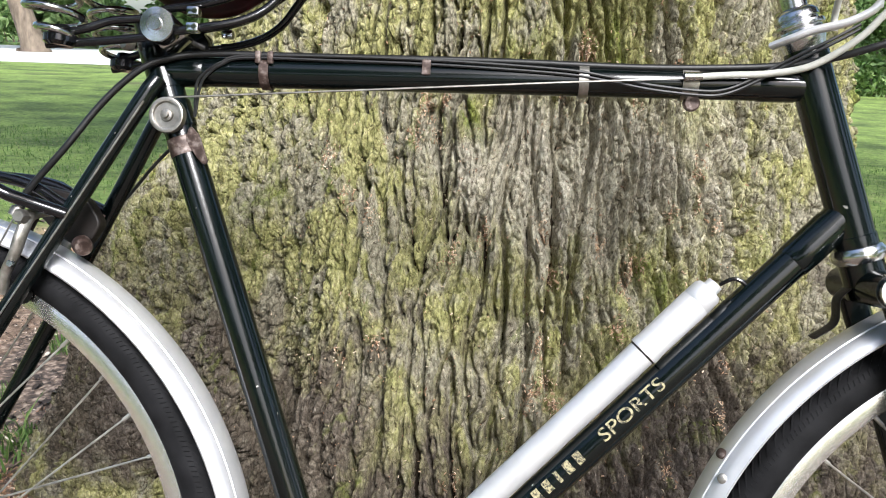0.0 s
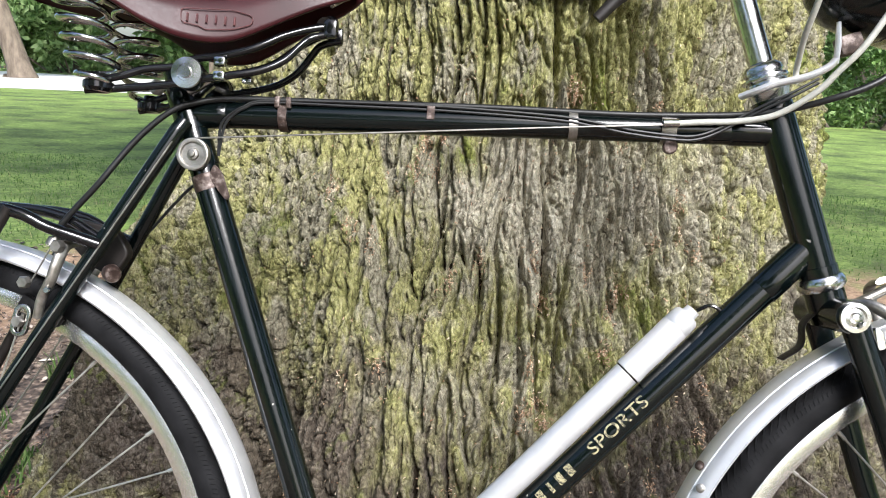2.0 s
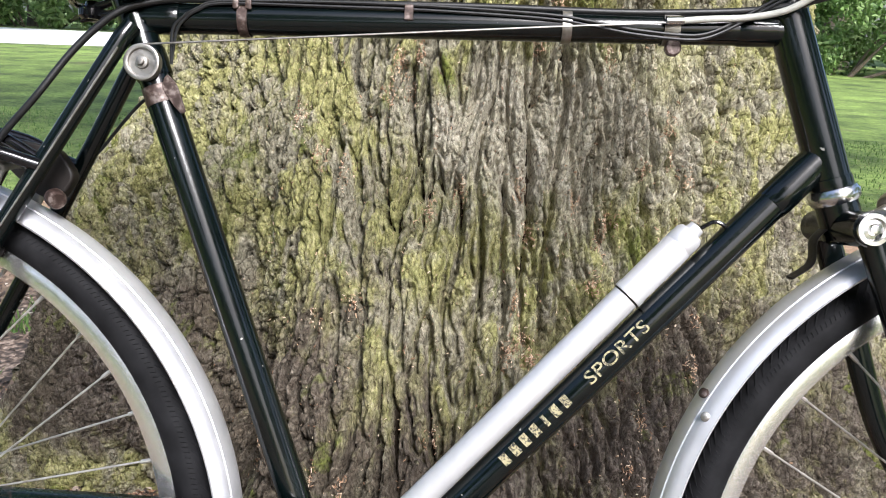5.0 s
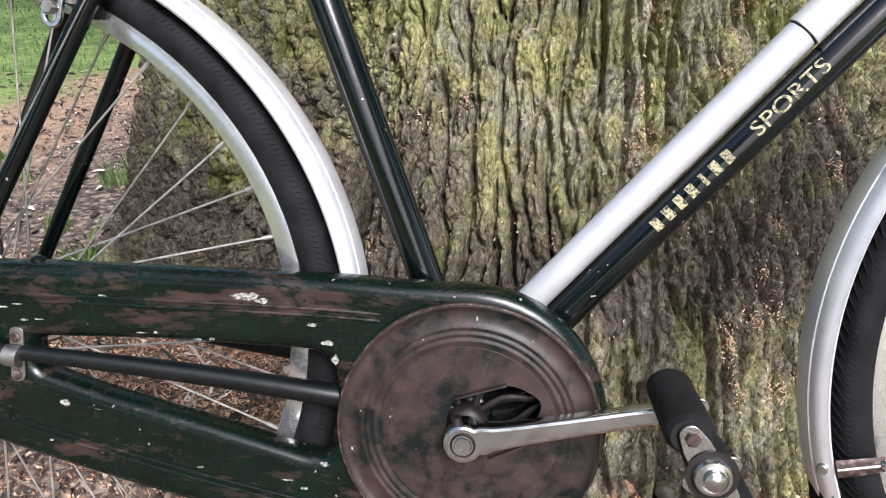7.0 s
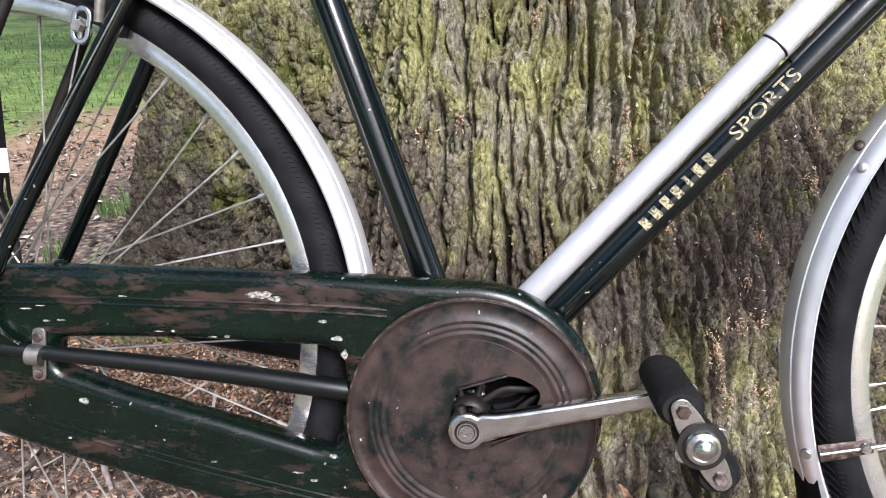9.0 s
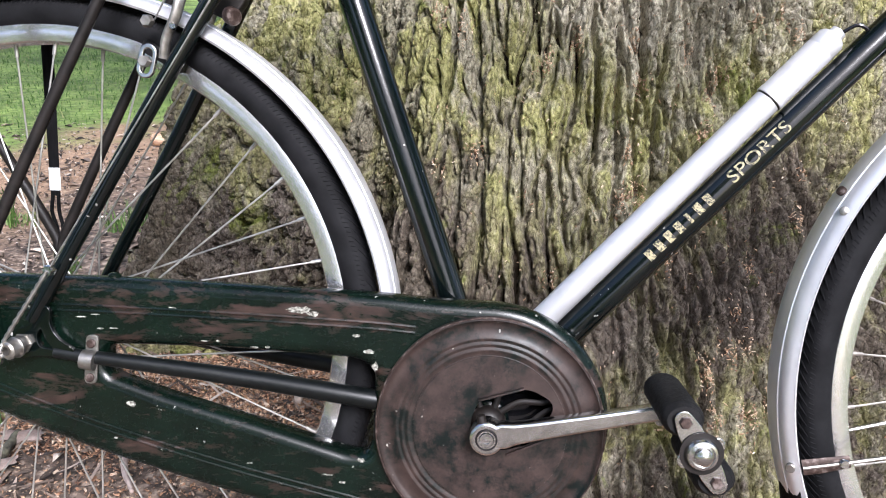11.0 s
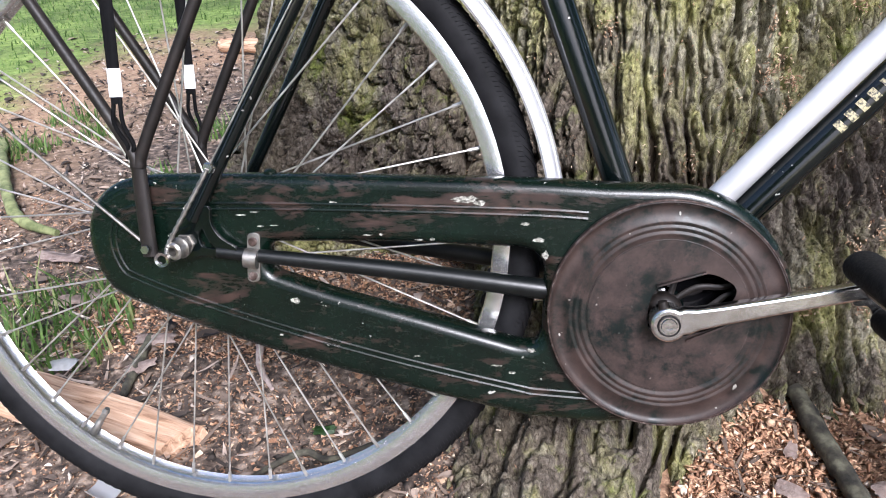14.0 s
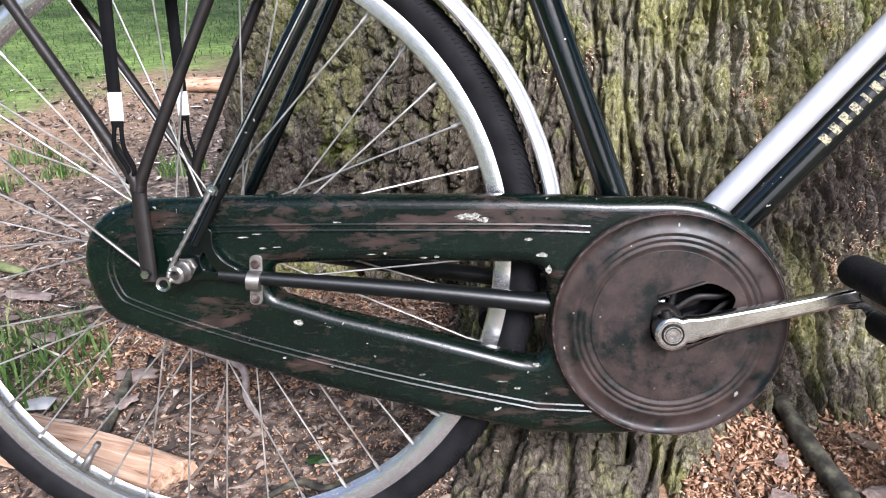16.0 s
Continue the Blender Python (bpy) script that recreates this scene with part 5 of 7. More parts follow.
for y in (-0.1745, -0.0830):
    part("end_plate", plate([star(PC.x, PC.z, pa, y)], y, 0.0014, 0.0006), M_CHROME, pedal, "lobed steel pedal end plate")
part("bearing_ring", lathe([(0.0120, 0.0), (0.0165, 0.0004), (0.0165, 0.0012), (0.0120, 0.0014)], Vector((PC.x, -0.1762, PC.z)), (0, -1, 0), 28), M_RACK, pedal, "dark ring round the bearing")
for s in (-1, 1):
    screw(PC + pu * s * 0.0265 + Vector((0, -0.047, 0)), (0, -1, 0), 0.0050, 0.0035, M_RUST, pedal, "pedal_nut", True, "rusty hexagon nut")
part("bearing_cap", lathe([(0.0125, -0.004), (0.0128, 0.002), (0.0110, 0.0052), (0.0092, 0.0055), (0.0088, 0.0040), (0.0070, 0.0045), (0.0066, 0.009), (0.0045, 0.0105), (0, 0.0108)], Vector((PC.x, -0.1770, PC.z)), (0, -1, 0), 28), M_CHROME, pedal, "bright bearing cap")
# far crank and pedal
CL, PL = Vector((0, 0.062, 0.282)), Vector((-0.163, 0.070, 0.2475))
part("crank", sweep([CL, CL.lerp(PL, 0.3), PL], [0.0120, 0.0082, 0.0080], 16, (1, 0.62)), M_CHROME, bike, "chromed far-side crank arm")
part("pedal", sweep([PL, PL + Vector((0, 0.10, 0))], [0.013, 0.015], 14), M_RUBBER, bike, "black rubber far-side pedal")

# gear chain toggle at the hub and cable along the stay
HN = Vector((-0.4420, -0.0725, 0.3405))
ring_c = Vector((-0.4565, -0.0850, 0.3310))
part("gear_chain", sweep(spline([ring_c + Vector((0.004, 0, 0.004)), (-0.4480, -0.085, 0.3480), (-0.4285, -0.082, 0.3810), (-0.4090, -0.078, 0.4140)], 10), [0.0026, 0.0017] * 15 + [0.002], 8), M_DULL, bike, "small gear-change chain")
part("chain_eye", lathe([(0.0042, -0.0020), (0.0068, -0.0028), (0.0076, 0.0), (0.0068, 0.0028), (0.0042, 0.0020)], ring_c, (0, -1, 0), 24, closed=True), M_CHROME, bike, "bright round chain guide eye")
part("hub_nut", lathe([(0.0050, 0.0), (0.0100, 0.001), (0.0104, 0.004), (0.0088, 0.006), (0.0088, 0.013), (0.0070, 0.015), (0.0045, 0.015), (0.0040, 0.006)], HN, (-0.25, -1, -0.12), 22), M_DULL, bike, "knurled hub nut")
screw((-0.4090, -0.072, 0.4145), (0, -1, 0), 0.0056, 0.006, M_CHROME, bike, "cable_clamp", True)
wire = [(-0.4090, -0.076, 0.4145), on_seat(0.790) + Vector((-0.012, -0.030, -0.004))]
part("gear_cable", sweep(wire, 0.0009, 6), M_DULL, bike, "thin steel gear wire")
pul = Vector((-0.1805, -0.020, 0.7758))
part("cable_pulley", lathe([(0.0, -0.004), (0.0155, -0.004), (0.0155, 0.0036), (0.0140, 0.0042), (0.0118, 0.0036), (0.0112, 0.0012), (0.0060, 0.0012), (0.0052, 0.0030), (0.0030, 0.0034), (0.0026, 0.006), (0, 0.0064)], pul, (0, -1, 0), 36), M_DULL, bike, "grey plated cable pulley wheel")
part("pulley_band", sweep([on_seat(0.788), on_seat(0.766)], 0.0156, 24), M_PAINT, bike)
bm = sweep([on_seat(0.758), on_seat(0.743)], 0.0148, 24)
band = part("seat_tube_band", bm, M_RUST, bike, "rusted steel band on the seat tube")
part("band_tongue", plate([rounded([(-0.1670, 0.7570), (-0.1626, 0.7690), (-0.1537, 0.7600), (-0.1450, 0.7363), (-0.1490, 0.7340), (-0.1560, 0.7411)], 0.004, 3)], -0.012, 0.0012, 0.0004), M_RUST, band)
part("gear_cable", sweep([pul + Vector((0.0, 0.0, 0.0155)), Vector((0.1594, -0.0195, 0.8191)), Vector((0.264, -0.0195, 0.8270))], 0.0009, 6), M_DULL, bike, "thin steel gear wire")


def clip(x, w, material, r=0.0140, name="tube_clip", label="plated cable clip"):
    bm = lathe([(r, -w / 2), (r + 0.0009, -w / 2), (r + 0.0009, w / 2), (r, w / 2)], (x, 0, 0.8212 + 0.019 * x), (1, 0, 0.019), 26, closed=True)
    return part(name, bm, material, bike, label)


c1 = clip(-0.0985, 0.0085, M_RUST, label="rust-brown cable clip")
for dx in (-0.0055, 0.0055):
    part("clip_ear", block((0.0052, 0.005, 0.011), Matrix.Translation((-0.0985 + dx, -0.0125, 0.8310)), 0.0014), M_RUST, c1)
part("tube_clip", plate([rounded([(0.0410, 0.8216), (0.0486, 0.8216), (0.0486, 0.8345), (0.0410, 0.8345)], 0.0008, 2)], -0.0140, 0.0014, 0.0005), M_RUST, bike, "small rust-spotted cable clip")
clip(0.1797, 0.0083, M_DULL)
c4 = clip(0.2684, 0.0135, M_DULL, label="cable stop band")
part("stop_sleeve", sweep([(0.2612, -0.0195, 0.8283), (0.2756, -0.0195, 0.8290)], 0.0040, 14), M_CHROME, c4, "bright ferrule")
screw((0.2710, -0.006, 0.8085), (0, -1, 0), 0.0070, 0.004, M_RUST, c4, "bolt", label="rusty clamp bolt")

# cables
grey = [(0.2756, -0.0195, 0.8290), (0.300, -0.020, 0.8312), (0.327, -0.020, 0.8332), (0.353, -0.028, 0.8372), (0.3705, -0.037, 0.8455), (0.389, -0.048, 0.8602), (0.4001, -0.055, 0.8741), (0.4156, -0.065, 0.8934), (0.4322, -0.070, 0.9212), (0.4392, -0.075, 0.938), (0.4456, -0.080, 0.9619), (0.445, -0.09, 1.005)]
part("brake_cable", sweep(spline(grey, 6), 0.0029, 10), M_CABLE, bike, "grey brake cable housing")
grey2 = [(0.375, -0.028, 0.868), (0.3734, -0.032, 0.8803), (0.3683, -0.060, 0.902), (0.3689, -0.080, 0.922), (0.3714, -0.10, 0.9505), (0.374, -0.11, 0.985)]
part("brake_cable", sweep(spline(grey2, 8), 0.0027, 10), M_CABLE, bike, "grey brake cable housing")
blk = [(-0.3075, -0.030, 0.6925), (-0.2925, -0.030, 0.7125), (-0.2665, -0.030, 0.7431), (-0.2435, -0.025, 0.7767), (-0.2242, -0.022, 0.7993), (-0.2041, -0.020, 0.8165), (-0.1848, -0.0165, 0.8255), (-0.150, -0.010, 0.8325), (-0.0532, -0.006, 0.8348), (0.10, -0.006, 0.8372), (0.22, -0.008, 0.8365), (0.297, -0.012, 0.8385), (0.3408, -0.018, 0.8410), (0.3737, -0.030, 0.8455), (0.405, -0.045, 0.8544), (0.4286, -0.050, 0.8639), (0.4462, -0.050, 0.8754), (0.453, -0.045, 0.8873), (0.452, -0.040, 0.8974)]
part("brake_cable", sweep(spline(blk, 6), 0.0031, 10), M_CABLE_BLACK, bike, "black rear brake cable")
for off in (0.0, 0.0036):
    w = [(-0.158, -0.015, 0.776), (-0.1574 + off, -0.0155, 0.8039), (-0.1505 + off, -0.0150, 0.8149), (-0.1361, -0.0145, 0.8248 - off * 0.5), (-0.1156, -0.0125, 0.8316 - off * 0.5), (-0.03, -0.0115, 0.8345 - off), (0.0556, -0.0120, 0.8345 - off), (0.1591, -0.0140, 0.8310 - off), (0.2000, -0.0150, 0.8262 - off), (0.2351, -0.0165, 0.8205 - off), (0.2749, -0.0170, 0.8175 - off), (0.2944, -0.0170, 0.8190 - off), (0.3134, -0.0170, 0.8270 - off), (0.3359, -0.020, 0.8405 - off), (0.3528, -0.026, 0.8500 - off), (0.3694, -0.032, 0.8585 - off), (0.392, -0.036, 0.872 - off)]
    part("lamp_wire", sweep(spline(w, 6), 0.0014, 7), M_CABLE_BLACK, bike, "thin black twin lamp wire")
low = [(-0.176, -0.002, 0.752), (-0.1932, 0.010, 0.7452), (-0.2122, 0.018, 0.7285), (-0.2250, 0.028, 0.7185), (-0.2430, 0.034, 0.7000), (-0.258, 0.036, 0.688)]
part("lamp_wire", sweep(spline(low, 6), 0.0016, 7), M_CABLE_BLACK, bike, "thin black lamp wire")

# headlamp on its bracket
LC = Vector((0.4310, -0.020, 0.9690))
lamp = part("headlamp", lathe([(0, -0.050), (0.014, -0.0485), (0.033, -0.040), (0.046, -0.025), (0.0515, -0.006), (0.053, 0.012), (0.053, 0.030)], LC, (1, 0, -0.13), 40), M_PAINT, bike, "black enamelled headlamp with a chrome rim")
part("lamp_rim", lathe([(0.053, 0.028), (0.0565, 0.029), (0.058, 0.036), (0.057, 0.046), (0.050, 0.0475), (0.049, 0.044)], LC, (1, 0, -0.13), 44), M_CHROME, lamp, "chrome lamp rim")
part("lamp_lens", lathe([(0.050, 0.045), (0.035, 0.050), (0, 0.053)], LC, (1, 0, -0.13), 40), M_TAPE, lamp)
br = [(0.332, -0.014, 0.8575), (0.3450, -0.028, 0.8620), (0.3565, -0.030, 0.8669), (0.3828, -0.030, 0.8744), (0.4010, -0.030, 0.8836), (0.4076, -0.030, 0.8904)]
part("lamp_bracket", sweep(spline(br, 5), 0.0068, 12, (0.5, 0.9)), M_GUARD, bike, "flat plated lamp bracket")
part("bracket_tab", sweep([(0.4076, -0.031, 0.887), (0.4080, -0.033, 0.905), (0.4068, -0.034, 0.9237)], [0.0046, 0.0050, 0.0036], 12, (0.5, 0.9)), M_GUARD, bike, "upright plated bracket tab")
part("bracket_foot", block((0.022, 0.016, 0.018), Matrix.Translation((0.4200, -0.026, 0.9060)) @ pose(0, 0, 0, 0, -20, 0), 0.004), M_RUST, bike, "rusty lamp mount")
part("lamp_wire", sweep(spline([(0.29, -0.018, 0.980), (0.3266, -0.020, 0.9682), (0.3542, -0.020, 0.9612), (0.392, -0.020, 0.951), (0.405, -0.020, 0.955)], 6), 0.0022, 8), M_CABLE_BLACK, bike)


# brakes: side-pull calipers
def caliper(pivot, radial, name, sgn):
    """The bolt and the far arm. pivot: bolt centre; radial: unit vector from pivot towards the rim."""
    pivot, radial = Vector(pivot), Vector(radial).normalized()
    along = Vector((radial.z, 0, -radial.x)) * sgn
    body = part(name, sweep([pivot - along * 0.010, pivot + along * 0.026], [0.0045, 0.0045], 14), M_DULL, bike, "plated side-pull brake caliper")
    for s in (1,):
        o = along * (0.012 + 0.006 * s)
        p = [pivot + o + Vector((0, -s * 0.012, 0)) - radial * 0.012, pivot + o + Vector((0, s * 0.018, 0)) - radial * 0.004, pivot + o + Vector((0, s * 0.034, 0)) + radial * 0.020, pivot + o + Vector((0, s * 0.031, 0)) + radial * 0.046, pivot + o + Vector((0, s * 0.022, 0)) + radial * 0.062]
        arm = part("caliper_arm", sweep(spline(p, 5), [0.0060, 0.0065, 0.0058, 0.0052, 0.0056], 12, (1.0, 0.5)), M_DULL, body)
        q = pivot + o + Vector((0, s * 0.021, 0)) + radial * 0.062
        eye_ = lathe([(0.0055, -0.002), (0.0105, -0.002), (0.0110, 0.0), (0.0105, 0.002), (0.0055, 0.002)], q + Vector((0, s * 0.006, 0)), (0, 1, 0), 20, closed=True)
        part("shoe_holder", eye_, M_DULL, arm)
        screw(q + Vector((0, s * 0.010, 0)), (0, s, 0), 0.0048, 0.005, M_CHROME, arm, "bolt", True)
        part("brake_block", block((0.044, 0.010, 0.011), Matrix.Translation(q + Vector((0, -s * 0.004, 0))) @ Vector((1, 0, 0)).rotation_difference(along).to_matrix().to_4x4(), 0.002), M_RUBBER, arm)
    return body


def near_arm(body, arm, eye_a, eye_b, nut, adjuster, wire_to, block_at, block_turn):
    """The brake's near arm: a flat curved bar, the slotted shoe holder at its end, a nut, the cable adjuster and the block."""
    bar = part("caliper_arm", sweep(spline(arm, 6), [0.0048, 0.0056, 0.0052, 0.0048, 0.0044], 12, (1.0, 0.55)), M_DULL, body, "curved plated brake arm")
    a, b = Vector(eye_a), Vector(eye_b)
    d = (b - a).normalized()
    n = Vector((-d.z, 0, d.x))
    def slot(r, grow):
        out = []
        for c, t0 in ((b, -90), (a, 90)):
            for k in range(9):
                t = radians(t0 + 180 * k / 8)
                q = c + d * (math.cos(t) * r) + n * (math.sin(t) * r)
                out.append((q.x, q.z))
        return out
    part("shoe_holder", plate([slot(0.0085, 0), slot(0.0042, 0)[::-1]], a.y, 0.0022, 0.0010), M_CHROME, bar, "slotted plated shoe holder")
    m = a.lerp(b, 0.55)
    screw(m + Vector((-0.001, -0.002, 0)), (0, -1, 0), 0.0056, 0.0055, M_DULL, bar, "bolt", True)
    screw(Vector(nut), (0, -1, 0), 0.0066, 0.0075, M_DULL, bar, "nut", True)
    p, q = Vector(adjuster[0]), Vector(adjuster[1])
    part("cable_adjuster", sweep([p, p.lerp(q, 0.45), p.lerp(q, 0.46), q], [0.0062, 0.0062, 0.0040, 0.0036], 12), M_DULL, body, "knurled cable adjuster")
    part("brake_wire", sweep([p, wire_to], 0.0009, 6), M_DULL, body)
    part("brake_block", block((0.044, 0.010, 0.012), Matrix.Translation(Vector(block_at)) @ pose(0, 0, 0, 0, block_turn, 0), 0.002), M_RUBBER, bar)


rp = Vector((-0.305, 0, 0.690))
rear_brake = caliper(rp, REAR - rp, "rear_brake", -1)
near_arm(rear_brake, [(-0.283, -0.018, 0.686), (-0.290, -0.040, 0.6815), (-0.2935, -0.047, 0.6660), (-0.2985, -0.048, 0.6480), (-0.3075, -0.046, 0.6300), (-0.3115, -0.044, 0.6114)],
         (-0.3245, -0.046, 0.6160), (-0.3275, -0.046, 0.6015), (-0.2928, -0.047, 0.6805), ((-0.3015, -0.045, 0.6800), (-0.2965, -0.040, 0.6960)), (-0.3190, -0.045, 0.6460), (-0.322, -0.020, 0.616), 28)
screw((-0.3255, -0.044, 0.6445), (0, -1, 0), 0.0062, 0.006, M_DULL, rear_brake, "cable_clamp", True)
screw((-0.2987, -0.052, 0.6394), (0, -1, 0), 0.0032, 0.003, M_CHROME, rear_brake, "bolt")
fp = crown + Vector((0.030, 0, 0.014))
front_brake = caliper(fp, FRONT - fp + Vector((0.03, 0, 0)), "front_brake", -1)
near_arm(front_brake, [(0.437, -0.020, 0.672), (0.4480, -0.034, 0.6735), (0.4621, -0.044, 0.6651), (0.4735, -0.048, 0.6530), (0.4805, -0.048, 0.6400), (0.4845, -0.046, 0.6260)],
         (0.4900, -0.046, 0.6260), (0.4990, -0.046, 0.6075), (0.4815, -0.040, 0.6080), ((0.4680, -0.038, 0.6740), (0.4850, -0.038, 0.6775)), (0.462, -0.038, 0.668), (0.487, -0.020, 0.612), -22)
part("arm_plate", plate([rounded([(0.4520, 0.6540), (0.4600, 0.6520), (0.4640, 0.6350), (0.4560, 0.6330)], 0.003, 2)], -0.036, 0.0030, 0.0008), M_CHROME, front_brake, "bright brake arm plate")
part("guard_bracket", sweep(spline([crown + Vector((-0.014, 0.0, 0.0)), crown + Vector((-0.024, 0, -0.012)), crown + Vector((-0.025, 0, -0.032)), crown + Vector((-0.042, 0, -0.046))], 5), 0.0085, 12, (0.18, 1)), M_RACK, bike, "steel mudguard bracket")
# stay bridge plate, its bolt and the reflector bracket behind the seat stays
part("stay_bridge", plate([rounded([(-0.325, 0.712), (-0.292, 0.706), (-0.262, 0.700), (-0.246, 0.676), (-0.262, 0.652), (-0.284, 0.660), (-0.310, 0.684)], 0.008, 3)], 0.004, 0.007, 0.002), M_RACK, bike, "dark brake bridge plate")
screw((-0.2605, -0.010, 0.657), (0.6, -0.6, -0.3), 0.0085, 0.010, M_RUST, bike, "bolt", label="rusty round bolt")

# ---- luggage carrier
RZ = 0.714
carrier = part("luggage_carrier", sweep(spline([(-0.258, -0.040, 0.684), (-0.30, -0.052, 0.697), (-0.36, -0.062, RZ), (-0.60, -0.062, RZ + 0.004), (-0.635, -0.045, RZ + 0.004), (-0.640, 0, RZ + 0.004), (-0.635, 0.045, RZ + 0.004), (-0.60, 0.062, RZ + 0.004), (-0.36, 0.062, RZ), (-0.30, 0.052, 0.697), (-0.258, 0.040, 0.684)], 5), 0.0058, 12), M_BLACK, bike, "black tubular rear luggage carrier")
for y in (-0.022, 0.022):
    part("carrier_rail", sweep(spline([(-0.268, y, 0.690), (-0.315, y, RZ - 0.003), (-0.40, y, RZ + 0.001), (-0.637, y, RZ + 0.004)], 5), 0.0052, 10), M_BLACK, carrier)
for x in (-0.43, -0.55):
    part("carrier_bar", sweep([(x, -0.062, RZ), (x, 0.062, RZ)], 0.0046, 10), M_BLACK, carrier)
for s in (-1, 1):
    if s > 0:
        part("stay_clamp", lathe([(0.0086, -0.006), (0.0105, -0.006), (0.0105, 0.006), (0.0086, 0.006)], (-0.268, s * 0.0345, 0.682), (-0.223, s * 0.043, -0.45), 20, closed=True), M_RUST, carrier, "rusty stay clamp")
    foot, fork_ = Vector((-0.4790, s * 0.0665, 0.338)), Vector((-0.4810, s * 0.066, 0.424))
    part("carrier_leg", sweep([foot + Vector((0.001, 0, -0.009)), foot + Vector((0, 0, 0.008)), foot.lerp(fork_, 0.5), fork_], [0.0075, 0.0080, 0.0078, 0.0072], 14, (1.0, 0.55)), M_RACK, carrier, "brown-black carrier leg")
    for ex, side in ((-0.664, -1), (-0.334, 1)):
        e = Vector((ex, s * 0.063, RZ))
        part("carrier_strut", sweep(spline([fork_ + Vector((side * 0.001, 0, -0.010)), fork_ + Vector((side * 0.010, 0, 0.014)), fork_.lerp(e, 0.5), e], 6), [0.0062, 0.0056, 0.0054, 0.0052], 14), M_RACK, carrier, "brown-black carrier strut")
    screw(foot + Vector((0, s * 0.004, -0.001)), (0, s, 0), 0.0052, 0.005, M_CHROME, carrier, "bolt", True)

# ---- saddle
SB = Vector((-0.1816, 0, 0.8486))
NX = [-0.430, -0.415, -0.385, -0.345, -0.30, -0.275, -0.25, -0.222, -0.195, -0.17, -0.1436, -0.1185, -0.0935, -0.0685, -0.0432, -0.030]
HALF = [0.055, 0.088, 0.104, 0.104, 0.090, 0.080, 0.070, 0.062, 0.054, 0.047, 0.041, 0.036, 0.031, 0.026, 0.018, 0.006]
TOPZ = [0.975, 0.985, 0.988, 0.980, 0.960, 0.950, 0.943, 0.938, 0.9345, 0.934, 0.938, 0.9445, 0.950, 0.955, 0.955, 0.950]
LOWZ = [0.950, 0.948, 0.944, 0.938, 0.928, 0.919, 0.910, 0.892, 0.881, 0.8770, 0.8790, 0.8923, 0.9058, 0.9189, 0.9298, 0.937]
xs = np.linspace(NX[0], NX[-1], 60)
hw, tz, lz = (np.interp(xs, NX, v) for v in (HALF, TOPZ, LOWZ))
for v in (hw, tz, lz):
    k = np.array([1, 2, 3, 2, 1]) / 9
    v[2:-2] = np.convolve(v, k, "valid")
V, F = [], []
m = 29
for x, h, t, l in zip(xs, hw, tz, lz):
    for j in range(m):
        u = -1 + 2 * j / (m - 1)
        a = abs(u)
        if a < 0.5:
            w = a / 0.5
            yy, zz = h * 0.86 * w, t - 0.012 * w ** 2.4 * min(1, h / 0.04)
        else:
            w = (a - 0.5) / 0.5
            yy = h * (0.86 + 0.14 * math.sin(math.pi * 0.5 * min(1, w * 2.2)) + 0.06 * w * w)
            z1 = t - 0.012 * min(1, h / 0.04)
            zz = z1 + (l - z1) * w ** 0.92
        V.append((x, math.copysign(yy, u), zz))
n = len(xs)
F = [(i * m + j, i * m + j + 1, (i + 1) * m + j + 1, (i + 1) * m + j) for i in range(n - 1) for j in range(m - 1)]
me = mesh_of("leather", V, F)
sad = part("saddle", me, M_LEATHER, bike, "maroon leather sprung saddle")
so = sad.modifiers.new("thick", "SOLIDIFY")
so.thickness, so.offset = 0.0045, 1
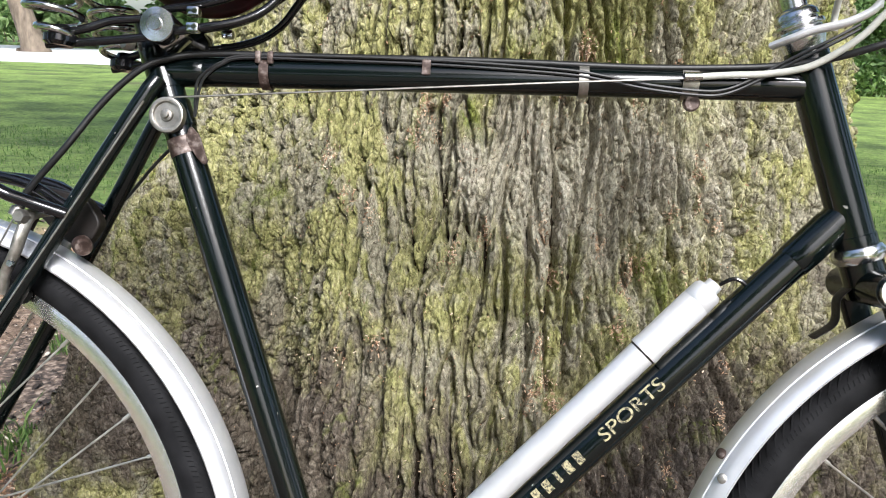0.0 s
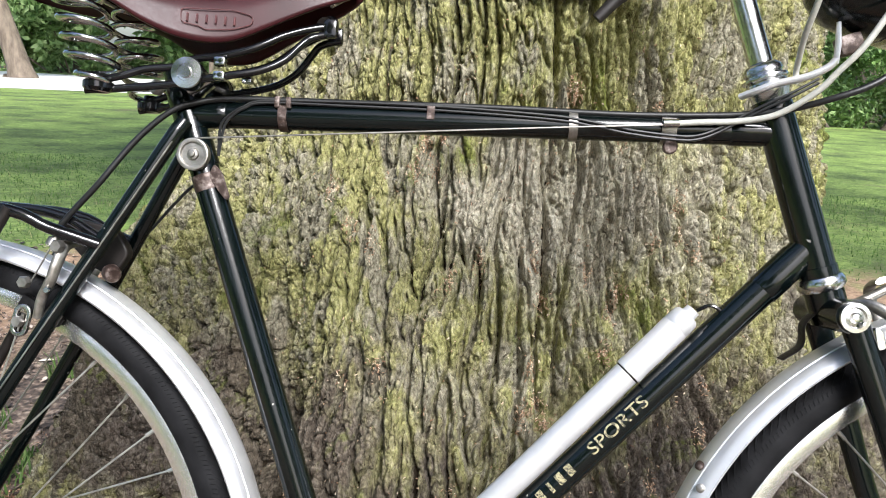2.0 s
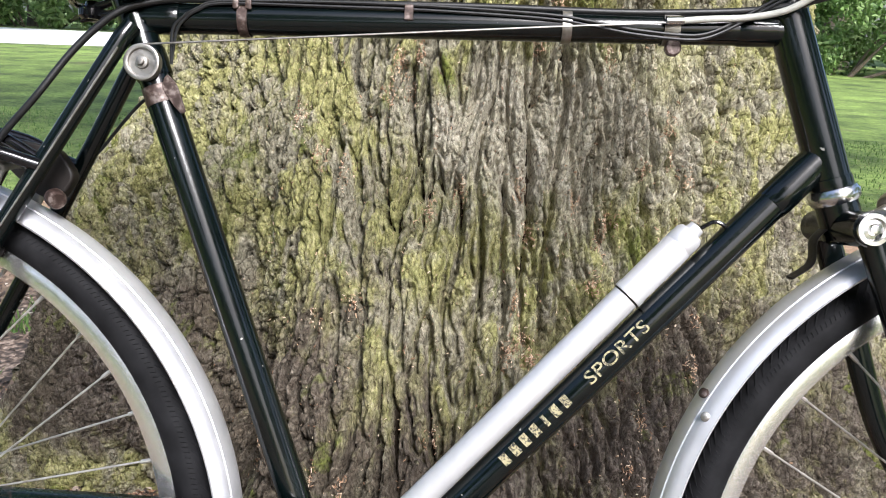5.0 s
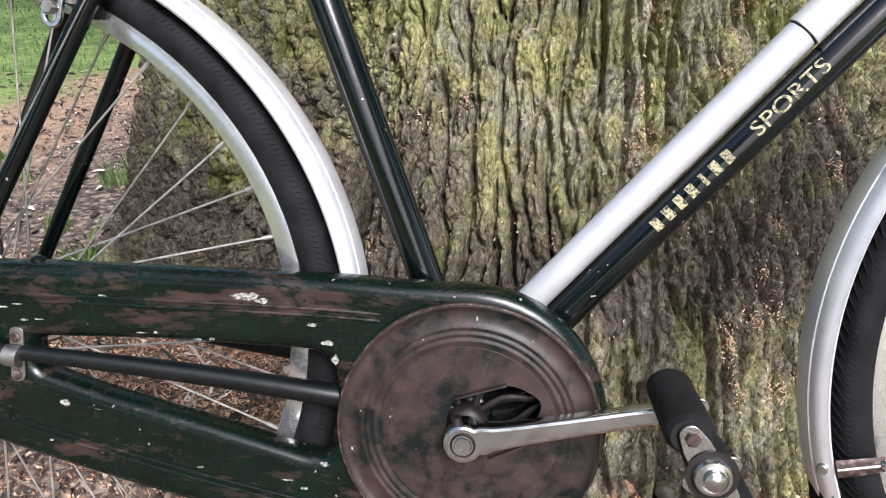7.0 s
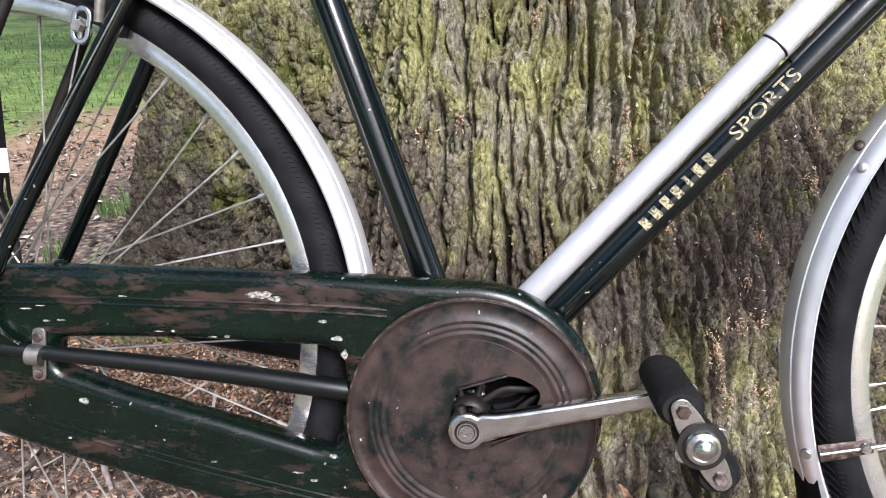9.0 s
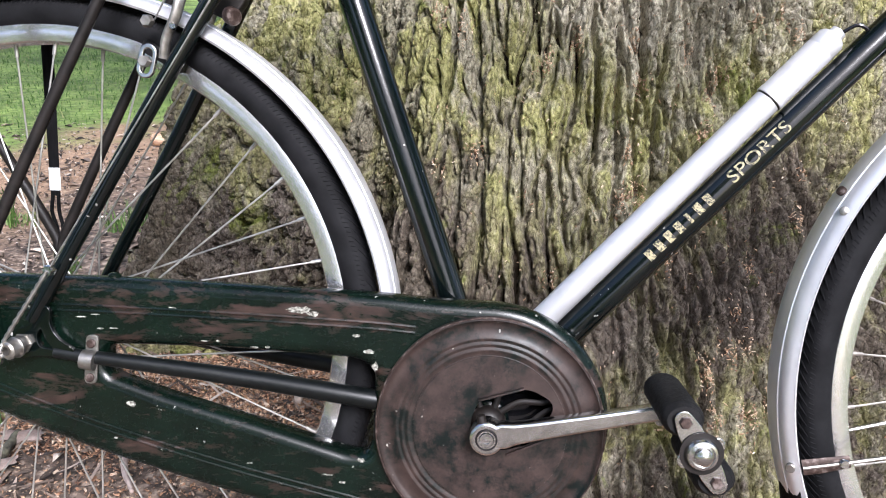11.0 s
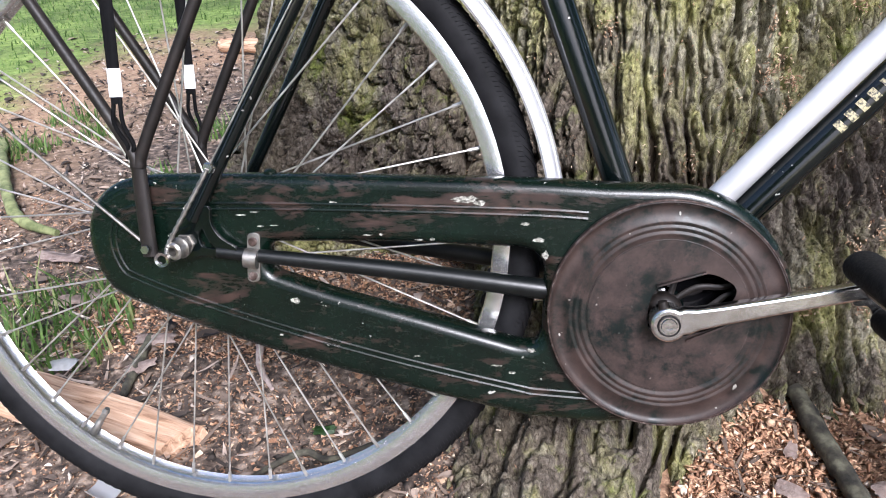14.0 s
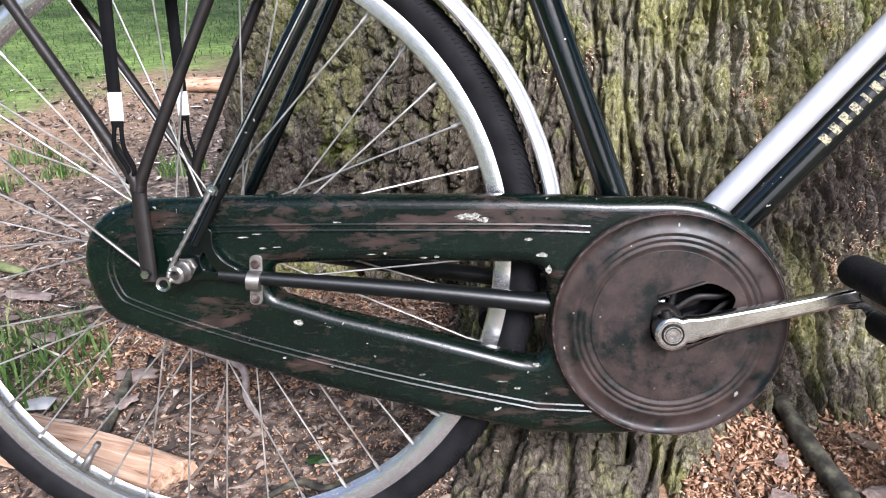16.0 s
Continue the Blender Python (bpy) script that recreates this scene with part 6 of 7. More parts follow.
# saddle wires, clamp, springs
for s in (-1, 1):
    up = [(-0.0558, s * 0.010, 0.9057), (-0.0715, s * 0.014, 0.9031), (-0.0973, s * 0.024, 0.8924), (-0.1228, s * 0.032, 0.8775), (-0.1486, s * 0.035, 0.8690), (-0.1773, s * 0.037, 0.8635), (-0.1958, s * 0.040, 0.8545), (-0.2217, s * 0.045, 0.8500), (-0.2419, s * 0.050, 0.8415), (-0.2725, s * 0.055, 0.8330)]
    part("saddle_rail", sweep(spline(up, 6), 0.0037, 12), M_BLACK, sad, "black double saddle wire")
    lowr = [(-0.0501, s * 0.012, 0.8991), (-0.0710, s * 0.016, 0.8941), (-0.0810, s * 0.021, 0.8855), (-0.0957, s * 0.026, 0.8686), (-0.1161, s * 0.032, 0.8567), (-0.1421, s * 0.037, 0.8498), (-0.1734, s * 0.038, 0.8440), (-0.1948, s * 0.041, 0.8380), (-0.2411, s * 0.049, 0.8305), (-0.2720, s * 0.056, 0.8262)]
    part("saddle_rail", sweep(spline(lowr, 6), 0.0037, 12), M_BLACK, sad, "black double saddle wire")
    # coil spring, waisted at both ends
    c0 = Vector((-0.2600, s * 0.055, 0.8330))
    pts = []
    for i in range(0, 181):
        t = i / 180
        a = 2 * math.pi * 6.0 * t
        r = 0.010 + 0.0118 * min(1.0, math.sin(math.pi * min(1, max(0, t))) * 2.2) ** 0.8
        pts.append(c0 + Vector((r * math.cos(a) - 0.030 * t, s * r * math.sin(a), 0.100 * t)))
    part("saddle_spring", sweep(pts, 0.0031, 9), M_SPRING, sad, "tarnished plated coil spring")
    part("spring_seat", lathe([(0, -0.006), (0.010, -0.006), (0.0135, -0.003), (0.0135, 0.003), (0.009, 0.005), (0.007, 0.011), (0, 0.011)], c0 + Vector((0, 0, -0.002)), (0, 0, 1), 22), M_BLACK, sad)
    part("clamp_washer", lathe([(0.0142, -0.002), (0.0150, 0.0), (0.0144, 0.0018), (0.0084, 0.0026), (0.0080, 0.0020), (0.0058, 0.0022), (0.0054, 0.0050), (0.0, 0.0052)], SB + Vector((0, s * 0.045, 0)), (0, s, 0), 36), M_CHROME, sad, "round plated clamp washer and nut")
    part("clamp_plate", lathe([(0.0, -0.005), (0.0140, -0.005), (0.0150, 0.0), (0.0140, 0.005), (0, 0.005)], SB + Vector((0, s * 0.037, -0.001)), (0, 1, 0), 26), M_BLACK, sad)
    part("saddle_rivet", lathe([(0, 0.002), (0.005, 0.0015), (0.0065, 0.0), (0, -0.001)], Vector((-0.0700, s * 0.0283, 0.9358)), (0, s, 0.1), 16), M_DULL, sad, "brass saddle rivet")
    for cz in (0.8612, 0.8478):
        part("tension_clip", block((0.011, 0.009, 0.0085), Matrix.Translation((-0.1520, s * 0.040, cz)), 0.0022), M_SPRING, sad, "small bright wire clip")
    part("rail_clamp", block((0.013, 0.008, 0.018), Matrix.Translation((-0.0560, s * 0.0145, 0.9030)), 0.0035), M_BLACK, sad)
part("clamp_bolt", sweep([SB + Vector((0, -0.045, 0)), SB + Vector((0, 0.045, 0))], 0.0050, 14), M_CHROME, sad)
part("clamp_body", sweep([SB + Vector((0.004, 0, 0.006)), SB + Vector((-0.012, 0, -0.006)), on_seat(0.842)], [0.012, 0.014, 0.0135], 18), M_CHROME, sad)
part("rear_spring_plate", sweep(spline([(-0.300, -0.085, 0.936), (-0.313, -0.05, 0.939), (-0.318, 0, 0.940), (-0.313, 0.05, 0.939), (-0.300, 0.085, 0.936)], 5), 0.010, 10, (0.3, 1)), M_BLACK, sad)
part("nose_bolt", sweep([(-0.062, 0, 0.9310), (-0.047, 0, 0.9400)], 0.0050, 12), M_CHROME, sad, "bright nose tension bolt")
part("nose_shackle", sweep([(-0.062, -0.013, 0.906), (-0.060, 0, 0.912), (-0.062, 0.013, 0.906)], 0.0085, 12), M_BLACK, sad)
part("seat_post", sweep([on_seat(0.845), on_seat(0.862)], 0.0125, 20), M_PAINT, bike)
screw(on_seat(0.838) + Vector((-0.020, -0.008, 0.002)), (-0.5, -0.85, 0), 0.0075, 0.007, M_DULL, bike, "seat_bolt", label="dull seat clamp bolt")


def side_mark(parent):
    """The maker's stamp on the saddle's flap as plain pressed bars and an outline."""
    def flap(x, z):
        h, t, l = np.interp(x, xs, hw), np.interp(x, xs, tz), np.interp(x, xs, lz)
        w = float(np.clip((t - 0.012 - z) / (t - 0.012 - l), 0, 1))
        return Vector((x, -float(h) * (0.86 + 0.14 * math.sin(math.pi * 0.5 * min(1, w * 2.2)) + 0.06 * w * w) - 0.0016, z))
    edge = rounded([(-0.187, 0.906), (-0.142, 0.909), (-0.124, 0.905), (-0.124, 0.897), (-0.140, 0.891), (-0.150, 0.8895), (-0.165, 0.8880), (-0.170, 0.891), (-0.186, 0.893)], 0.004, 3)
    part("stamped_outline", sweep([flap(x, z) for x, z in edge + edge[:1]], 0.0005, 6), M_LETTER_PRESS, parent)
    for k in range(6):
        x = -0.181 + 0.0082 * k
        part("stamped_mark", sweep([flap(x, 0.8945), flap(x, 0.9020)], 0.0011, 6), M_LETTER_PRESS, parent)


side_mark(sad)

# ---- lettering on the down tube: the maker's name as plain bars, then the word
tube_n = Vector((-DOWN_DIR.z, 0, DOWN_DIR.x))


def on_tube(s, v, lift=0.0004):
    """A place on the tube's near side: s metres along from the lettering's start, v up round the tube."""
    base = BB + DOWN_DIR * ((on_down(0.452) - BB).length + s)
    a = v / 0.0145
    return base + (0.0145 + lift) * (math.sin(a) * tube_n + math.cos(a) * Vector((0, -1, 0)))


def wrap(name, me, label, s0):
    bm = bmesh.new()
    bm.from_mesh(me)
    bmesh.ops.triangulate(bm, faces=bm.faces[:])
    for _ in range(4):
        bmesh.ops.subdivide_edges(bm, edges=[e for e in bm.edges if e.calc_length() > 0.0016], cuts=1)
        bmesh.ops.triangulate(bm, faces=bm.faces[:])
    for v in bm.verts:
        v.co = on_tube(s0 + v.co.x, v.co.y, 0.0004 + max(0.0, v.co.z))
    return part(name, bm, M_GOLD, frame_, label)


def word(text, size, width):
    cu = bpy.data.curves.new("word", "FONT")
    cu.body, cu.size, cu.extrude = text, size, 0.0001
    cu.offset = 0.0001
    ob = bpy.data.objects.new("word", cu)
    scene.collection.objects.link(ob)
    bpy.context.view_layer.update()
    me = bpy.data.meshes.new_from_object(ob.evaluated_get(bpy.context.evaluated_depsgraph_get()))
    bpy.data.objects.remove(ob)
    xs_ = [v.co.x for v in me.vertices]
    ys_ = [v.co.y for v in me.vertices]
    for v in me.vertices:
        v.co.x = (v.co.x - min(xs_)) * width / (max(xs_) - min(xs_))
        v.co.y -= (min(ys_) + max(ys_)) / 2 - 0.003
        v.co.z = 0.0001 if v.co.z > 0 else 0.0
    return me


wrap("lettering", word("SPORTS", 0.0165, 0.071), "gold transfer lettering", 0.0874)
for k in range(7):
    bmk = block((0.0070 if k != 4 else 0.0036, 0.0108, 0.0002), Matrix.Translation((0.0040 + 0.0123 * k, 0.003, 0.0001)), 0)
    tmp = bpy.data.meshes.new("bar")
    bmk.to_mesh(tmp)
    bmk.free()
    wrap("gold_bar", tmp, "worn gold transfer bar", -0.0165)

# ---------------------------------------------------------------- things carried on the bicycle
PU0, PU1 = Vector((0.0360, 0, 0.3612)), Vector((0.3050, 0, 0.6580))
pd = (PU1 - PU0).normalized()
pump = thing("bicycle_pump", BIKE @ Matrix.Translation(PU0), "long silver metal bicycle pump clipped above the down tube", "pump")
plen = (PU1 - PU0).length
band_at = (Vector((0.2455, 0, 0.5941)) - PU0).dot(pd)
part("barrel", lathe([(0, 0.0), (0.0112, 0.0), (0.0126, 0.004), (0.0126, band_at)], (0, 0, 0), pd, 36), M_PUMP, pump)
part("handle", lathe([(0.0126, band_at), (0.0141, band_at + 0.0005), (0.0141, band_at + 0.006), (0.0135, band_at + 0.008), (0.0137, plen - 0.026), (0.0133, plen - 0.0255), (0.0133, plen - 0.0248), (0.0137, plen - 0.024), (0.0131, plen - 0.012), (0.0110, plen - 0.009), (0.0075, plen - 0.0085), (0.0070, plen - 0.002), (0, plen - 0.001)], (0, 0, 0), pd, 36), M_PUMP, pump, "silver pump handle with a dark joint ring")
part("joint_ring", lathe([(0.0127, band_at - 0.0014), (0.0131, band_at - 0.0006), (0.0131, band_at + 0.0002)], (0, 0, 0), pd, 36), M_RACK, pump)
peg = PU1 - PU0
part("pump_peg", sweep(spline([peg + Vector((0.002, 0, -0.002)), peg + Vector((0.014, -0.004, 0.004)), peg + Vector((0.026, -0.004, -0.004)), peg + Vector((0.030, -0.002, -0.020))], 5), 0.0018, 8), M_BLACK, pump, "bent black wire peg")
for s in (-1, 1):
    st = thing("elastic_strap", BIKE @ Matrix.Translation((-0.494, s * 0.075, 0.424)), "black elastic luggage strap with a white band hooked to the carrier", "strap", "luggage straps")
    o = Vector((-0.494, s * 0.075, 0.424))
    top = Vector((0.001, -s * 0.008, 0.318))
    a = Vector((0.0045, 0, 0.048))
    part("webbing", sweep([a, a.lerp(top, 0.12), a.lerp(top, 0.5), top], [0.0056, 0.0060, 0.0068, 0.0080], 12, (1, 0.4)), M_STRAP, st)
    w0, w1 = a.lerp(top, 0.022), a.lerp(top, 0.114)
    part("white_band", sweep([w0, w1], 0.0065, 14, (1, 0.5)), M_TAPE, st, "white reflective band")
    for q in (-0.003, 0.003):
        part("hook_cord", sweep(spline([a + Vector((q, 0, 0.002)), Vector((q * 1.4 + 0.004, 0, 0.030)), Vector((q + 0.011, -s * 0.004, 0.010)), Vector((0.004, -s * 0.008, -0.002))], 5), 0.0020, 8), M_STRAP, st)

# ---------------------------------------------------------------- things on the ground
LOGM = Matrix.Translation((-0.675, 0.135, 0.016)) @ pose(0, 0, 0, 0, 4, -13)


def log_piece():
    """A split billet: flat faces, torn edges, a square-sawn end."""
    bm = bmesh.new()
    n, m = 40, 24
    rings = []
    for i in range(n):
        t = i / (n - 1)
        ring = []
        for k in range(m):
            a = 2 * math.pi * (k + 0.5) / m
            ca, sa = math.cos(a), math.sin(a)
            e_ = 1 / max(abs(ca), abs(sa)) ** 0.9
            w = 0.036 + 0.006 * math.sin(4.0 * t + 0.5) - 0.010 * (1 - t) ** 3
            hgt = 0.019 + 0.003 * math.sin(5 * t + 2) - 0.008 * (1 - t) ** 3
            q = noise.noise(Vector((t * 5, ca * 2.2, sa * 2.2))) * 0.003 + noise.noise(Vector((t * 4, ca * 14, sa * 14))) * 0.0012
            x = -0.235 + 0.36 * t + (0.012 * ca - 0.006 * sa if i > n - 3 else 0)
            ring.append(bm.verts.new((x, (w + q) * ca * e_, (hgt + q) * sa * e_ + 0.006 * math.sin(3 * t))))
        rings.append(ring)
    for r, s in zip(rings, rings[1:]):
        for k in range(m):
            bm.faces.new((r[k], r[(k + 1) % m], s[(k + 1) % m], s[k])).smooth = True
    bm.faces.new(rings[0])
    bm.faces.new(rings[-1][::-1])
    return bm


lg = part("firewood_piece", log_piece(), M_CUTWOOD)
lg.matrix_world = LOGM
tagged(lg, "split piece of pale orange timber lying behind the rear wheel", "firewood")


def stick(name, pts, radii, material, label, category="stick"):
    c = Vector(pts[0])
    line = spline(pts, 8)
    n = len(line)
    rr = np.interp(np.linspace(0, 1, n), np.linspace(0, 1, len(radii)), radii)
    rng = random.Random(int(abs(c.x) * 1000))
    ob = part(name, sweep([p - c + Vector((rng.uniform(-1, 1), rng.uniform(-1, 1), rng.uniform(-0.5, 0.5))) * 0.12 * float(q) for p, q in zip(line, rr)], [float(q) * rng.uniform(0.93, 1.07) for q in rr], 10), material)
    ob.location = c
    return tagged(ob, label, category)


def g(x, y, up=0.008):
    return (x, y, float(ground_z(x, y)) + up)


stick("fallen_branch", [g(0.212, 0.245, 0.02), g(0.224, 0.18, 0.016), g(0.236, 0.10, 0.015), g(0.244, 0.02, 0.012)], [0.011, 0.013, 0.012, 0.010], M_STICK, "dark dead branch lying among wood chips")
stick("twig", [g(-0.30, 0.13, 0.01), g(-0.36, 0.092, 0.012), g(-0.40, 0.10, 0.012), g(-0.455, 0.045, 0.01), g(-0.50, -0.02, 0.008)], [0.0035, 0.0045, 0.004, 0.002], M_STICK, "dark crooked twig on the earth")
stick("twig", [g(-0.714, 0.345, 0.010), g(-0.700, 0.28, 0.012), g(-0.688, 0.20, 0.008)], [0.006, 0.008, 0.006], M_STICK, "dark crooked twig on the earth")
stick("mossy_branch", [g(-1.56, 1.22, 0.02), g(-1.42, 1.02, 0.026), g(-1.27, 0.82, 0.024), g(-1.18, 0.735, 0.018), g(-1.09, 0.70, 0.012)], [0.011, 0.013, 0.013, 0.012, 0.007], M_MOSSY, "green mossy bent branch lying in the grass", "branch")
stick("twig", [g(-0.66, 0.43, 0.008), g(-0.629, 0.40, 0.012), g(-0.541, 0.343, 0.014), g(-0.511, 0.271, 0.010), g(-0.478, 0.225, 0.008)], [0.003, 0.0055, 0.006, 0.005, 0.003], M_PALEBARK, "grey barkless crooked twig on the earth")
stick("dead_branch", [g(-1.36, 2.30, 0.03), g(-1.25, 2.28, 0.035), g(-1.12, 2.26, 0.03)], [0.026, 0.03, 0.026], M_CUTWOOD, "short pale barkless piece of branch on the earth", "branch")


def flake(name, x, y, l, w, rot, material, label, category="bark flake"):
    bm = bmesh.new()
    n, m = 9, 6
    rng = random.Random(int(x * 1000) + 7)
    gr = [[None] * m for _ in range(n)]
    for i in range(n):
        for j in range(m):
            u, v = i / (n - 1) * 2 - 1, j / (m - 1) * 2 - 1
            q = 1 - 0.3 * rng.random() * (abs(u) > 0.9 or abs(v) > 0.9)
            gr[i][j] = bm.verts.new((l / 2 * u * q, w / 2 * v * q * (1 - 0.35 * u * u), 0.010 - 0.35 * w * v * v * 0.4 + 0.004 * noise.noise(Vector((u * 2 + x * 9, v * 2, y * 9)))))
    for i in range(n - 1):
        for j in range(m - 1):
            bm.faces.new((gr[i][j], gr[i + 1][j], gr[i + 1][j + 1], gr[i][j + 1])).smooth = True
    bmesh.ops.solidify(bm, geom=bm.faces[:], thickness=0.004)
    ob = part(name, bm, material)
    ob.matrix_world = Matrix.Translation(g(x, y, 0.006)) @ pose(0, 0, 0, 0, 0, rot)
    return tagged(ob, label, category)


flake("bark_flake", 0.186, 0.148, 0.034, 0.018, 70, M_PALEBARK, "small pale flake of bark on the chips")
flake("bark_flake", 0.171, 0.085, 0.045, 0.030, -40, M_PALEBARK, "pale pinkish flake of bark on the chips")
flake("bark_flake", 0.275, 0.090, 0.05, 0.034, 20, M_PALEBARK, "pale pinkish flake of bark on the chips")
flake("paper_scrap", -0.807, 0.257, 0.048, 0.034, 10, M_TAPE, "white torn scrap lying on the earth", "scrap")
flake("bark_flake", -0.70, 0.335, 0.075, 0.035, 5, M_PALEBARK, "pale curled strip of bark on the earth")
flake("bark_flake", -0.89, 0.448, 0.10, 0.045, 25, M_PALEBARK, "pale curled strip of bark on the earth")
flake("bark_flake", -1.02, 0.595, 0.12, 0.04, -12, M_PALEBARK, "pale curled strip of bark on the earth")
flake("bark_flake", -0.69, 0.262, 0.05, 0.03, 40, M_PALEBARK, "small tan flake of bark on the earth")
flake("fallen_leaf", -0.381, 0.143, 0.034, 0.022, 15, M_LEAF, "small fresh green leaf on the chips", "leaf")

# ---------------------------------------------------------------- the oak's unseen crown, and what lies far off: shrubs, trees and the bright lawn


def leaf_cloud(centres, n, size, seed):
    rng = np.random.default_rng(seed)
    c = np.array([q[:3] for q in centres])
    r = np.array([q[3:] for q in centres])
    k = rng.integers(0, len(c), n)
    d = rng.normal(size=(n, 3))
    d /= np.linalg.norm(d, axis=1)[:, None]
    p = c[k] + d * r[k] * (rng.random((n, 1)) ** 0.35) * rng.uniform(0.75, 1.1, (n, 1))
    p[:, 2] = np.maximum(p[:, 2], 0.03)
    s = size * rng.uniform(0.6, 1.4, (n, 1))
    u = rng.normal(size=(n, 3))
    u /= np.linalg.norm(u, axis=1)[:, None]
    v = np.cross(u, d + 0.6 * rng.normal(size=(n, 3)))
    v /= np.linalg.norm(v, axis=1)[:, None]
    w = np.cross(u, v)
    V = np.stack([p - u * s, p + v * s * 0.5 + w * s * 0.12, p + u * s, p - v * s * 0.5 + w * s * 0.12], 1).reshape(-1, 3)
    i = np.arange(n) * 4
    F = np.concatenate([np.stack([i, i + 1, i + 2], 1), np.stack([i, i + 2, i + 3], 1)])
    return mesh_of("leaves", V, F.tolist(), smooth=False)


# crown out of view, added to dim the sky overhead and its reflections
def oak_crown():
    """Limbs and leaves over the bicycle, open towards the lawn in front."""
    rng = random.Random(5)
    cs = []
    for k in range(46):
        a = rng.uniform(0, 2 * math.pi)
        q, z = rng.uniform(0.5, 4.6), rng.uniform(4.4, 8.0)
        y = q * math.sin(a)
        if y < -2.2:
            continue
        cs.append((q * math.cos(a), y, z, 1.3, 1.3, 0.8))
    for k in range(7):
        c = cs[k * 4]
        e = Vector((c[0], c[1], c[2]))
        part("limb", sweep(spline([(0, 0, 3.9), e * 0.35 + Vector((0, 0, 3.4)), e], 6), [0.30, 0.16, 0.04], 12), M_TRUNK_FAR, tree)
    part("crown", leaf_cloud(cs, 18000, 0.13, 77), M_LEAF, tree)


oak_crown()


def shrub(x, y, w, d, h, n, size, seed, label):
    rng = random.Random(seed)
    th = thing("shrub", Matrix.Translation((x, y, 0)), label, "shrub", "far shrubs")
    cs = [(rng.uniform(-w, w), rng.uniform(-d, d), rng.uniform(0.15, 0.85) * h, rng.uniform(0.18, 0.34) * w, rng.uniform(0.3, 0.6) * d, rng.uniform(0.16, 0.3) * h) for _ in range(26)]
    bm = bmesh.new()
    for k in range(7):
        c = cs[k]
        sweep(spline([(c[0] * 0.3, c[1] * 0.3, -0.05), (c[0] * 0.6, c[1] * 0.6, c[2] * 0.5), (c[0], c[1], c[2])], 4), [0.05, 0.03, 0.01], 6, bm=bm)
    part("stem", bm, M_TRUNK_FAR, th)
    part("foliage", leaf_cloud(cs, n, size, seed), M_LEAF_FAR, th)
    return th


def far_tree(x, y, h, r, crown, n, size, seed, lean=0.0, label="tall park tree with a dark trunk and loose green crown"):
    rng = random.Random(seed)
    th = thing("tree", Matrix.Translation((x, y, 0)), label, "tree", "far trees")
    bm = sweep(spline([(0, 0, -0.1), (0.1 * lean, 0, 0.5), (lean, 0, h * 0.4), (lean * 1.6, 0.2, h * 0.8)], 6), [r * 2.2, r * 1.2, r * 0.8, r * 0.3], 14)
    cs = []
    for k in range(14):
        a, z = rng.uniform(0, 6.28), rng.uniform(0.35, 1.0) * h
        q = rng.uniform(0.3, 1.0) * crown
        e = Vector((lean * z / h * 1.6 + q * math.cos(a), q * math.sin(a), z))
        b = Vector((lean * 1.2 * z / h, 0, z * 0.72))
        sweep(spline([b, b.lerp(e, 0.5) + Vector((0, 0, 0.12 * h * 0.3)), e], 4), [r * 0.4, r * 0.2, r * 0.05], 7, bm=bm)
        cs += [(*e, crown * 0.38, crown * 0.38, crown * 0.26), (*(b.lerp(e, 0.7)), crown * 0.3, crown * 0.3, crown * 0.2)]
    part("trunk", bm, M_TRUNK_FAR, th)
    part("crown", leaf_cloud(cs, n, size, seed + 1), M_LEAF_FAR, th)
    return th


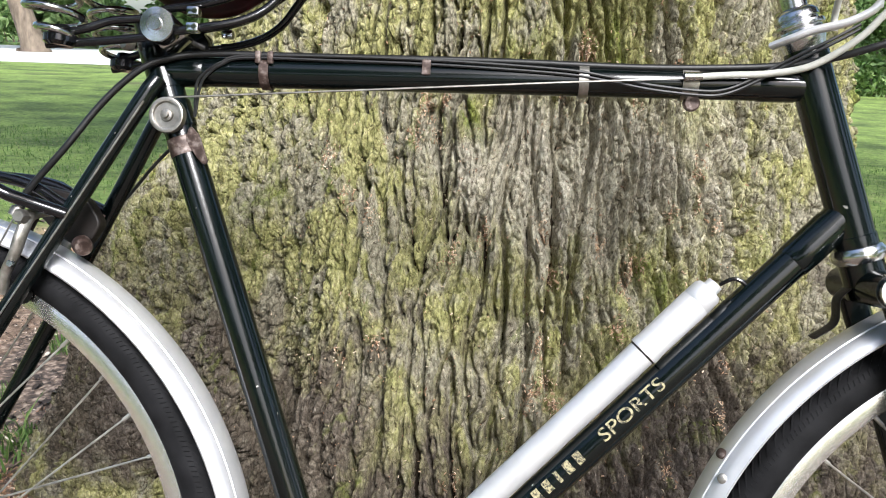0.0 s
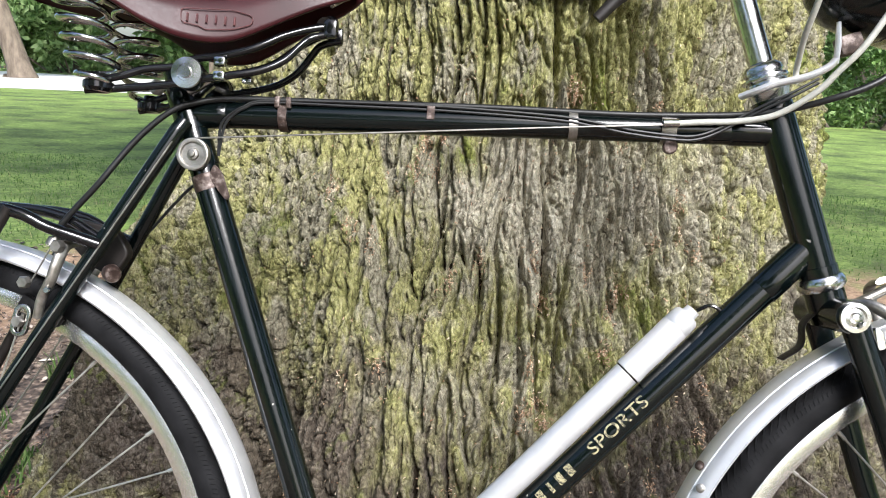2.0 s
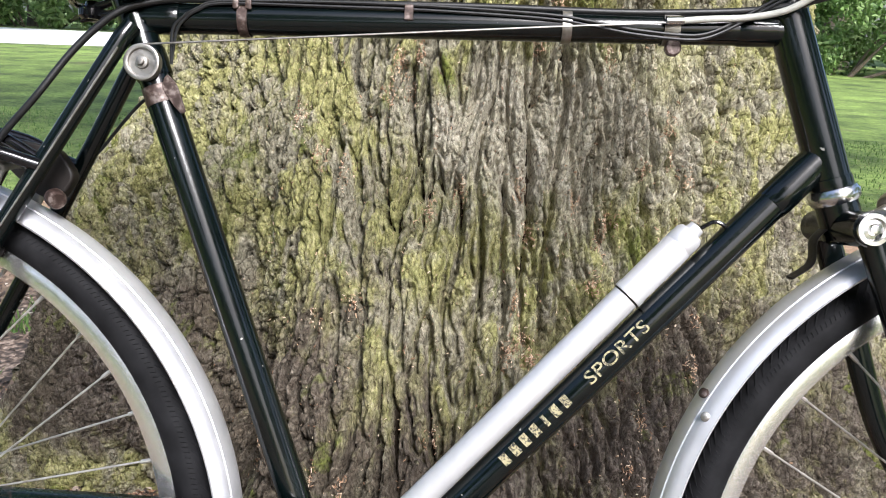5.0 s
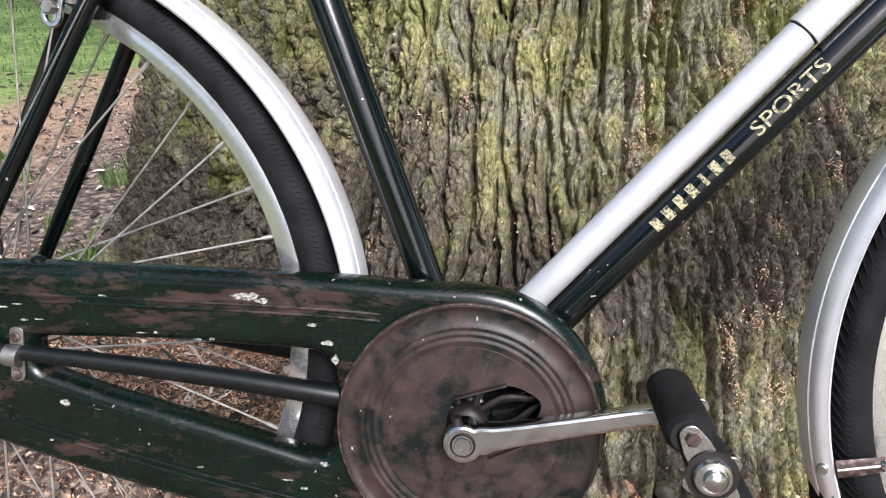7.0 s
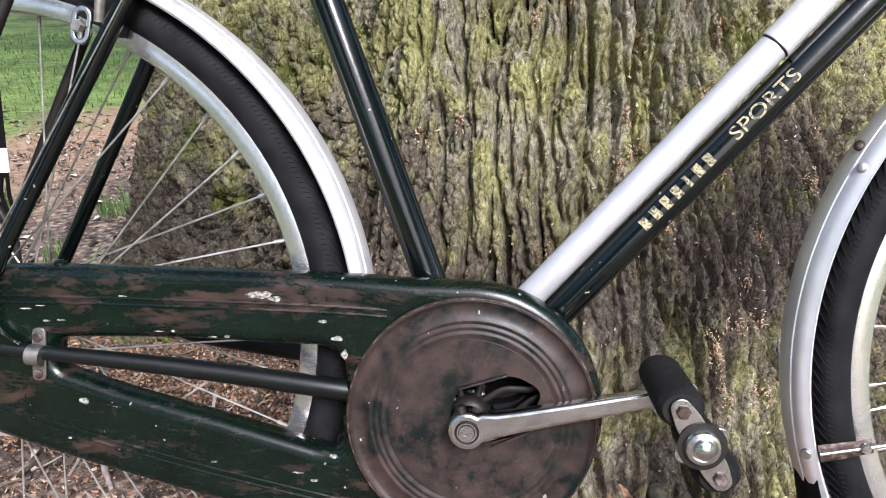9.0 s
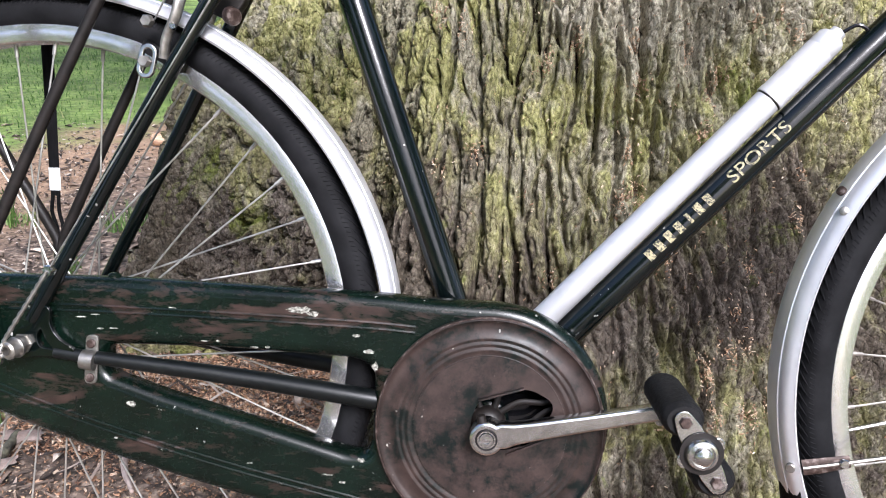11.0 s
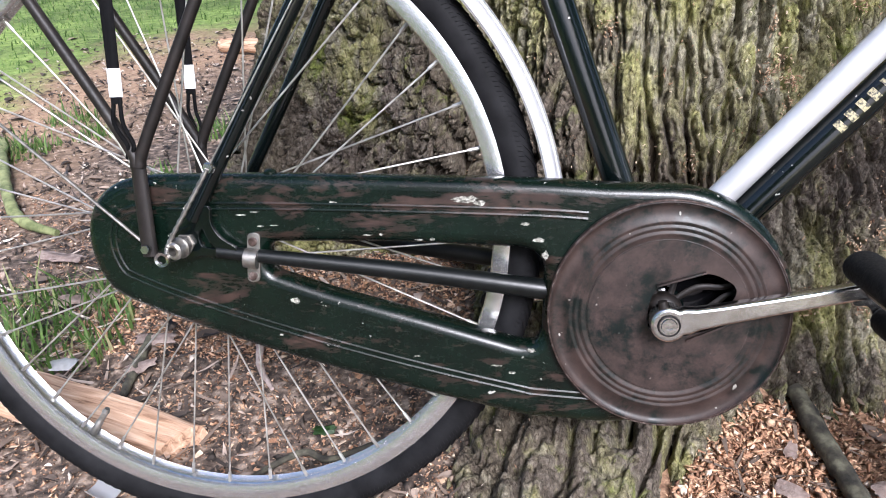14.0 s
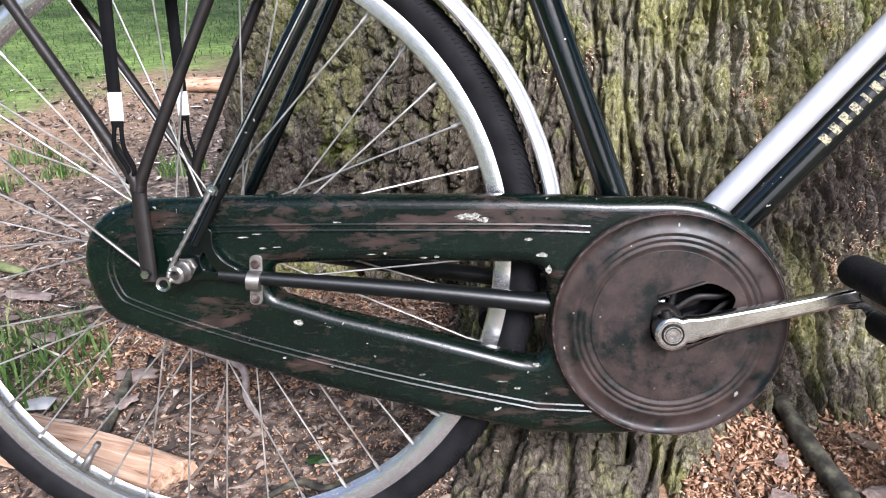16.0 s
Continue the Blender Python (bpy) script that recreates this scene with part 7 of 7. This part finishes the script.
shrub(8.6, 19.2, 3.6, 1.2, 3.6, 26000, 0.075, 1, "broad leafy green shrub at the lawn's edge")
shrub(14.5, 20.5, 3.4, 1.3, 4.2, 22000, 0.075, 2, "broad leafy green shrub at the lawn's edge")
far_tree(11.0, 24.0, 13, 0.35, 4.5, 14000, 0.2, 11)
far_tree(4.5, 28.0, 14, 0.35, 5.0, 14000, 0.2, 12)
far_tree(19.0, 27.0, 14, 0.4, 5.0, 14000, 0.2, 13)
far_tree(-16.6, 26.0, 11, 0.32, 4.2, 12000, 0.2, 14, -1.2, "leaning park tree with a forked brown trunk")
far_tree(-11.5, 31.0, 13, 0.25, 4.5, 12000, 0.2, 15)
far_tree(-22.0, 40.0, 15, 0.4, 6.0, 12000, 0.26, 16)
for i, (x, y, w) in enumerate([(-12.0, 37, 4.5), (-20.5, 37, 4.5), (-4.5, 36, 5.0), (-28, 42, 6.0), (3.0, 36, 5.0), (24, 32, 5.0), (13, 27, 5.0), (8, 29, 5.0)]):
    shrub(x, y, w, 1.6, 6.0 if x > 0 else 4.5, 10000, 0.2, 30 + i, "dense green hedge of park shrubs")

# unseen trees and hedges behind the camera, added to darken the metal's reflections
for i, (x, y, h) in enumerate([(-3.6, -12, 11), (-13, -12, 12), (-24, -22, 13), (20, -24, 13), (14, -10, 12), (17, -3, 12), (-18, -3, 12), (22, 6, 12), (-24, 8, 12)]):
    far_tree(x, y, h, 0.35, 4.4, 4500, 0.42, 60 + i)
    shrub(x + 3, y - 5, 4.0, 1.5, 3.2, 2000, 0.34, 80 + i, "dense green hedge of park shrubs")

# pale strip standing in for the overexposed sunlight on the far lawn
bm = bmesh.new()
PX = [(-60, 35), (-30, 29.5), (-14, 26.0), (-4, 28), (3, 33)]
top = [bm.verts.new((x, y + 6, 0.03)) for x, y in PX]
bot = [bm.verts.new((x, y - 8.5, 0.015)) for x, y in PX]
for i in range(len(PX) - 1):
    bm.faces.new((bot[i], bot[i + 1], top[i + 1], top[i]))
tagged(part("path", bm, M_SUNLIT_LAWN), "broad pale strip standing in for the sunlit far lawn", "path", kind="structure")
